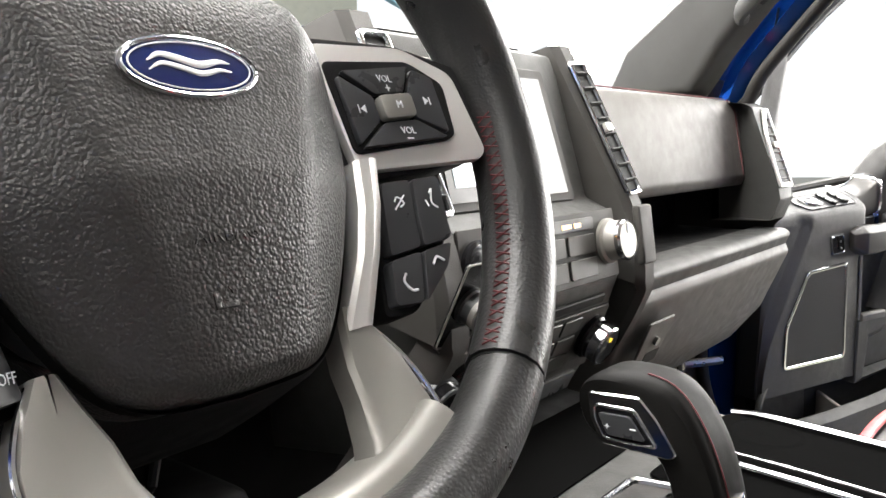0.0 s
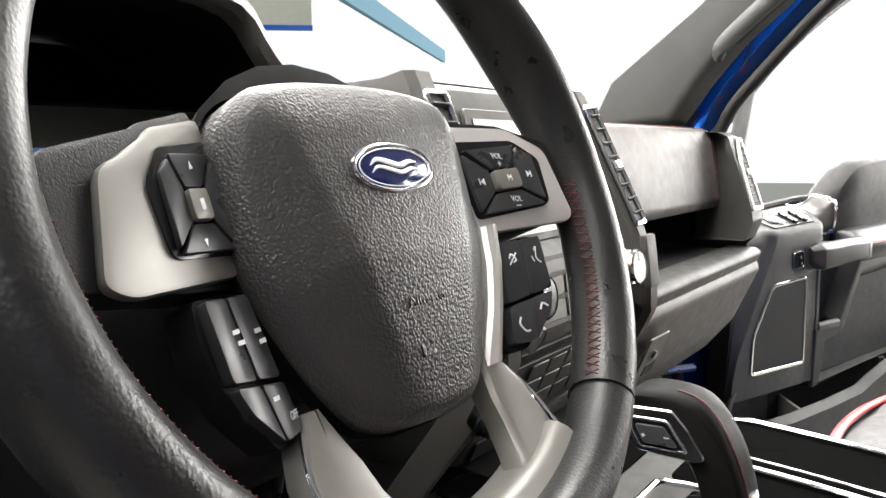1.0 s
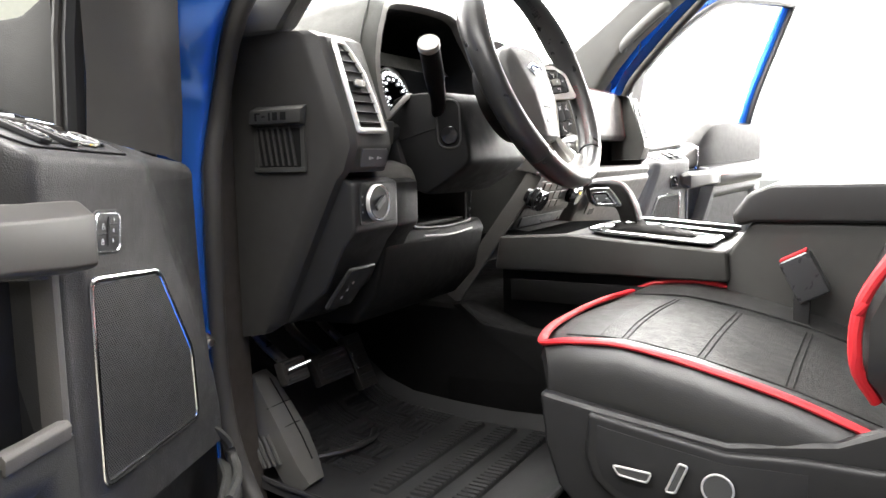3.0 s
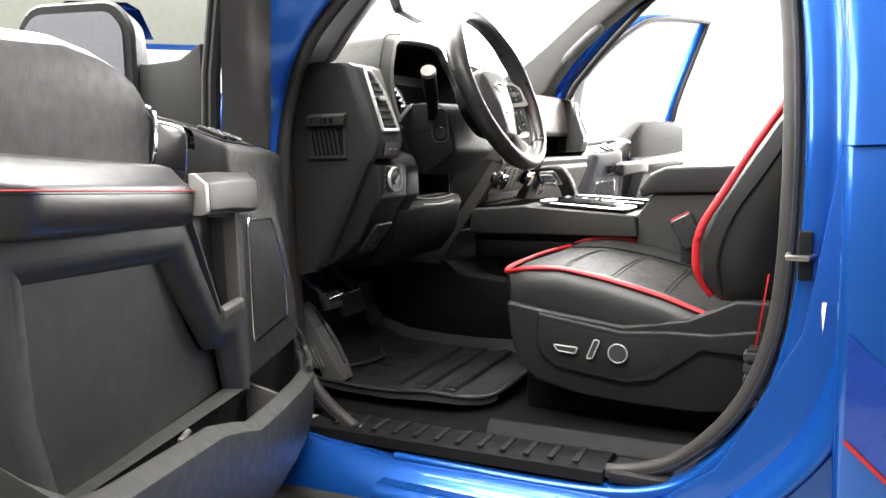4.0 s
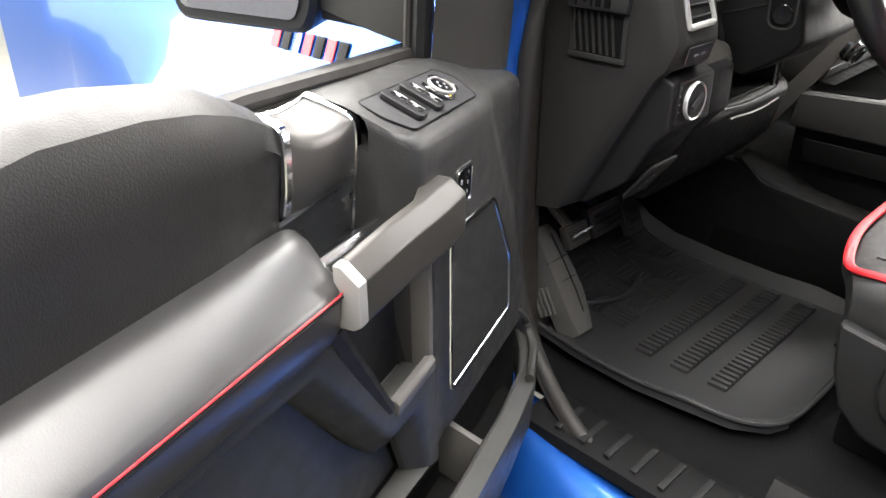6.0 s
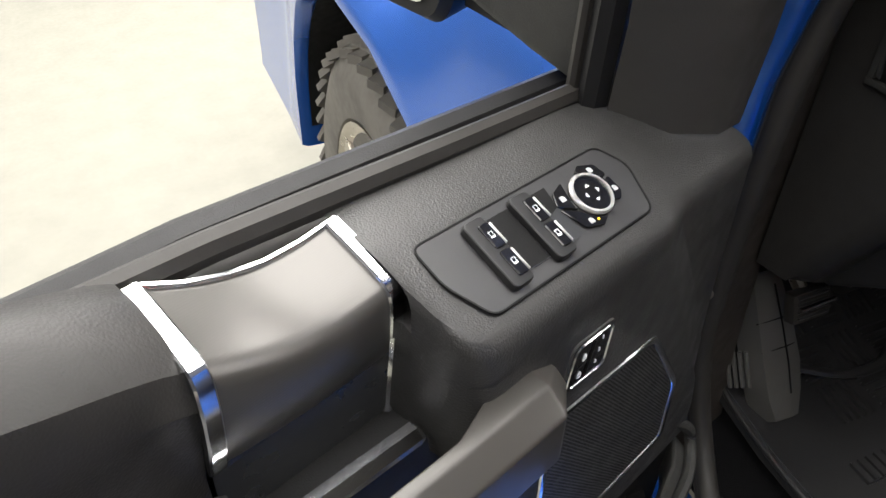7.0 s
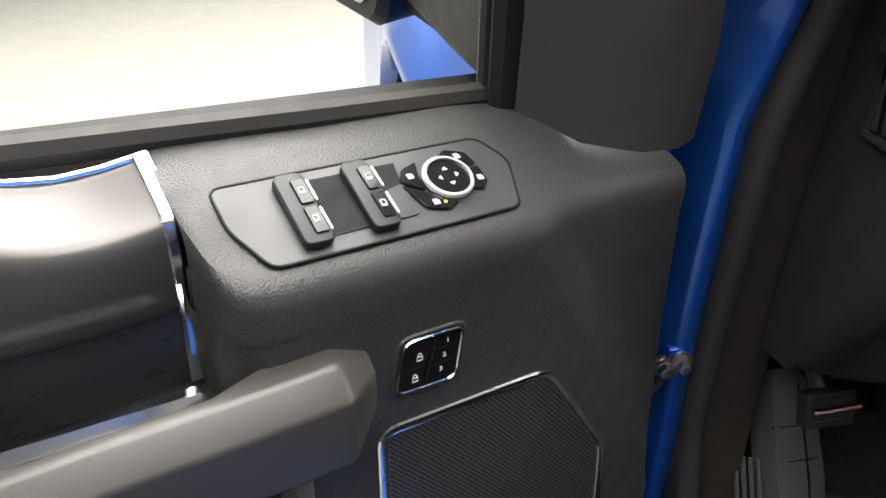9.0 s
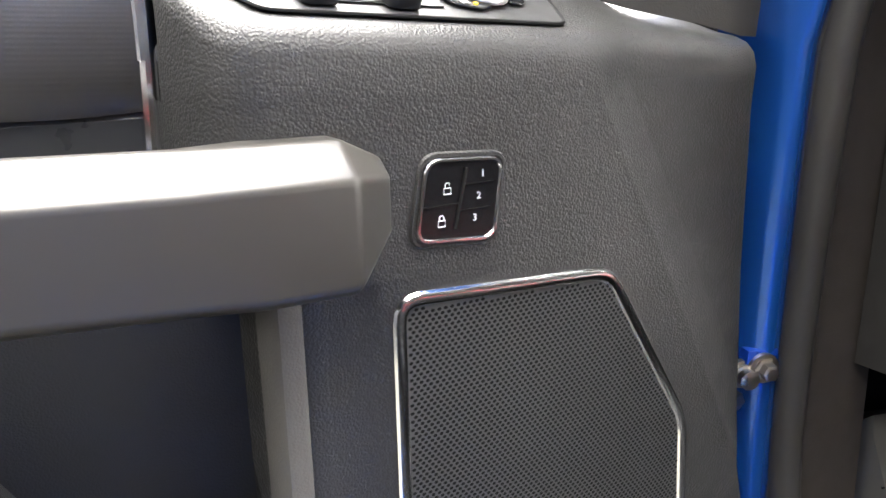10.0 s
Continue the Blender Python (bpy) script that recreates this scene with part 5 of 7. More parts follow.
# column shroud with stalk and start button
col = thing("steering_column", (-0.42, 0.0, 1.10), "black plastic steering column shroud with a wiper stalk", "steering column")
prof = smooth_path([(0, y, z) for y, z in ((-0.060, 1.093), (-0.058, 1.110), (-0.046, 1.163), (-0.036, 1.183), (-0.015, 1.190), (0.040, 1.188), (0.058, 1.170), (0.062, 1.130), (0.060, 1.092), (0.048, 1.066), (0.012, 1.044), (-0.004, 1.048), (-0.048, 1.078), (-0.060, 1.093))], 2)[:-1]
mid = Vector((0, 0.0, 1.115))
rows = []
for d, k in ((0.0, 0.93), (0.0015, 0.965), (0.006, 0.99), (0.014, 1.0), (0.10, 1.02), (0.20, 1.0), (0.213, 0.94)):
    ring_ = [mid + (Vector(p) - mid) * k for p in prof]
    rows.append([(-0.526 - 0.25 * p.y + d, p.y, p.z) for p in ring_])
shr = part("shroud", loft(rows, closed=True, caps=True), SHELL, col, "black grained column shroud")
MSH = axes((-0.5188, -0.032, 1.128), (0.243, -0.970, 0), (0, 0, 1))
well = round_poly([(-0.0165, -0.018), (0.0165, -0.018), (0.0145, 0.050), (-0.020, 0.050)], 0.0155, 6)
wl = part("button_well", plate(well, MSH, 0.0012, 0.0004), DARK, shr)
ring2d(well, MSH @ Matrix.Translation((0, 0, 0.0008)), 0.0016, CHAR, wl, "well_edge", "charcoal edge", 6, 0.7)
part("shell_seam", tube([MSH @ Vector(p) for p in ((-0.0165, 0.012, 0.0003), (-0.05, 0.002, 0.0003), (-0.092, -0.010, 0.0003))], 0.0008, 6), DARK, shr)
part("start_button", turned([(0.0130, 0), (0.0130, 0.0035), (0.0118, 0.0048), (0, 0.0042)], MSH @ Matrix.Translation((0, 0, 0.001)), 28), GLOSS, col)
stalk_pts = smooth_path([(-0.515, -0.010, 1.158), (-0.540, -0.026, 1.178), (-0.565, -0.036, 1.200), (-0.592, -0.047, 1.224), (-0.612, -0.055, 1.241)], 4)
part("stalk", tube(stalk_pts, [0.0085 + 0.0055 * min(1, i / 9) for i in range(len(stalk_pts))], 14), GRIPM, col)
d = (Vector(stalk_pts[-1]) - Vector(stalk_pts[-3])).normalized()
part("stalk_end", turned([(0.0142, -0.006), (0.0150, -0.004), (0.0150, 0.002), (0.0135, 0.0042), (0.0, 0.0046)], axes(stalk_pts[-1], d.cross(Vector((0, 0, 1))), d.cross(d.cross(Vector((0, 0, 1)))) * -1), 24), GRAPH, col, "grey turn knob on the stalk")

# ---- centre console and gear lever ----
con = thing("centre_console", (0, -0.3, 0.62), "dark grey centre console with a chrome-edged shifter plate", "centre console")
part("console_body", px([(0.055, 0.885), (0.045, 0.948), (-0.09, 0.956), (-0.36, 0.936), (-0.365, 0.885)], -0.198, 0.116, 0.008, 3), CHAR, con)
part("console_base", px([(0.05, 0.62), (0.05, 0.885), (-0.40, 0.885), (-0.40, 0.62)], -0.172, 0.100, 0.004), DARK, con)
part("armrest_bin", px([(-0.350, 0.70), (-0.362, 0.936), (-0.398, 0.985), (-0.80, 0.985), (-0.80, 0.62), (-0.42, 0.62)], -0.186, 0.176, 0.008, 3), CHAR, con)
part("armrest_lid", px([(-0.372, 0.975), (-0.366, 0.995), (-0.390, 1.030), (-0.425, 1.044), (-0.60, 1.046), (-0.82, 1.046), (-0.82, 0.988), (-0.40, 0.984)], -0.196, 0.186, 0.012, 3), LEATHER, con, "black leather armrest lid")
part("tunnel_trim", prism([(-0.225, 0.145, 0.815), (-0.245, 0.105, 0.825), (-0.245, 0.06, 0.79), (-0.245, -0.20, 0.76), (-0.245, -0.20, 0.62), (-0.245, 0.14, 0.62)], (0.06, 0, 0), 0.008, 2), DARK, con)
part("side_recess", box(-0.1995, -0.1975, -0.30, 0.02, 0.83, 0.87, 0.0004), DARK, con)
MCN = axes((-0.10, -0.205, 0.9520), (1, 0, 0), (0, 1, 0.074))
plate_out = round_poly([(-0.080, -0.128), (0.030, -0.128), (0.030, 0.060), (0.020, 0.088), (-0.058, 0.088), (-0.080, 0.050)], 0.006)
sp_ = part("shifter_plate", plate(plate_out, MCN, 0.004, 0.001), PANEL, con, "dark grey shifter plate")
ring2d(plate_out, MCN @ Matrix.Translation((0, 0, 0.004)), 0.0032, CHROME, sp_, "chrome_edge", "bright chrome edge")
# the slot is a flat plate, its inner shade put into the colour
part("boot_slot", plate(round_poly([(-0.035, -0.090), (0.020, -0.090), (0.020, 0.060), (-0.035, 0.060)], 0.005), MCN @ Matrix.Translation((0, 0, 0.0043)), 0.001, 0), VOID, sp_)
bars([(-0.060, 0.040 - i * 0.0165, 0.0036, 0.0034) for i in range(6)], MCN @ Matrix.Translation((0, 0, 0.0042)), WHITEINK, sp_, "gear_mark")
mb_out = round_poly([(-0.012, -0.122), (0.020, -0.122), (0.020, -0.098), (-0.012, -0.098)], 0.003)
mbt = part("mode_button", plate(mb_out, MCN @ Matrix.Translation((0, 0, 0.0042)), 0.0010, 0.0003), PANEL, sp_)
ring2d(mb_out, MCN @ Matrix.Translation((0, 0, 0.0044)), 0.0008, DARK, mbt, "button_gap", "", 6)
part("front_tray", plate(round_poly([(-0.058, 0.066), (-0.02, 0.066), (-0.02, 0.082), (-0.055, 0.082)], 0.003), MCN @ Matrix.Translation((0, 0, 0.0043)), 0.001, 0), DARK, sp_)
# twin cup holder rails on the passenger's half
MCR = axes((0.055, -0.205, 0.9530), (1, 0, 0), (0, 1, 0.074))
# flat black plate; the tray's depth is only painted shade
cup = part("cup_tray", plate(round_poly([(-0.120, -0.135), (0.056, -0.135), (0.056, 0.060), (0.040, 0.085), (-0.120, 0.085)], 0.010), MCR, 0.003, 0.001), VOID, con, "flat cup holder tray, its depth painted black")
for x, r_ in ((-0.066, 0.0034), (-0.046, 0.0016), (0.048, 0.0032)):
    part("chrome_rail", tube([MCR @ Vector((x, -0.132, 0.006)), MCR @ Vector((x, 0.0, 0.007)), MCR @ Vector((x, 0.062, 0.006)), MCR @ Vector((x - 0.004, 0.082, 0.004))], r_, 8, squash=0.7), CHROME, cup)
# no real hollow: the bin's dark inside is painted on a thin plate
part("front_bin", plate(round_poly([(-0.145, -0.060), (0.150, -0.060), (0.150, 0.060), (-0.140, 0.060)], 0.012), axes((-0.040, -0.022, 0.9523), (1, 0, 0), (0, 1, -0.059)), 0.0016, 0.0005), VOID, con, "storage bin mouth, its depth painted black on a flat plate")
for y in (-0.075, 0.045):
    # shallow discs in the same painted black, for the wells' shade
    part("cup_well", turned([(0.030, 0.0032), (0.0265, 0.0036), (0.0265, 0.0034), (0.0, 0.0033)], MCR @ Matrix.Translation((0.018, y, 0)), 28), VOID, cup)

lever = thing("gear_lever", (-0.10, -0.19, 0.955), "black leather T-shaped gear lever with chrome trim and red seam", "gear lever")
LX = -0.116
hook = [(-0.162, 0.966), (-0.157, 0.985), (-0.149, 0.998), (-0.132, 1.002), (-0.110, 1.003), (-0.099, 1.010), (-0.095, 1.026), (-0.100, 1.040), (-0.115, 1.0475), (-0.140, 1.048), (-0.158, 1.043), (-0.171, 1.030), (-0.182, 1.010), (-0.190, 0.988), (-0.195, 0.966)]
hk = smooth_path([(0, y, z) for y, z in hook], 3)
rows = []
for d, k in ((0.0, 0.80), (0.002, 0.90), (0.007, 0.98), (0.014, 1.0), (0.032, 1.0), (0.039, 0.98), (0.044, 0.90), (0.046, 0.80)):
    # each rib of the grip shrinks towards its own middle line, for rounded shoulders
    n = len(hk)
    row = []
    for i, p in enumerate(hk):
        q = hk[n - 1 - i]
        m_ = (p + q) / 2
        v = m_ + (p - m_) * k
        row.append((LX + d, v.y, v.z - (1 - k) * 0.012 * (1 if 12 < i < 30 else 0)))
    rows.append(row)
knob_ = part("grip", loft(rows, closed=True, caps=True), GRIPM, lever, "black leather grip")
part("red_seam", tube([(LX + 0.012, p.y - 0.0004, p.z + 0.0004) for p in hk[27:42]], 0.0005, 6), THREAD, knob_)
MS = axes((LX - 0.0005, -0.100, 1.000), (0.0, -1, 0), (0.06, 0, 1))
frm = round_poly([(0.003, 0.034), (0.040, 0.036), (0.052, 0.024), (0.066, 0.004), (0.062, 0.000), (0.014, 0.001), (0.006, 0.016)], 0.003)
pl = part("side_plate", plate(frm, MS, 0.003, 0.0012), CHROME, knob_, "bright chrome side plate")
inner = round_poly([(0.009, 0.026), (0.037, 0.027), (0.053, 0.006), (0.017, 0.0055), (0.010, 0.017)], 0.003)
part("toggle_recess", plate(inner, MS @ Matrix.Translation((0, 0, 0.0028)), 0.0008, 0.0002), GLOSS, pl)
ring2d(inner, MS @ Matrix.Translation((0, 0, 0.0034)), 0.0011, CHROME, pl, "recess_edge")
part("toggle", plate(round_poly([(0.013, 0.022), (0.035, 0.023), (0.046, 0.009), (0.020, 0.0085)], 0.002), MS @ Matrix.Translation((0, 0, 0.0034)), 0.0022, 0.0008), BUTTON, pl)
words("+", MS @ pose(0.020, 0.014, 0.0058), 0.007, WHITEINK, pl)
bars([(0.036, 0.0150, 0.004, 0.0008)], MS @ Matrix.Translation((0, 0, 0.0057)), WHITEINK, pl, "minus_mark")
part("collar", loft([[(-0.094 + 0.0265 * k * math.cos(2 * math.pi * j / 24), -0.1785 + 0.0195 * k * math.sin(2 * math.pi * j / 24), z) for j in range(24)] for k, z in ((0.95, 0.9600), (1.0, 0.9615), (1.0, 0.9725), (0.95, 0.9740))], closed=True, caps=True), CHROME, lever, "chrome collar")
part("tow_button", box(-0.1222, -0.116, -0.186, -0.171, 0.9630, 0.9720, 0.001), GLOSS, lever)
# crumpled boot that fills the slot behind the lever
bt = []
for k, (y, w, h) in enumerate(((0.056, 0.014, 0.002), (0.050, 0.022, 0.009), (0.038, 0.026, 0.0135), (0.024, 0.0265, 0.0150), (0.008, 0.0255, 0.0165), (-0.010, 0.0270, 0.0120), (-0.024, 0.0255, 0.0150), (-0.038, 0.0270, 0.0105), (-0.050, 0.0255, 0.0125), (-0.064, 0.0265, 0.0075), (-0.076, 0.0250, 0.0085), (-0.086, 0.0230, 0.0030), (-0.089, 0.018, 0.0005))):
    row = []
    for j in range(15):
        a = math.pi * j / 14
        fold = 1 + 0.16 * math.sin(4.0 * a + k * 1.9) + 0.10 * math.sin(7.0 * a - k * 1.1)
        row.append(MCN @ Vector((-0.0075 - w * math.cos(a), y + 0.004 * math.sin(5 * a + k), 0.0046 + h * math.sin(a) * fold)))
    bt.append(row)
part("boot", loft(bt), GRIPM, lever, "crumpled black leather boot")

# ---- seats ----
def seat(x0, name, label):
    """A front seat; x0 is its middle, and its outer side looks to the near door."""
    o = -1 if x0 < 0 else 1
    st_ = thing(name, (x0, -0.42, 0.60), label, "car seat", "front seats")
    hw = 0.255
    # cushion skinned over cross rows from front to back, rounded in plan at the front
    spine = ((-0.176, 0.812, 0.205, 0.010), (-0.164, 0.836, 0.225, 0.012), (-0.172, 0.858, 0.238, 0.014), (-0.205, 0.872, 0.245, 0.018), (-0.30, 0.877, 0.250, 0.026), (-0.40, 0.864, 0.255, 0.030), (-0.50, 0.838, 0.255, 0.028), (-0.60, 0.800, 0.250, 0.020), (-0.66, 0.790, 0.245, 0.014))
    lean_ = lambda a, y: y - 0.055 * abs(a) ** 2.5 * max(0.0, min(1.0, (y + 0.36) / 0.16))
    rows = []
    for y, zt, w, e in spine:
        row = []
        for a, dz in ((-1.0, -0.075), (-1.03, -0.045), (-1.02, -0.020), (-0.98, -0.006), (-0.92, 0.002), (-0.84, 0.001), (-0.72, -e * 0.30), (-0.60, -e * 0.62), (-0.4, -e * 0.66), (0, -e * 0.6), (0.4, -e * 0.66), (0.60, -e * 0.62), (0.72, -e * 0.30), (0.84, 0.001), (0.92, 0.002), (0.98, -0.006), (1.02, -0.020), (1.03, -0.045), (1.0, -0.075)):
            row.append((x0 + a * w, lean_(a, y), zt + dz))
        rows.append(row)
    cush = part("cushion", loft(rows), LEATHER, st_, "black leather cushion with red piping")
    # red band round the cushion: outer side, front, inner side
    at = lambda a, k, up: Vector((x0 + a * spine[k][2], lean_(a, spine[k][0]), spine[k][1] + up))
    band = [at(-0.95, k, 0.0005) for k in (7, 6, 5, 4)] + [at(-0.93, 3, 0.0005), at(-0.86, 2, 0.004), at(-0.6, 2, 0.001), at(-0.3, 2, -0.001), at(0, 2, -0.002), at(0.3, 2, -0.001), at(0.6, 2, 0.001), at(0.86, 2, 0.004), at(0.89, 3, 0.0040)] + [at(0.88, k, 0.0045) for k in (4, 5, 6, 7)]
    bp = smooth_path(band, 6)
    part("piping", tube(bp, 0.0068, 10, squash=0.62), RED, cush, "red leather piping band")
    # sewn edges of the centre insert
    for a in (-0.66, 0.66):
        part("seam", tube(smooth_path([at(a, k, -spine[k][3] * 0.46) for k in (3, 4, 5, 6, 7)], 4), 0.0020, 6), DARK, cush)
    cols = (-0.60, -0.4, -0.2, 0, 0.2, 0.4, 0.60)
    ins = [[at(a, k, -spine[k][3] * (0.60 + 0.06 * (abs(a) > 0.3)) + 0.0012) for a in cols] for k in (4, 5, 6, 7)]
    nose = [(p + at(a * 0.86, 3, -spine[3][3] * 0.62 + 0.0014)) / 2 for p, a in zip(ins[0], cols)]
    insert = part("seat_insert", loft([nose] + ins), PERF, cush, "perforated black leather insert")
    for y in (-0.285, -0.385, -0.485):
        k = max(i for i in range(3, 7) if spine[i][0] >= y)
        f_ = (y - spine[k][0]) / (spine[k + 1][0] - spine[k][0])
        for d in (0.0, 0.008):
            row = [at(a, k, -spine[k][3] * (0.60 + 0.06 * (abs(a) > 0.3)) + 0.0022).lerp(at(a, k + 1, -spine[k + 1][3] * (0.60 + 0.06 * (abs(a) > 0.3)) + 0.0022), f_ + d / 0.1) for a in cols]
            part("cross_seam", tube(row, 0.0008, 6), DARK, insert)
    # backrest skinned over rows going up
    lay = lambda z: 0.002 + max(0.0, z - 0.93) * 0.15
    back_to = lambda ps: [(x, y - lay(z), z) for x, y, z in ps]
    rows = []
    for y, z, w, t in ((-0.585, 0.835, 0.225, 0.10), (-0.560, 0.870, 0.245, 0.115), (-0.560, 0.930, 0.258, 0.12), (-0.575, 0.985, 0.262, 0.12), (-0.605, 1.05, 0.262, 0.12), (-0.640, 1.12, 0.258, 0.115), (-0.690, 1.22, 0.250, 0.105), (-0.745, 1.33, 0.235, 0.09), (-0.785, 1.40, 0.205, 0.07), (-0.800, 1.42, 0.15, 0.04)):
        row = []
        for a, dy in ((-0.92, -1.0), (-1.0, -0.75), (-1.02, -0.35), (-1.0, -0.05), (-0.93, 0.03), (-0.82, -0.08), (-0.62, -0.26), (-0.3, -0.30), (0, -0.30), (0.3, -0.30), (0.62, -0.26), (0.82, -0.08), (0.93, 0.03), (1.0, -0.05), (1.02, -0.35), (1.0, -0.75), (0.92, -1.0)):
            row.append((x0 + a * w, y + dy * t - lay(z), z))
        rows.append(row)
    back = part("backrest", loft(rows, closed=True, caps=True), LEATHER, st_, "black leather backrest with red piping")
    for a in (-1, 1):
        pts = smooth_path(back_to([(x0 + a * 0.222, -0.574, 0.842), (x0 + a * 0.247, -0.555, 0.885), (x0 + a * 0.257, -0.556, 0.95), (x0 + a * 0.260, -0.585, 1.02), (x0 + a * 0.258, -0.622, 1.10), (x0 + a * 0.250, -0.682, 1.215), (x0 + a * 0.235, -0.738, 1.33), (x0 + a * 0.20, -0.785, 1.405)]), 5)
        part("piping", tube(pts, 0.0065, 10, squash=1.0), RED, back, "red leather piping")
        part("side_seam", tube(smooth_path(back_to([(x0 + a * 0.258, -0.595, 0.85), (x0 + a * 0.2655, -0.590, 0.91), (x0 + a * 0.2690, -0.605, 0.98), (x0 + a * 0.2680, -0.645, 1.06), (x0 + a * 0.262, -0.70, 1.18)]), 5), 0.0025, 6), DARK, back)
    head = []
    for z, w, t in ((1.425, 0.10, 0.03), (1.44, 0.125, 0.05), (1.52, 0.13, 0.055), (1.60, 0.12, 0.05), (1.63, 0.09, 0.03)):
        head.append([(x0 + w * math.cos(q), -0.915 + t * math.sin(q), z) for q in (2 * math.pi * k / 20 for k in range(20))])
    hr = part("headrest", loft(head, closed=True, caps=True), LEATHER, st_)
    for a in (-0.05, 0.05):
        part("headrest_post", tube([(x0 + a, -0.885, 1.39), (x0 + a, -0.915, 1.45)], 0.006, 8), STEEL, hr)
    # side valance with the power switches
    sx = lambda d: x0 + o * (hw + d)
    prof = [(-0.226, 0.818), (-0.234, 0.752), (-0.250, 0.704), (-0.282, 0.673), (-0.36, 0.657), (-0.448, 0.650), (-0.56, 0.648), (-0.66, 0.658), (-0.70, 0.72), (-0.72, 0.80), (-0.70, 0.845), (-0.62, 0.842), (-0.545, 0.806), (-0.44, 0.788), (-0.30, 0.806)]
    val = part("valance", prism([(sx(-0.012), y, z) for y, z in prof], (o * 0.022, 0, 0), 0.010, 3), BLACK, st_, "black plastic seat valance")
    prof = [(-0.290, 0.803), (-0.286, 0.752), (-0.297, 0.724), (-0.322, 0.705), (-0.446, 0.688), (-0.497, 0.699), (-0.570, 0.756), (-0.645, 0.752), (-0.700, 0.770), (-0.655, 0.798), (-0.584, 0.786), (-0.515, 0.786), (-0.44, 0.780), (-0.35, 0.794)]
    pan = part("switch_panel", prism([(sx(0.006), y, z) for y, z in prof], (o * 0.013, 0, 0), 0.0075, 4), BLACK, val)
    part("switch_field", prism([(sx(0.0185), y, z) for y, z in ((-0.302, 0.790), (-0.300, 0.752), (-0.310, 0.728), (-0.330, 0.715), (-0.444, 0.700), (-0.486, 0.711), (-0.520, 0.740), (-0.520, 0.772), (-0.44, 0.769), (-0.35, 0.782))], (o * 0.0012, 0, 0), 0.0005), BLACK, pan)
    MV = axes((sx(0.0205), -0.375, 0.744), (0, o, 0), (0, 0, 1)) if o > 0 else axes((sx(0.0215), -0.375, 0.744), (0, -1, 0), (0, 0, 1))
    for nm, ol in (("cushion_switch", round_poly([(-0.053, 0.005), (-0.010, 0.003), (-0.014, -0.008), (-0.046, -0.005)], 0.003)), ("recline_switch", round_poly([(0.006, -0.014), (0.016, -0.014), (0.029, 0.018), (0.020, 0.020)], 0.003)), ("lumbar_switch", [(0.060 + 0.016 * math.cos(2 * math.pi * k / 28), -0.001 + 0.016 * math.sin(2 * math.pi * k / 28)) for k in range(28)])):
        s0 = part(nm, plate(ol, MV, 0.005, 0.0012), BUTTON, pan)
        ring2d(ol, MV @ Matrix.Translation((0, 0, 0.0045)), 0.0014, VENTRIM, s0, "switch_edge", "bright satin chrome edge")
    part("seat_base", prism([(x0 - 0.20, -0.24, 0.60), (x0 + 0.20, -0.24, 0.60), (x0 + 0.20, -0.66, 0.60), (x0 - 0.20, -0.66, 0.60)], (0, 0, 0.19), 0.01), DARK, st_)
    return st_


seat(-0.400, "driver_seat", "black leather driver's seat with red piping and power switches")
seat(0.400, "passenger_seat", "black leather passenger's seat with red piping")

# belt buckle between seat and console, belt webbing by the post
buck = thing("seat_belt_buckle", (-0.215, -0.50, 0.80), "black seat belt buckle with a red release button on a stalk", "seat belt buckle")
part("stalk", box(-0.012, 0.012, -0.008, 0.008, -0.09, 0.0, 0.003, 2, axes((-0.215, -0.475, 0.885), (0, -1, 0.0), (1, 0, 0)) @ Matrix.Rotation(0.0, 4, "Z")), BLACK, buck)
MBK = pose(-0.215, -0.478, 0.905, -28, 0, 0)
part("buckle_body", box(-0.016, 0.016, -0.024, 0.024, -0.035, 0.035, 0.006, 3, MBK), BUTTON, buck)
part("release_button", box(-0.013, 0.013, -0.021, 0.021, 0.0345, 0.0385, 0.0015, 2, MBK), RED, buck)
belt = thing("seat_belt", (-0.74, -0.69, 0.66), "red seat belt webbing with a black guide at the door post", "seat belt")
part("webbing", prism([(-0.752, -0.654, 0.79), (-0.750, -0.657, 0.79), (-0.748, -0.672, 0.90), (-0.748, -0.6695, 0.90)], (0.003, 0, 0)), RED, belt)
for k in range(5):
    part("guide_rib", box(-0.765, -0.735, -0.668, -0.640, 0.700 + k * 0.018, 0.712 + k * 0.018, 0.003), BUTTON, belt)
part("guide", box(-0.757, -0.730, -0.664, -0.645, 0.69, 0.79, 0.004), BLACK, belt)

# ---- floor liner and pedals ----
mat_ = thing("floor_mat", (-0.5, 0.05, 0.605), "black moulded rubber floor liner with ribbed tread and raised rim", "floor mat")
rows = []
for y, zf, x0, x1, lipz in ((0.34, 0.72, -0.66, -0.27, 0.735), (0.26, 0.645, -0.69, -0.265, 0.67), (0.20, 0.625, -0.705, -0.262, 0.648), (0.10, 0.618, -0.712, -0.262, 0.640), (0.0, 0.616, -0.712, -0.262, 0.637), (-0.08, 0.616, -0.706, -0.262, 0.640), (-0.14, 0.616, -0.69, -0.265, 0.634), (-0.18, 0.618, -0.655, -0.275, 0.628), (-0.195, 0.628, -0.63, -0.29, 0.632)):
    rows.append([(x0 - 0.004, y, lipz - 0.014), (x0, y, lipz), (x0 + 0.006, y, lipz), (x0 + 0.020, y, zf + 0.004), (x0 + 0.035, y, zf), ((x0 + x1) / 2, y, zf), (x1 - 0.02, y, zf), (x1, y, lipz)])
liner = part("liner", loft(rows), MATRUB, mat_)
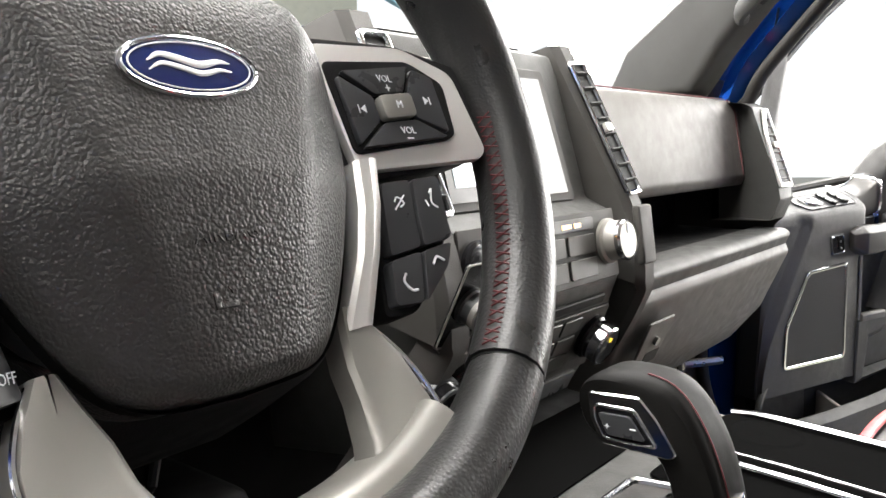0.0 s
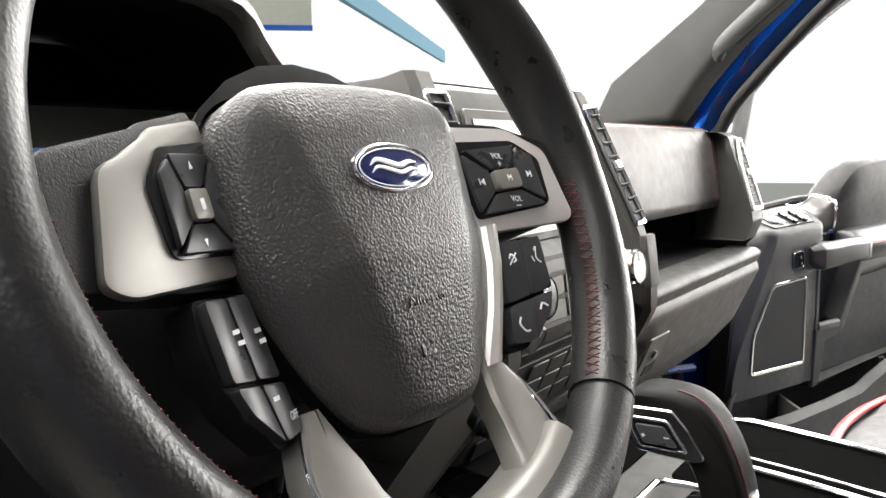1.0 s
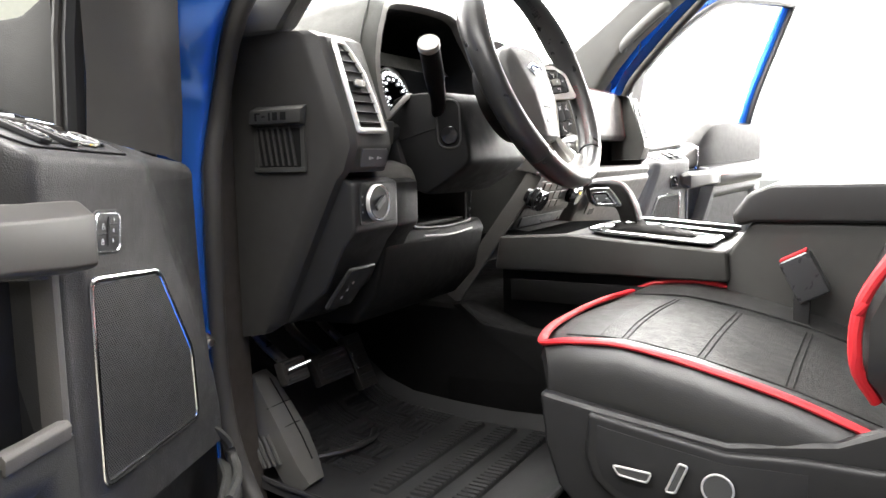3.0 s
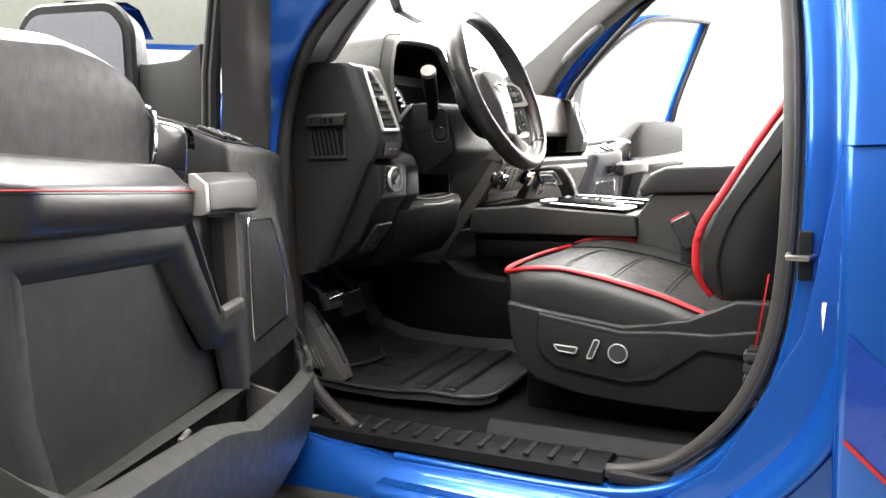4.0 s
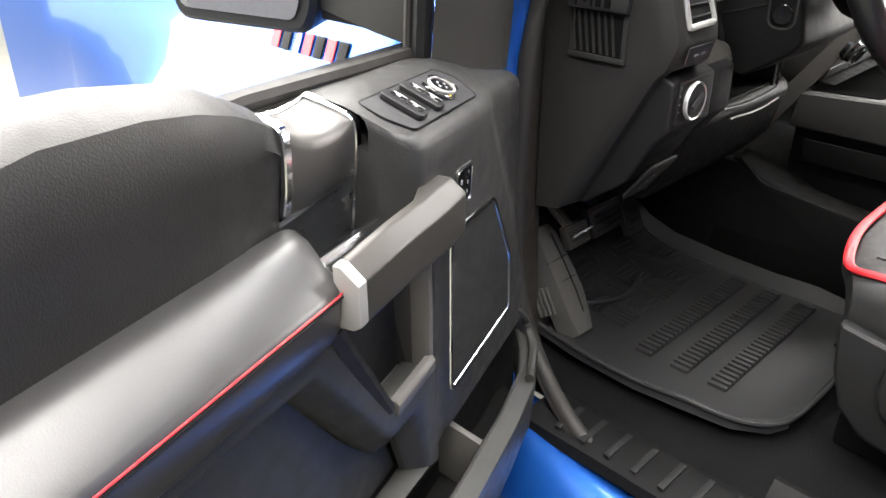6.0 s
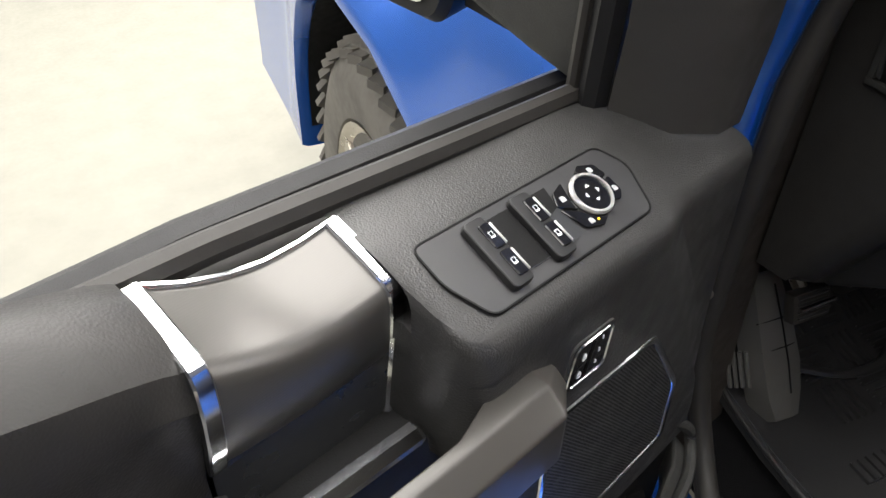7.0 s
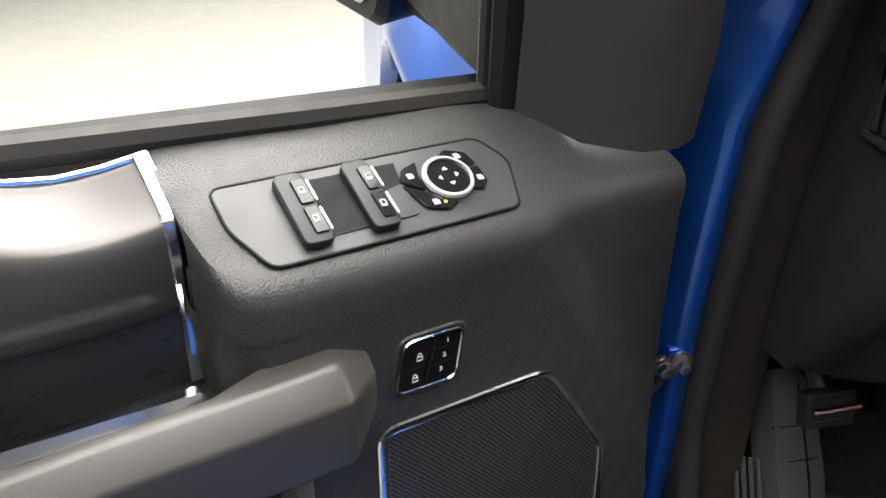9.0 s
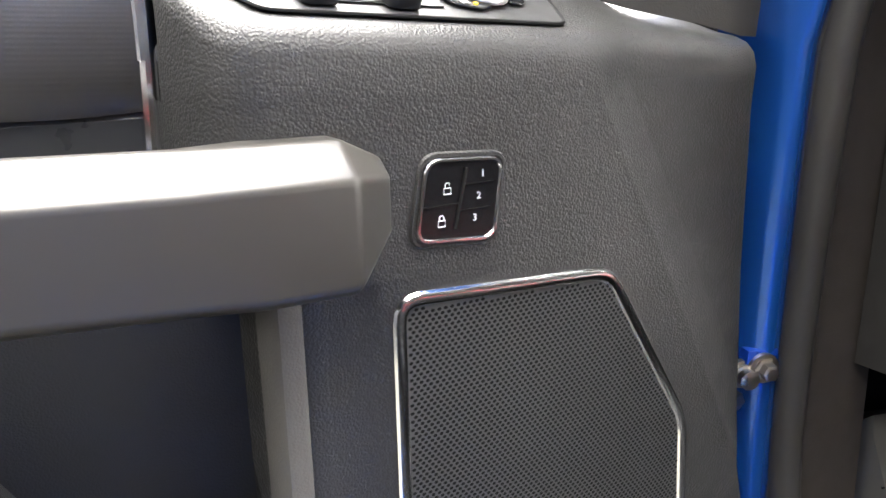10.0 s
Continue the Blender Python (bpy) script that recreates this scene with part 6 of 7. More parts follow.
rim_pts = smooth_path([(-0.66, 0.30, 0.705), (-0.70, 0.20, 0.650), (-0.713, 0.10, 0.641), (-0.713, 0.0, 0.638), (-0.706, -0.08, 0.642), (-0.69, -0.14, 0.635), (-0.655, -0.182, 0.630), (-0.60, -0.200, 0.634), (-0.45, -0.202, 0.634), (-0.30, -0.195, 0.636)], 5)
part("rim_bead", tube(rim_pts, 0.004, 8), MATRUB, liner)
for k in range(3):
    y = 0.045 - k * 0.062
    band_ = part("tread_band", box(-0.62, -0.30, y - 0.018, y + 0.012, 0.614, 0.622, 0.003), MATRUB, liner)
    part("tread_stud", join(*[box(-0.612 + i * 0.0124, -0.605 + i * 0.0124, y - 0.018, y + 0.010, 0.621, 0.626, 0) for i in range(25)]), MATRUB, band_, smooth=False)
part("heel_ridge", tube(smooth_path([(-0.60, 0.20, 0.632), (-0.54, 0.155, 0.634), (-0.48, 0.150, 0.634), (-0.44, 0.17, 0.633)], 5), 0.007, 8, squash=0.7), MATRUB, liner)
mat_z = lambda y: 0.618 + 0.007 * max(0, min(1, (y - 0.10) / 0.10)) + (0.020 / 0.06) * max(0, min(0.06, y - 0.20)) + (0.075 / 0.08) * max(0, y - 0.26)
for k in range(5):
    for r_ in range(3):
        x, y = -0.585 + k * 0.062, 0.105 + r_ * 0.062
        for q in range(5):
            if (k + r_) % 2:
                b = loft([[(x + 0.004, y + q * 0.011 + e, mat_z(y + q * 0.011 + e) + h), (x + 0.052, y + q * 0.011 + e, mat_z(y + q * 0.011 + e) + h)] for e, h in ((-0.003, -0.001), (-0.002, 0.0042), (0.002, 0.0042), (0.003, -0.001))])
            else:
                b = loft([[(x + 0.006 + q * 0.011 + e, yy, mat_z(yy) + h) for yy in (y - 0.004, y + 0.02, y + 0.048)] for e, h in ((-0.003, -0.001), (-0.002, 0.0042), (0.002, 0.0042), (0.003, -0.001))])
            part("tread_rib", b, MATRUB, liner, smooth=False)

# moulded rest for the left foot beside the liner
rest = thing("footrest", (-0.65, 0.19, 0.62), "moulded grey plastic footrest beside the floor liner", "footrest")
fr = []
for y, z, w in ((0.135, 0.625, 0.020), (0.150, 0.652, 0.028), (0.168, 0.685, 0.031), (0.195, 0.725, 0.029), (0.225, 0.765, 0.024), (0.236, 0.778, 0.016)):
    fr.append([(-0.648 + a * w, y - h * 0.72, z + h * 0.68) for a, h in ((-1.05, -0.030), (-1.0, -0.004), (-0.85, 0.006), (0.2, 0.009), (0.3, 0.009), (0.85, 0.006), (1.0, -0.004), (1.05, -0.030))])
part("rest_body", loft(fr, caps=True), FOOTM, rest)
part("rest_groove", tube([(-0.642, y - 0.0068, z + 0.0063) for y, z in ((0.150, 0.652), (0.168, 0.685), (0.195, 0.725), (0.225, 0.765))], 0.0012, 6), DARK, rest)
for y, z in ((0.180, 0.703), (0.200, 0.732)):
    part("rest_groove", tube([(-0.674, y - 0.003, z + 0.0035), (-0.640, y - 0.0064, z + 0.0062), (-0.622, y - 0.003, z + 0.0035)], 0.0010, 6), DARK, rest)
for q in range(4):
    part("side_flute", tube([(-0.684 - q * 0.007, 0.168 + q * 0.003, 0.66), (-0.684 - q * 0.007, 0.19 + q * 0.003, 0.70)], 0.0028, 6), FOOTM, rest)


def pedal(name, at, sx, sy, lean, label):
    p = thing(name, at, label, "pedal", "pedals")
    m = pose(*at, -lean, 0, 0)
    pad_ = part("pedal_pad", box(-sx, sx, -0.008, 0.008, -sy, sy, 0.004, 2, m), RUBBER, p)
    for k in range(4):
        z = -sy * 0.7 + k * sy * 0.45
        part("pad_rib", box(-sx * 0.8, sx * 0.8, -0.0105, -0.0075, z, z + sy * 0.2, 0.001, 1, m), MATRUB, pad_)
    part("pedal_arm", tube(smooth_path([m @ Vector((0, 0.006, sy * 0.5)), m @ Vector((0, 0.05, sy + 0.06)), m @ Vector((0, 0.05, sy + 0.16))], 4), 0.008, 8), STEEL, p)


pedal("parking_brake_pedal", (-0.652, 0.165, 0.792), 0.026, 0.018, 20, "black parking brake pedal with a bright edge")
pedal("brake_pedal", (-0.50, 0.215, 0.755), 0.045, 0.026, 25, "wide black rubber brake pedal")
pedal("accelerator_pedal", (-0.395, 0.235, 0.735), 0.024, 0.050, 25, "narrow black rubber accelerator pedal")
part("pedal_edge", tube([(-0.676, 0.152, 0.800), (-0.628, 0.152, 0.802)], 0.0025, 6), CHROME, bpy.data.objects["parking_brake_pedal"])

# rear-view mirror on the windscreen
rvm = thing("rear_view_mirror", (0.0, 0.30, 1.50), "black framed rear-view mirror on the windscreen", "mirror")
mr = pose(0.0, 0.30, 1.49, 78, 0, 12)
part("housing", prism([tuple(mr @ Vector((x, y, 0))) for x, y in round_poly([(-0.12, -0.03), (0.12, -0.03), (0.125, 0.03), (-0.125, 0.03)], 0.02, 5)], mr.to_3x3() @ Vector((0, 0, -0.025)), 0.006), BLACK, rvm)
part("mirror_glass", plate(round_poly([(-0.112, -0.024), (0.112, -0.024), (0.117, 0.024), (-0.117, 0.024)], 0.016, 5), mr @ Matrix.Translation((0, 0, 0.0008)), 0.001, 0), MIRRORM, rvm)
part("mount", tube([(0.0, 0.325, 1.50), (0.0, 0.36, 1.53)], 0.012, 10), BLACK, rvm)

# ---- front doors ----
CARB = surface("ribbed_grey_trim", (0.080, 0.076, 0.071), 0.33, metal=0.4, grain=60, vary=0.01, rvary=0.005)
_n, _l = links(CARB)
_w = _n.new("ShaderNodeTexWave")
_w.wave_type, _w.bands_direction = "BANDS", "Y"
_w.inputs["Scale"].default_value = 260.0
_t = _n.new("ShaderNodeTexCoord")
_m = _n.new("ShaderNodeMapping")
_m.inputs["Rotation"].default_value = (radians(45), 0, 0)
_l.new(_t.outputs["Object"], _m.inputs["Vector"])
_l.new(_m.outputs["Vector"], _w.inputs["Vector"])
_b = _n.new("ShaderNodeBump")
_b.inputs["Strength"].default_value, _b.inputs["Distance"].default_value = 0.10, 0.0002
_l.new(_w.outputs["Fac"], _b.inputs["Height"])
_l.new(_b.outputs["Normal"], _n["Principled BSDF"].inputs["Normal"])
DOORSOFT = surface("dark_soft_door_skin", (0.029, 0.0285, 0.028), 0.44, grain=850, bump=0.5, cells=True, depth=0.0006, spec=0.38)
ROCKER = surface("satin_black_rocker_plastic", (0.012, 0.012, 0.0125), 0.42, grain=1400, bump=0.1, spec=0.35)
SWITCHSKIN = surface("fine_satin_switch_plastic", (0.030, 0.030, 0.031), 0.42, grain=1400, bump=0.15)
TRIMSKIN = surface("padded_dark_vinyl", (0.019, 0.018, 0.017), 0.46, grain=700, bump=0.34, cells=True, spec=0.25)
ARMSKIN = surface("polished_black_leather", (0.026, 0.025, 0.025), 0.33, grain=900, bump=0.10, cells=True, rvary=0.03, spec=0.6)
HANDLE = surface("satin_bronze_grey_handle", (0.046, 0.043, 0.039), 0.36, metal=0.2, vary=0.02, rvary=0.02)


def flat(pts, n0, n1, bevel=0.002, seg=2):
    """A slab in the door's plane: outline of (u, z) from n0 to n1."""
    return prism([(u, n0, z) for u, z in pts], (0, n1 - n0, 0), bevel, seg)


def front_door(name, m, label, flip):
    FLIP[0] = flip
    d = thing(name, None, label, "truck door", "front doors", local=m)
    P = lambda nm, bm, mat, parent=None, lab="", **k: part(nm, bm, mat, parent or d, lab, **k)

    # painted shell with a curved outer skin
    outer = [(-0.060, 0.50), (-0.098, 0.505), (-0.118, 0.60), (-0.125, 0.75), (-0.130, 0.90), (-0.124, 1.02), (-0.108, 1.095), (-0.090, 1.110), (-0.060, 1.07)]
    rows = [[(u, n * (1 - 0.12 * abs(u - 0.42) ** 2), z) for n, z in outer] for u in (-0.015, 0.0, 0.2, 0.45, 0.7, 0.84, 0.85)]
    P("shell", loft(rows, closed=True, caps=True), BLUE, None, "blue painted door shell")
    # window surround
    ring = [(-0.005, 1.10), (-0.010, 1.265), (0.050, 1.335), (0.19, 1.470), (0.38, 1.590), (0.55, 1.645), (0.92, 1.672), (0.945, 1.655), (0.905, 1.56), (0.80, 1.30), (0.795, 1.10)]
    path = smooth_path([(u, -0.085 + (z - 1.1) * 0.18, z) for u, z in ring], 4)
    P("window_surround", tube(path, 0.016, 10, up=(0, 1, 0)), BLUE, None, "blue painted window surround")
    P("surround_trim", tube([p + Vector((0.012, 0.014, -0.012)) for p in path], 0.013, 8, up=(0, 1, 0)), BLACK)
    P("window_seal", tube([(u, n, z) for u, n, z in ((0.120, -0.086, 1.126), (0.25, -0.088, 1.136), (0.40, -0.092, 1.148), (0.50, -0.096, 1.150), (0.65, -0.098, 1.150), (0.80, -0.098, 1.15))], 0.007, 8, squash=1.3), RUBBER)
    P("outer_sill", tube([(u, n, z) for u, n, z in ((0.100, -0.108, 1.118), (0.40, -0.116, 1.137), (0.80, -0.118, 1.14))], 0.011, 8, squash=1.2), BLACK)
    P("window_channel", tube([(0.124, -0.076, 1.119), (0.129, -0.068, 1.22), (0.137, -0.048, 1.33), (0.152, -0.028, 1.44)], 0.0105, 8, squash=1.3), BLACK)
    P("channel_seal", tube([(0.133, -0.088, 1.120), (0.138, -0.080, 1.22), (0.146, -0.060, 1.33), (0.162, -0.040, 1.45)], 0.005, 8), RUBBER)
    # corner trim ahead of the window, rounded at its foot
    c_in = [(0.128, -0.062, 1.124), (0.105, -0.026, 1.112), (0.070, -0.010, 1.104), (0.035, -0.012, 1.0975), (0.012, -0.020, 1.0965)]
    rows = []
    for t, z in ((0, 0.0), (0.15, 0.02), (0.4, 0.06), (1, 0.16), (1.6, 0.26), (2.2, 0.36)):
        k = max(0.0, t)
        rows.append([(u + (0.0 if i < 1 else 0.0) + (0.020 * k if z > 0.15 else 0.006 * k), n - 0.018 * min(1, k) * (1 if 0 < i < 4 else 0) + z * 0.10, zz + z) for i, (u, n, zz) in enumerate(c_in)])
    P("corner_trim", loft(rows), PANEL, None, "charcoal plastic mirror corner trim")
    # mirror on its foot
    mir = P("wing_mirror", loft([[(0.150 - 0.001, n, z) for n, z in round_poly([(-0.205, 1.145), (-0.372, 1.150), (-0.378, 1.29), (-0.350, 1.330), (-0.215, 1.333), (-0.190, 1.30), (-0.192, 1.17)], 0.02, 4)],
                                  [(0.142, n, z) for n, z in round_poly([(-0.200, 1.140), (-0.377, 1.145), (-0.383, 1.29), (-0.352, 1.335), (-0.213, 1.338), (-0.185, 1.30), (-0.187, 1.165)], 0.02, 4)],
                                  [(0.10, n, z) for n, z in round_poly([(-0.200, 1.145), (-0.370, 1.150), (-0.375, 1.28), (-0.345, 1.325), (-0.218, 1.328), (-0.190, 1.30), (-0.190, 1.17)], 0.02, 4)],
                                  [(0.05, n, z) for n, z in round_poly([(-0.22, 1.17), (-0.34, 1.175), (-0.345, 1.26), (-0.325, 1.29), (-0.235, 1.295), (-0.21, 1.27), (-0.21, 1.19)], 0.02, 4)]], closed=True, caps=True), BLACK, None, "black wing mirror housing")
    P("mirror_cap", loft([[(u, n, z) for n, z in ((-0.20, 1.335 - k), (-0.30, 1.342 - k), (-0.37, 1.30 - k), (-0.386, 1.22), (-0.378, 1.155))] for u, k in ((0.132, 0.0), (0.09, 0.004), (0.045, 0.045))]), BLUE, mir, "blue mirror cap")
    P("mirror_glass", prism([(0.1505, n, z) for n, z in round_poly([(-0.212, 1.155), (-0.365, 1.160), (-0.370, 1.285), (-0.345, 1.318), (-0.222, 1.320), (-0.202, 1.295), (-0.203, 1.175)], 0.016, 4)], (0.0012, 0, 0), 0), MIRRORM, mir)
    P("mirror_arm", loft([[(0.13, n, z) for n, z in ((-0.19, 1.155), (-0.19, 1.24), (-0.12, 1.235), (-0.10, 1.145))], [(0.07, n, z) for n, z in ((-0.19, 1.165), (-0.19, 1.24), (-0.12, 1.235), (-0.10, 1.145))]], closed=True, caps=True), BLACK, mir)
    P("mirror_foot", prism([(0.135, -0.085, 1.135), (0.135, -0.125, 1.145), (0.135, -0.190, 1.165), (0.135, -0.190, 1.238), (0.135, -0.12, 1.245), (0.135, -0.085, 1.27)], (-0.07, 0, 0), 0.006), CHAR, mir)

    # trim board
    P("trim_board", flat([(0.030, 0.60), (0.835, 0.575), (0.845, 1.0), (0.84, 1.032), (0.324, 1.026), (0.318, 1.085), (0.046, 1.085)], -0.045, -0.012, 0.006), BLACK)
    # front block that carries speaker and lock keys, with its facet towards the hinge
    rows = []
    for z, ul, c1, c2, ur in ((1.0800, 0.323, 0.1655, 0.1395, 0.047), (1.06, 0.323, 0.1545, 0.128, 0.046), (1.0335, 0.322, 0.1405, 0.113, 0.0445), (1.010, 0.321, 0.1275, 0.0995, 0.0435), (1.0085, 0.307, 0.1265, 0.0985, 0.0434), (0.97, 0.307, 0.1055, 0.0768, 0.0415), (0.935, 0.307, 0.0865, 0.0568, 0.038), (0.90, 0.306, 0.0675, 0.0420, 0.0345), (0.86, 0.305, 0.0470, 0.0360, 0.031), (0.82, 0.304, 0.0360, 0.0310, 0.027), (0.775, 0.303, 0.0320, 0.0280, 0.024)):
        low = 1.0 if z < 1.0095 else 0.0
        rows.append([(ul + 0.020, -0.058, z), (ul + 0.0165, -0.020, z), (ul + 0.0125, 0.000, z), (ul + 0.0085, 0.0105, z), (ul + 0.0045, 0.0158, z), (ul - 0.0015, 0.0186, z), (ul - 0.009, 0.0195, z), (ul - 0.03, 0.0195 - 0.003 * low, z), (ul - 0.034, 0.0195, z), ((ul + c1) / 2, 0.0195, z),
                     (c1 + 0.0014, 0.0195, z), (c1 - 0.0014, 0.0191, z), (c2 + 0.0014, 0.0122, z), (c2 - 0.0014, 0.0116, z), (ur + 0.004, 0.0095, z), (ur + 0.001, 0.0082, z), (ur, 0.004, z), (ur, -0.03, z)])
    blk = P("speaker_block", loft(rows), DOORSOFT, None, "dark grained front door panel", sharp=50)
    # sloping ledge with the window switches
    def between(u, table):
        """Straight-line values of a table of (u, value) in rising u."""
        for (u0, a0), (u1, a1) in zip(table, table[1:]):
            if u <= u1:
                return a0 + (a1 - a0) * max(0.0, (u - u0) / (u1 - u0))
        return table[-1][1]
    t_in = ((0.046, 1.0935), (0.10, 1.0985), (0.164, 1.1035), (0.25, 1.1075), (0.318, 1.1110), (0.3395, 1.1115))
    t_out = ((0.046, 1.106), (0.10, 1.116), (0.164, 1.1245), (0.25, 1.129), (0.318, 1.134), (0.3395, 1.1345))
    t_face = ((0.046, 0.0080), (0.050, 0.0095), (0.138, 0.0116), (0.141, 0.0122), (0.164, 0.0191), (0.167, 0.0195), (0.314, 0.0195), (0.3215, 0.0186), (0.3275, 0.0158), (0.3315, 0.0105), (0.3355, 0.0000), (0.3395, -0.0200))
    led = []
    for u in (0.0455, 0.050, 0.075, 0.10, 0.125, 0.138, 0.145, 0.155, 0.164, 0.170, 0.20, 0.25, 0.29, 0.314, 0.3215, 0.3275, 0.3315, 0.3355, 0.3395):
        zi, zo, f = between(u, t_in), between(u, t_out), between(u, t_face)
        top_z = lambda n: zi + (zo - zi) * max(0.0, min(1.0, (0.004 - n) / 0.046))
        hb = top_z(f - 0.0155)
        led.append([(u, -0.088, zo + 0.004), (u, -0.060, zo + 0.004), (u, -0.042, zo), (u, min(-0.018, f - 0.022), top_z(min(-0.018, f - 0.022))), (u, f - 0.0155, hb + 0.001), (u, f - 0.0075, hb - 0.002), (u, f - 0.0025, hb - 0.007), (u, f - 0.0002, hb - 0.014), (u, f - 0.0010, zi - 0.034)])
    P("switch_ledge", loft(led), DOORSOFT, None, "grained ledge with window switches", sharp=50)
    P("ledge_end", prism([(0.3385, -0.075, 1.124), (0.3385, -0.020, 1.098), (0.3385, -0.020, 1.0), (0.3385, -0.075, 1.0)], (-0.030, 0, 0), 0.003), DOORSOFT)
    ml = axes((0.243, -0.0165, 1.1185), (-1, 0, -0.05), (0, -1, 0.43))
    if ml.to_3x3() @ Vector((0, 0, 1)) @ Vector((0, 0, 1)) < 0:
        ml = axes((0.243, -0.0165, 1.1185), (1, 0, 0.05), (0, -1, 0.43))
    a = 1 if (ml.to_3x3() @ Vector((1, 0, 0))).x < 0 else -1
    bezel = round_poly([(a * x, y) for x, y in ((-0.079, 0.0255), (0.070, 0.0255), (0.081, 0.006), (0.070, -0.0255), (-0.066, -0.0255), (-0.078, 0.0))][::a], 0.006)
    bz = P("switch_bezel", plate(bezel, ml @ Matrix.Translation((0, 0, -0.0006)), 0.0011, 0.0004), SWITCHSKIN, None, "satin black window switch panel")
    ring2d_local(bezel, ml @ Matrix.Translation((0, 0, 0.0002)), 0.0009, DARK, bz, "bezel_gap")
    mt = ml @ Matrix.Translation((0, 0, 0.0010))
    P("switch_well", plate(round_poly([(a * x, y) for x, y in ((-0.046, 0.019), (0.014, 0.019), (0.014, -0.016), (-0.046, -0.016))][::a], 0.003), mt, 0.0004, 0), BUTTON, bz)
    # thin dark plates that paint the shade of the scoops between the rockers
    P("switch_shade", plate([(a * q, y) for q, y in ((-0.0355, 0.0185), (-0.0155, 0.0185), (-0.0145, -0.0155), (-0.0345, -0.0155))][::a], mt @ Matrix.Translation((0, 0, 0.0005)), 0.0002, 0), SHELL, bz)
    P("switch_shade", plate([(a * q, y) for q, y in ((0.0022, 0.0185), (0.0150, 0.0185), (0.0130, 0.0050), (0.0022, 0.0020))][::a], mt @ Matrix.Translation((0, 0, 0.0005)), 0.0002, 0), DARK, bz)
    for x in (-0.044, -0.009):
        rk = P("rocker_pair", plate(round_poly([(a * q, y) for q, y in ((x - 0.0065, 0.0215), (x + 0.0085, 0.0215), (x + 0.0095, -0.0215), (x - 0.0055, -0.0215))][::a], 0.004, 4), mt, 0.0052, 0.0022, 3), ROCKER, bz)
        for y0, y1 in ((0.0008, 0.0165), (-0.0170, -0.0008)):
            P("rocker", plate(round_poly([(a * q, y) for q, y in ((x + 0.0004, y1), (x + 0.0076, y1), (x + 0.0080, y0), (x + 0.0008, y0))][::a], 0.0012, 2), mt @ Matrix.Translation((0, 0, 0.0044)), 0.0018, 0.0006), GLOSS, rk)
            P("rocker_edge", plate([(a * q, y) for q, y in ((x + 0.0080, y1 - 0.0012), (x + 0.0094, y1 - 0.0012), (x + 0.0098, y0 + 0.0008), (x + 0.0084, y0 + 0.0008))][::a], mt @ Matrix.Translation((0, 0, 0.0030)), 0.0030, 0.0004), VENTRIM, rk)
            yc = (y0 + y1) / 2
            P("window_icon", join(*[plate([(a * q, y) for q, y in ((x + q0, yc + r0_), (x + q1, yc + r0_), (x + q1, yc + r1_), (x + q0, yc + r1_))][::a], mt @ Matrix.Translation((0, 0, 0.0063)), 0.0002, 0) for q0, q1, r0_, r1_ in ((0.0026, 0.0029, 0.0018, -0.0018), (0.0026, 0.0054, 0.0021, 0.0018), (0.0051, 0.0054, 0.0018, -0.0018), (0.0029, 0.0051, -0.0006, -0.0018))]), WHITEINK, rk, smooth=False)
    md = mt @ Matrix.Translation((a * 0.0385, 0.001, 0))
    pad_ = P("mirror_pad", turned([(0.0125, 0), (0.0125, 0.0025), (0.0100, 0.0022), (0.0, 0.0030)], md, 28), GLOSS, bz)
    P("pad_ring", turned([(0.0120, 0.001), (0.0140, 0.001), (0.0143, 0.0022), (0.0136, 0.0036), (0.0120, 0.0036)], md, 32, ring=True), VENTRIM, pad_, "chrome ring")
    for q in range(4):
        mq = md @ Matrix.Rotation(q * math.pi / 2, 4, "Z")
        P("arrow", prism([tuple(mq @ Vector(v)) for v in ((0.0062, 0.0, 0.0030), (0.0042, 0.0016, 0.0030), (0.0042, -0.0016, 0.0030))], mq.to_3x3() @ Vector((0, 0, 0.0002)), 0), WHITEINK, pad_)
    keys = ([(-0.0265, 0.0035), (-0.0225, 0.0115), (-0.0120, 0.0150), (-0.0150, 0.0035), (-0.0150, -0.0040)], [(-0.0265, 0.0015), (-0.0145, -0.0060), (-0.0085, -0.0125), (-0.0010, -0.0155), (-0.0080, -0.0190), (-0.0200, -0.0150)], [(0.0015, 0.0155), (0.0075, 0.0190), (0.0185, 0.0150), (0.0210, 0.0060), (0.0150, 0.0045), (0.0105, 0.0110)], [(0.0152, 0.0030), (0.0212, 0.0045), (0.0215, -0.0070), (0.0165, -0.0115), (0.0115, -0.0100)])
    for k_, (ix, iy) in zip(keys, ((-0.0195, 0.0060), (-0.0140, -0.0130), (0.0125, 0.0128), (0.0180, -0.0040))):
        P("mirror_key", plate(round_poly([(a * x, y) for x, y in k_][:: -a], 0.0012, 2), md, 0.0014, 0.0004), GLOSS, bz)
        P("key_icon", plate([(a * (ix - 0.0018), iy - 0.0018), (a * (ix + 0.0018), iy - 0.0018), (a * (ix + 0.0018), iy + 0.0006), (a * (ix + 0.0006), iy + 0.0018), (a * (ix - 0.0018), iy + 0.0018)][:: -a], md @ Matrix.Translation((0, 0, 0.0015)), 0.0002, 0), GREYINK, bz)
    P("lit_dot", plate([(a * q, y) for q, y in ((-0.0100, -0.0150), (-0.0084, -0.0150), (-0.0084, -0.0136), (-0.0100, -0.0136))][::a], md @ Matrix.Translation((0, 0, 0.0016)), 0.0003, 0), AMBER, bz)

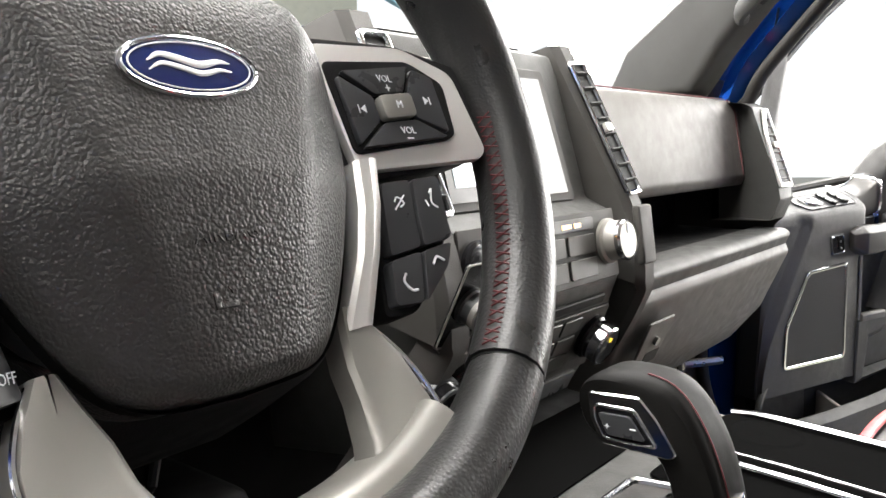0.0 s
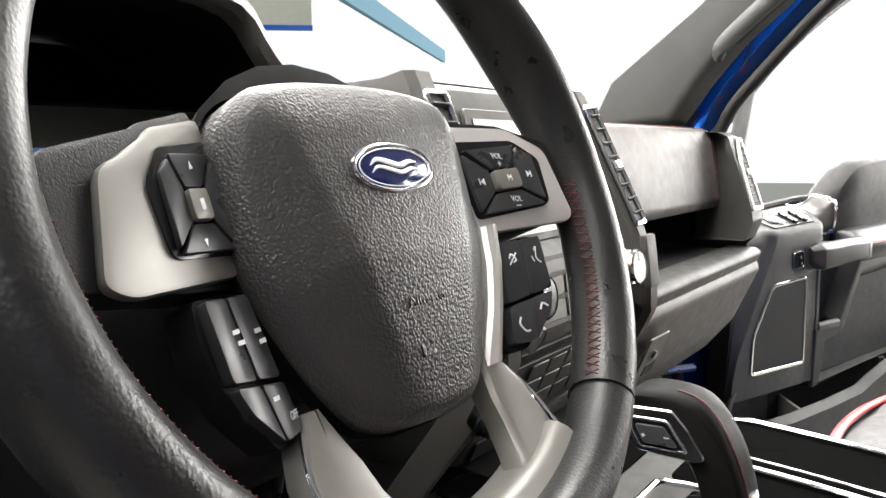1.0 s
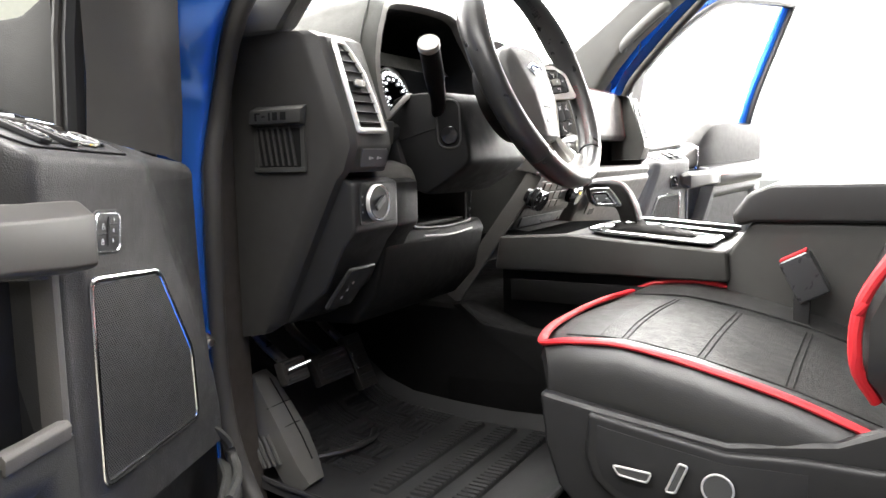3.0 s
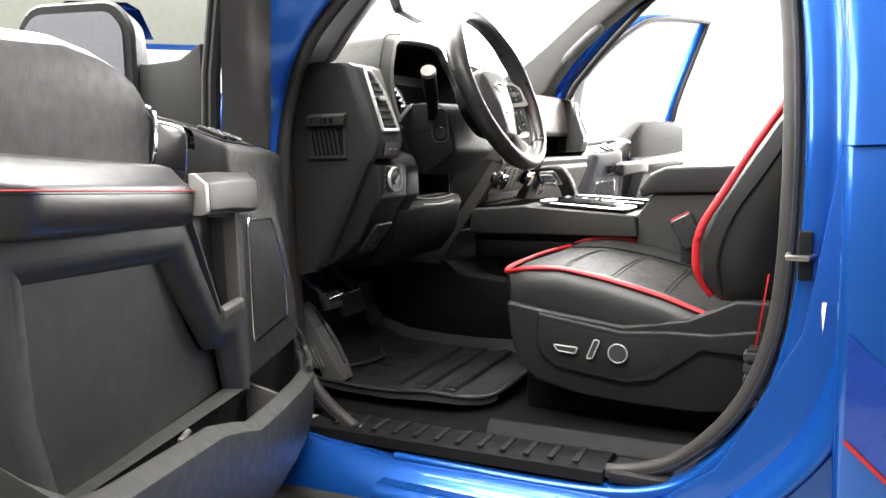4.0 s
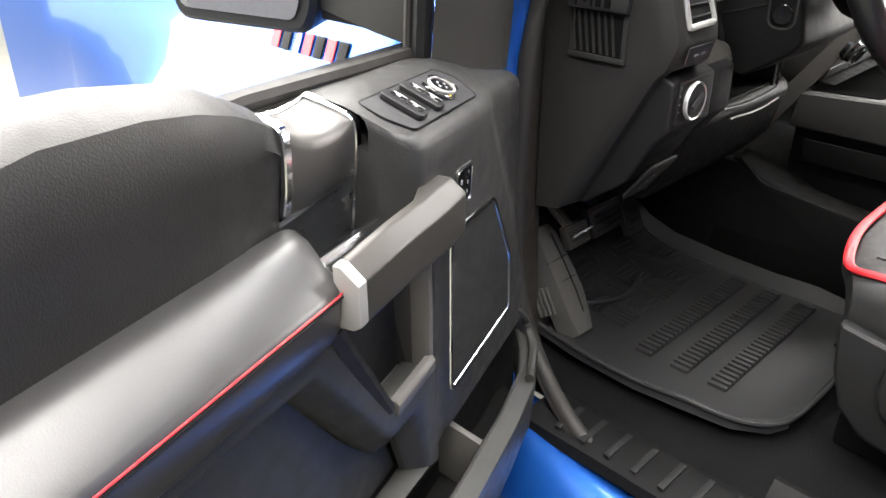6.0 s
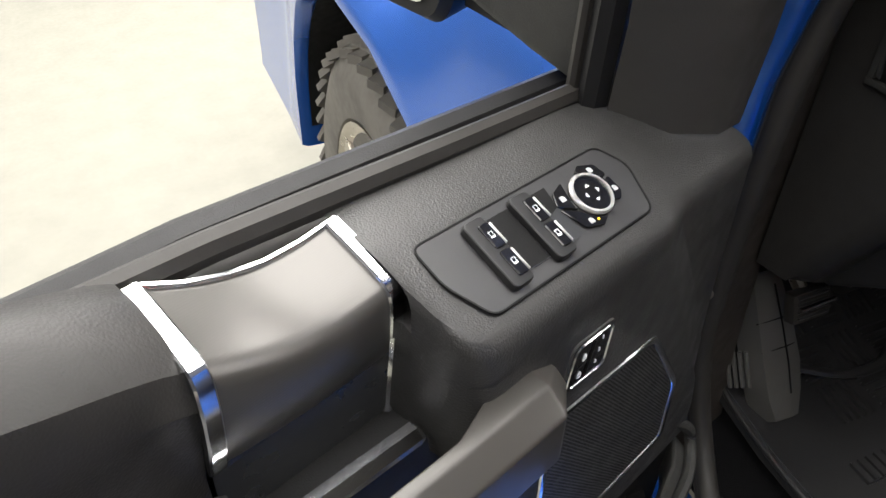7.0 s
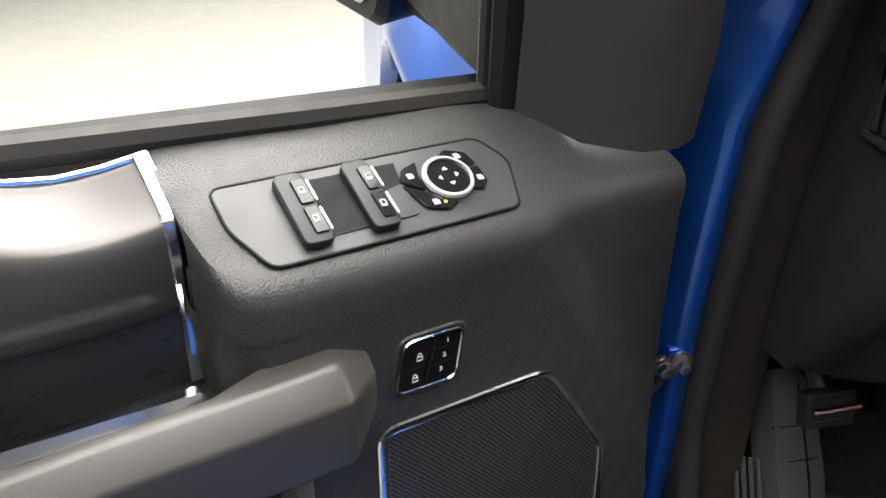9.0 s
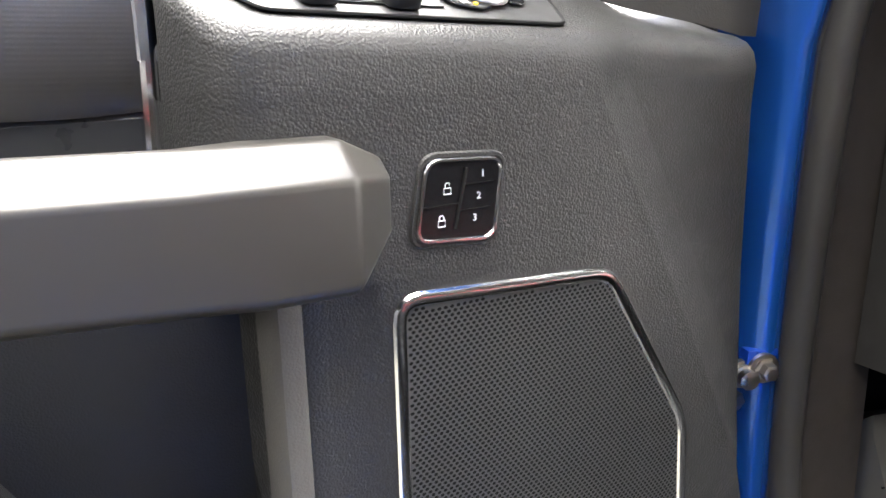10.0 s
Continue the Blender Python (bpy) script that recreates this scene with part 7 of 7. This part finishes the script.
    # lock and memory keys
    mk_ = Matrix(((-1, 0, 0, 0), (0, 0, 1, 0.0196), (0, 1, 0, 0), (0, 0, 0, 1)))
    o_ = round_poly([(-0.2582, 1.0232), (-0.2528, 1.0552), (-0.2172, 1.0532), (-0.2212, 1.0200)][::-1], 0.0065, 5)
    lk = P("lock_keys", plate(o_, mk_, 0.0016, 0.0005), GLOSS, None, "gloss black lock and memory keys")
    ring2d_local(o_, mk_ @ Matrix.Translation((0, 0, 0.0016)), 0.0009, CHROME, lk, "key_surround")
    dish = [(x + (x + 0.2375) * 0.11, y + (y - 1.0378) * 0.12) for x, y in o_]
    ring2d_local(dish, mk_ @ Matrix.Translation((0, 0, 0.0000)), 0.0013, DOORSOFT, lk, "key_dish")
    P("key_groove", join(plate([(-0.2570, 1.0366), (-0.2385, 1.0366), (-0.2385, 1.0371), (-0.2570, 1.0371)], mk_ @ Matrix.Translation((0, 0, 0.0018)), 0.0002, 0), plate([(-0.2410, 1.0265), (-0.2400, 1.0265), (-0.2345, 1.0510), (-0.2355, 1.0510)], mk_ @ Matrix.Translation((0, 0, 0.0018)), 0.0008, 0), plate([(-0.2370, 1.0440), (-0.2215, 1.0440), (-0.2215, 1.0444), (-0.2370, 1.0444)], mk_ @ Matrix.Translation((0, 0, 0.0018)), 0.0002, 0), plate([(-0.2385, 1.0335), (-0.2235, 1.0335), (-0.2235, 1.0339), (-0.2385, 1.0339)], mk_ @ Matrix.Translation((0, 0, 0.0018)), 0.0002, 0)), DARK, lk, smooth=False)
    for y, tx in ((1.0478, "1"), (1.0388, "2"), (1.0298, "3")) if not flip else ():
        words(tx, mk_ @ Matrix.Translation((-0.2270 - (1.0478 - y) * 0.22, y, 0.0019)), 0.0042, WHITEINK, lk, "numeral")
    for y, op in ((1.0430, 1), (1.0300, 0)):
        x = -0.2440 - (1.0430 - y) * 0.22
        line = lambda pts, close=False: tube([mk_ @ Vector((x + p, y + q, 0.0020)) for p, q in pts], 0.00026, 5, closed=close)
        b = join(line(((-0.0016, -0.0018), (0.0016, -0.0018), (0.0016, 0.0006), (-0.0016, 0.0006)), True), line(((-0.0010, 0.0006), (-0.0010, 0.0020), (-0.0005, 0.0027), (0.0005, 0.0027), (0.0010, 0.0020), (0.0010, 0.0006 + 0.0010 * op))))
        P("padlock_icon", b, WHITEINK, lk)

    # speaker grille with a chrome edge and pressed holes
    spk = round_poly([(0.2665, 1.000), (0.154, 0.9920), (0.0955, 0.898), (0.0900, 0.822), (0.266, 0.820)], 0.010, 4)
    gr = P("speaker_grille", flat(spk, 0.0190, 0.0205, 0.0004, 1), MESH, None, "black perforated speaker grille")
    P("grille_edge", tube([(u, 0.0205, z) for u, z in spk], 0.0032, 8, closed=True, up=(0, 1, 0), squash=0.5), CHROME, gr, "bright chrome speaker edge")
    verts, faces = [], []
    edge = spk
    def inside(u, z):
        hit = False
        for (x1, z1), (x2, z2) in zip(edge, edge[1:] + edge[:1]):
            if (z1 > z) != (z2 > z) and u < (x2 - x1) * (z - z1) / (z2 - z1) + x1:
                hit = not hit
        return hit
    pitch = 0.0031
    k = 0
    z = 0.824
    while z < 1.0:
        u = 0.09 + (pitch / 2 if k % 2 else 0)
        while u < 0.268:
            if inside(u + 0.004, z) and inside(u - 0.004, z) and inside(u, z + 0.004) and inside(u, z - 0.004):
                q = len(verts)
                r0, r1 = 0.00128, 0.00105
                for r, n in ((r0, 0.0212), (r1, 0.0207)):
                    verts += [(u + r * math.cos(t), n, z + r * 0.8 * math.sin(t)) for t in (math.pi / 3 * j for j in range(6))]
                faces += [tuple(q + 6 + j for j in range(6))[::-1]]
            u += pitch
        z += pitch * 0.62
        k += 1
    hol = bmesh.new()
    me = bpy.data.meshes.new("tmp")
    me.from_pydata(verts, [], faces)
    hol.from_mesh(me)
    bpy.data.meshes.remove(me)
    bmesh.ops.delete(hol, geom=[v for v in hol.verts if not v.link_faces], context="VERTS")
    tagged(P("grille_hole", hol, DARK, gr, smooth=False), kind="stuff")

    # grey ribbed trim between two chrome strips
    sec = [(-0.076, 1.1395), (-0.060, 1.1355), (-0.045, 1.1312), (-0.0385, 1.1290), (-0.0350, 1.1274), (-0.0325, 1.1252), (-0.0310, 1.1222), (-0.0304, 1.118), (-0.0302, 1.110), (-0.0315, 1.095), (-0.0345, 1.080), (-0.0370, 1.0760), (-0.055, 1.074)]
    rear = [(-0.080, 1.1570), (-0.062, 1.1548), (-0.045, 1.1526), (-0.0360, 1.1512), (-0.0315, 1.1496), (-0.0288, 1.1470), (-0.0272, 1.1438), (-0.0264, 1.139), (-0.0260, 1.125), (-0.0270, 1.105), (-0.0300, 1.088), (-0.0330, 1.0835), (-0.052, 1.081)]

    def sweep(u):
        """The trim's section at u: it sags a little, then rises and comes further in towards the rear strip."""
        q = max(0.0, min(1.0, (u - 0.341) / 0.100))
        f, sag = q ** 2.2, 0.006 * math.sin(math.pi * q)
        return [(u + 0.004 * f * min(1.0, max(0.0, 1.14 - z) / 0.06), n + (n1 - n) * f, z + (z1 - z) * f - sag * (1 if z > 1.1 else 0.4)) for (n, z), (n1, z1) in zip(sec, rear)]
    P("ribbed_trim", loft([sweep(u) for u in (0.340, 0.350, 0.36, 0.37, 0.38, 0.39, 0.40, 0.41, 0.42, 0.43, 0.436, 0.440)]), CARB, None, "finely ribbed satin grey door trim")
    nrm = []
    for i in range(len(sec)):
        (n0, z0), (n1, z1) = sec[max(0, i - 1)], sec[min(len(sec) - 1, i + 1)]
        q = math.hypot(n1 - n0, z1 - z0)
        nrm.append((-(z1 - z0) / q, (n1 - n0) / q))
    lifted = lambda u, du, k, nsec: [(x + du, y + a_ * k, z + b_ * k) for (x, y, z), (a_, b_) in zip(sweep(u)[:nsec], nrm)]
    for nm, u, nsec in (("front_strip", 0.341, 10), ("rear_strip", 0.4410, 12)):
        P(nm, loft([lifted(u, du, k, nsec) for du, k in ((-0.0046, -0.002), (-0.0044, 0.0016), (-0.0034, 0.0026), (0.0034, 0.0026), (0.0044, 0.0016), (0.0046, -0.002))]), CHROME, None, "bright chrome door strip")
    P("top_strip", tube([(p[0], p[1] - 0.001, p[2] + 0.0005) for p in (sweep(u)[0] for u in (0.338, 0.36, 0.38, 0.40, 0.42, 0.44))], 0.0022, 8), CHROME, None, "thin chrome line along the trim's top")
    # body of the door between the belt seal and the trims
    P("belt_filler", loft([[(u, -0.118, z - 0.004), (u, -0.104, z + 0.002), (u, -0.098, z - 0.010), (u, -0.088, z - 0.013), (u, -0.082, z - 0.018), (u, -0.080, z - 0.04)] for u, z in ((0.10, 1.120), (0.25, 1.130), (0.40, 1.142), (0.50, 1.145), (0.84, 1.146))]), RUBBER, None, "black rubber window belt seal")
    # padded upper trim rising towards the rear, wrapped round the end
    rows = []
    for u, zt in ((0.4450, 1.1625), (0.456, 1.1695), (0.472, 1.1775), (0.493, 1.187), (0.525, 1.1975), (0.565, 1.2055), (0.63, 1.211), (0.70, 1.205), (0.76, 1.201), (0.82, 1.198), (0.845, 1.195), (0.853, 1.190)):
        zt += 0.034 * min(1.0, max(0.0, (u - 0.445) / 0.06)) if flip else 0.0
        k = -0.010 if u > 0.85 else (-0.010 * (0.500 - u) / 0.055 if u < 0.500 else 0.0)
        row = [(0, -0.092 + k, zt - 0.018), (0, -0.075 + k, zt - 0.003), (0, -0.055 + k, zt), (0, -0.036 + k, zt - 0.004), (0, -0.022 + k, zt - 0.014), (0.002, -0.016 + k, zt - 0.032), (0.004, -0.0175 + k, 1.130 + (zt - 1.15) * 0.3), (0.008, -0.0200 + k, 1.105), (0.010, -0.0220 + k, 1.080), (0.010, -0.0220 + k, 1.05)]
        lean = max(0.0, 1 - (u - 0.431) / 0.06)
        rows.append([(u + du * (1 - lean) + 0.004 * lean * min(1, max(0, 1.14 - z) / 0.06), n, z) for du, n, z in row])
    P("upper_trim", loft(rows), TRIMSKIN, None, "padded dark upper door trim")
    # armrest: a flat leather top, a red seam along its edge and an upright face
    rows = []
    for u, k, drop in ((0.447, 0.10, 0.006), (0.451, 0.45, 0.003), (0.458, 0.74, 0.001), (0.468, 0.93, 0.0), (0.482, 1.0, 0.0), (0.55, 1.0, 0.0), (0.62, 1.0, 0.0), (0.70, 1.0, 0.0), (0.765, 1.0, 0.0), (0.780, 0.98, 0.0), (0.787, 0.92, 0.0), (0.800, 0.76, 0.0), (0.830, 0.36, 0.0), (0.846, 0.06, 0.0), (0.852, -0.45, 0.0)):
        v = min(u, 0.80)
        j, e, b_ = 1.082 + (v - 0.466) * 0.050 - drop, 1.0535 + (v - 0.478) * 0.052 - drop, 1.0110 + (v - 0.468) * 0.058
        back = -0.024 if u < 0.81 else -0.055
        rows.append([(min(u, 0.85), back, j + 0.0005)] + [(u, max(back + 0.001, -0.024 + (n + 0.024) * k if u < 0.81 else n * k - 0.012 * (1 - k)), z) for n, z in ((-0.012, j + 0.0005), (0.004, j - 0.004), (0.020, e + 0.0085), (0.0275, e + 0.0045), (0.0310, e - 0.0005), (0.0322, e - 0.008), (0.0312, e - 0.020), (0.0280, b_ + 0.008), (0.0240, b_ + 0.002), (0.016, b_))] + [(min(u, 0.85), back, b_ - 0.001)])
    arm = P("armrest", loft(rows, caps=True), ARMSKIN, None, "black leather armrest with a red seam", sharp=60)
    P("red_seam", tube(smooth_path([Vector(r[5]) + Vector((0, 0.0006, -0.0012)) for r in rows[1:]], 3), 0.0008, 6), RED, arm)
    P("edge_seam", tube(smooth_path([Vector(r[5]) + Vector((0, 0.0010, -0.0040)) for r in rows[1:]], 3), 0.0006, 6), DARK, arm)
    # pull handle: a chamfered bar with a bright rear end
    rows = []
    for u, n0, n1, z0, z1 in ((0.2730, 0.010, 0.0300, 1.0285, 1.0590), (0.2930, 0.012, 0.0460, 1.0140, 1.0685), (0.325, 0.016, 0.0460, 1.0145, 1.0690), (0.350, 0.024, 0.0458, 1.0170, 1.0695), (0.40, 0.024, 0.0452, 1.0210, 1.0715), (0.462, 0.024, 0.0440, 1.0225, 1.0710)):
        h = 0.0122 if u > 0.29 else 0.006
        c = 0.014 if u > 0.29 else 0.008
        rows.append([(u, n0, z1), (u, n1 - c, z1), (u, n1, z1 - h), (u, n1, z0 + 0.004), (u, n1 - 0.006, z0), (u, n0, z0)])
    hd = P("pull_handle", soften(loft(rows, closed=True, caps=True), 0.0022, 3, 12), HANDLE, None, "satin bronze-grey door pull", sharp=30)
    e_ = rows[-1]
    P("handle_end", soften(loft([e_, [(0.473, n, z) for _, n, z in e_]], closed=True, caps=True), 0.0014, 2, 12), SILVER, hd, "bright silver handle end")
    P("handle_root", soften(flat([(0.270, 1.028), (0.288, 1.0170), (0.326, 1.018), (0.326, 1.0650), (0.288, 1.0650), (0.270, 1.058)], 0.004, 0.0135, 0), 0.0015, 2), HANDLE, hd)
    strip = lambda u, z, q: [(u, -0.0135 * q - 0.0005, z + 0.0045 * q), (u, -0.0085, z + 0.0042 * q), (u, -0.0040, z - 0.0010), (u, -0.0045, z - 0.0060 * q), (u, -0.0125, z - 0.0060 * q)]
    P("door_release", loft([strip(0.3455, 1.041, 0.6), strip(0.348, 1.0412, 1.0), strip(0.40, 1.0452, 1.0), strip(0.474, 1.0510, 1.0)], closed=True, caps=True), CHROME, None, "chrome door release lever", sharp=24)
    P("lower_strip", loft([[(u + (1.09 - z) * 0.02, n + (z - 1.09) * 0.10, z) for u, n in ((0.3368, -0.036), (0.3372, -0.0310), (0.3390, -0.0296), (0.3430, -0.0296), (0.3448, -0.0310), (0.3452, -0.036))] for z in (1.098, 1.075, 1.050, 1.030)]), CHROME, None, "bright chrome door strip")
    # the trim's face carries on downwards; its dark reflection is put into the colour
    P("trim_shaded_face", loft([[(u, -0.0400, 1.0765), (u, -0.0375, 1.0730), (u, -0.0395, 1.045), (u, -0.044, 1.000)] for u in (0.333, 0.36, 0.40, 0.446)]), BUTTON, None, "lower face of the ribbed trim, coloured darker for its dark reflection")
    P("release_cup", flat([(0.325, 1.085), (0.472, 1.09), (0.472, 1.00), (0.325, 1.0)], -0.062, -0.056, 0.001), DARK)
    # recess below the handle with its foot
    P("grip_recess", flat([(0.298, 1.012), (0.446, 1.016), (0.382, 0.876), (0.300, 0.876)], -0.040, -0.030, 0.002), BLACK)
    P("grip_liner", soften(flat([(0.352, 0.973), (0.424, 0.977), (0.410, 0.945), (0.354, 0.941)], -0.032, -0.022, 0), 0.0022, 2), PANEL)
    P("recess_wall", loft([[(0.3075, 0.0165, z), (0.3135, 0.012, z), (0.3265, -0.026, z), (0.3285, -0.036, z)] for z in (1.012, 0.95, 0.880)]), BLACK)
    P("recess_post", loft([[(0.3070, 0.0198, z), (0.3100, 0.0212, z), (0.3165, 0.0206, z), (0.3190, 0.0170, z), (0.3200, 0.004, z)] for z in (1.012, 0.95, 0.884)]), GREYTRIM, None, "grey post beside the grip recess")
    P("recess_foot", soften(loft([[(u, -0.034, 0.879), (u, 0.012, 0.882), (u, 0.0165, 0.8970), (u, 0.0235, 0.8965), (u, 0.0265, 0.8925), (u, 0.0255, 0.8815), (u, 0.012, 0.876), (u, -0.034, 0.876)] for u in (0.3145, 0.350, 0.390)], closed=True, caps=True), 0.0012, 2, 20), GREYTRIM, None, "grey lip at the bottom of the grip recess")
    P("recess_rear_wall", loft([[(0.478, 0.020, 1.016), (0.470, 0.0245, 1.016), (0.464, 0.0235, 1.016), (0.452, 0.006, 1.016), (0.442, -0.036, 1.016)], [(0.408, 0.020, 0.890), (0.398, 0.0245, 0.892), (0.392, 0.0235, 0.894), (0.386, 0.006, 0.896), (0.380, -0.036, 0.898)]]), BLACK)
    # lower panel: raised border with a sunk field
    out_ = [(0.468, 1.014), (0.816, 1.036), (0.824, 0.89), (0.800, 0.80), (0.300, 0.76), (0.306, 0.884), (0.384, 0.886), (0.398, 0.892)]
    in_ = [(0.502, 0.973), (0.748, 0.989), (0.745, 0.872), (0.720, 0.79), (0.345, 0.775), (0.366, 0.838), (0.405, 0.846), (0.424, 0.866)]
    mix = lambda k, n: [(a_ + (c_ - a_) * k, n - 0.30 * max(0.0, a_ + (c_ - a_) * k - 0.756) + 0.013 * max(0.0, min(1.0, (0.52 - a_ - (c_ - a_) * k) / 0.07)), b_ + (d_ - b_) * k) for (a_, b_), (c_, d_) in zip(out_, in_)]
    P("lower_border", loft([mix(0.0, -0.02), mix(0.0, 0.006), mix(0.05, 0.010), mix(0.42, 0.0105), mix(0.55, 0.0095), mix(0.66, 0.0070), mix(0.78, 0.0025), mix(0.90, -0.0025), mix(1.0, -0.0065), mix(1.03, -0.013)], closed=True), CHAR, None, "charcoal raised panel border")
    P("lower_field", flat(in_, -0.020, -0.0068, 0), CHAR)
    P("end_wrap", loft([[(0.814, -0.0125, z), (0.838, -0.019, z), (0.848, -0.026, z), (0.853, -0.05, z), (0.848, -0.10, z)] for z in (1.035, 0.90, 0.80, 0.66, 0.58)]), GREYTRIM)
    # map pocket: outer wall with a rolled rim, a bottle bay at the front
    rows = []
    prof = ((0.024, 0.020, 0.748), (0.045, 0.036, 0.736), (0.09, 0.050, 0.731), (0.18, 0.057, 0.735), (0.30, 0.060, 0.742), (0.41, 0.062, 0.752), (0.455, 0.062, 0.768), (0.53, 0.062, 0.790), (0.65, 0.062, 0.806), (0.75, 0.061, 0.818), (0.79, 0.058, 0.826), (0.83, 0.046, 0.858), (0.850, 0.030, 0.885), (0.858, 0.0, 0.895))
    for u, n, z in prof:
        rows.append([(u, n - 0.016, z - 0.050), (u, n - 0.014, z - 0.004), (u, n - 0.0115, z - 0.0005), (u, n - 0.008, z), (u, n + 0.006, z - 0.0085), (u, n + 0.0095, z - 0.0115), (u, n + 0.0105, z - 0.016), (u, n + 0.006, z - 0.08), (u, n - 0.008, 0.605), (u, -0.005, 0.575), (u, -0.05, 0.565)])
    poc = P("map_pocket", loft(rows), CHAR, None, "charcoal plastic map pocket")
    # inside of the pocket in near black, its shade put into the colour
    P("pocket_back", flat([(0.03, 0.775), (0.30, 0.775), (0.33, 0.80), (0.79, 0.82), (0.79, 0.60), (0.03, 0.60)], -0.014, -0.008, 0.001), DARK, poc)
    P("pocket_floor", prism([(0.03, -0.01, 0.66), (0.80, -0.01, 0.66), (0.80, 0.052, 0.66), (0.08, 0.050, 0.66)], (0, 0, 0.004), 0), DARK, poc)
    P("bottle_rim", tube(smooth_path([(0.175, 0.004, 0.800), (0.120, 0.008, 0.808), (0.060, 0.012, 0.800), (0.026, 0.020, 0.772), (0.020, 0.026, 0.748), (0.045, 0.042, 0.735), (0.10, 0.055, 0.732)], 5), 0.006, 8), CHAR, poc)
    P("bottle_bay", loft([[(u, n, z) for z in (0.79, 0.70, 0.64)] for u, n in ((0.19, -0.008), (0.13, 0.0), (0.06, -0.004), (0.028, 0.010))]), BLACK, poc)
    P("bay_divider", prism([(0.236, -0.010, 0.752), (0.226, -0.010, 0.752), (0.226, 0.050, 0.728), (0.236, 0.050, 0.728)], (0, 0, -0.08), 0.003), GREYTRIM, poc)
    P("pocket_clip", join(tube([(0.560, 0.030, 0.765), (0.560, 0.034, 0.785), (0.545, 0.036, 0.790)], 0.004, 8)), GREYTRIM, poc)
    # hinge side: check link
    P("check_link", join(tube([(-0.005, -0.040, 0.842), (-0.095, -0.062, 0.842)], 0.008, 8), turned([(0.014, -0.01), (0.016, 0), (0.014, 0.01), (0, 0.01)], Matrix.Translation((-0.092, -0.062, 0.842)), 14)), STEEL, None, "steel door check link")
    FLIP[0] = False
    return d


def ring2d_local(outline, m, r, mat, parent, name):
    pts = [m @ Vector((x, y, 0)) for x, y in outline]
    return part(name, tube(pts, r, 6, closed=True, up=tuple(m.to_3x3() @ Vector((0, 0, 1)))), mat, parent)


UD, ND = Vector((-0.930, -0.367, 0)), Vector((0.367, -0.930, 0))
front_door("driver_door", Matrix(((UD.x, ND.x, 0, -0.845), (UD.y, ND.y, 0, 0.118), (0, 0, 1, 0), (0, 0, 0, 1))), "open driver's door with black leather armrest and red seam", False)
front_door("passenger_door", Matrix(((-0.936, -0.352, 0, 0.795), (0.352, -0.936, 0, 0.100), (0, 0, 1, -0.033), (0, 0, 0, 1))), "open passenger's door with grey trim and chrome-edged speaker", True)
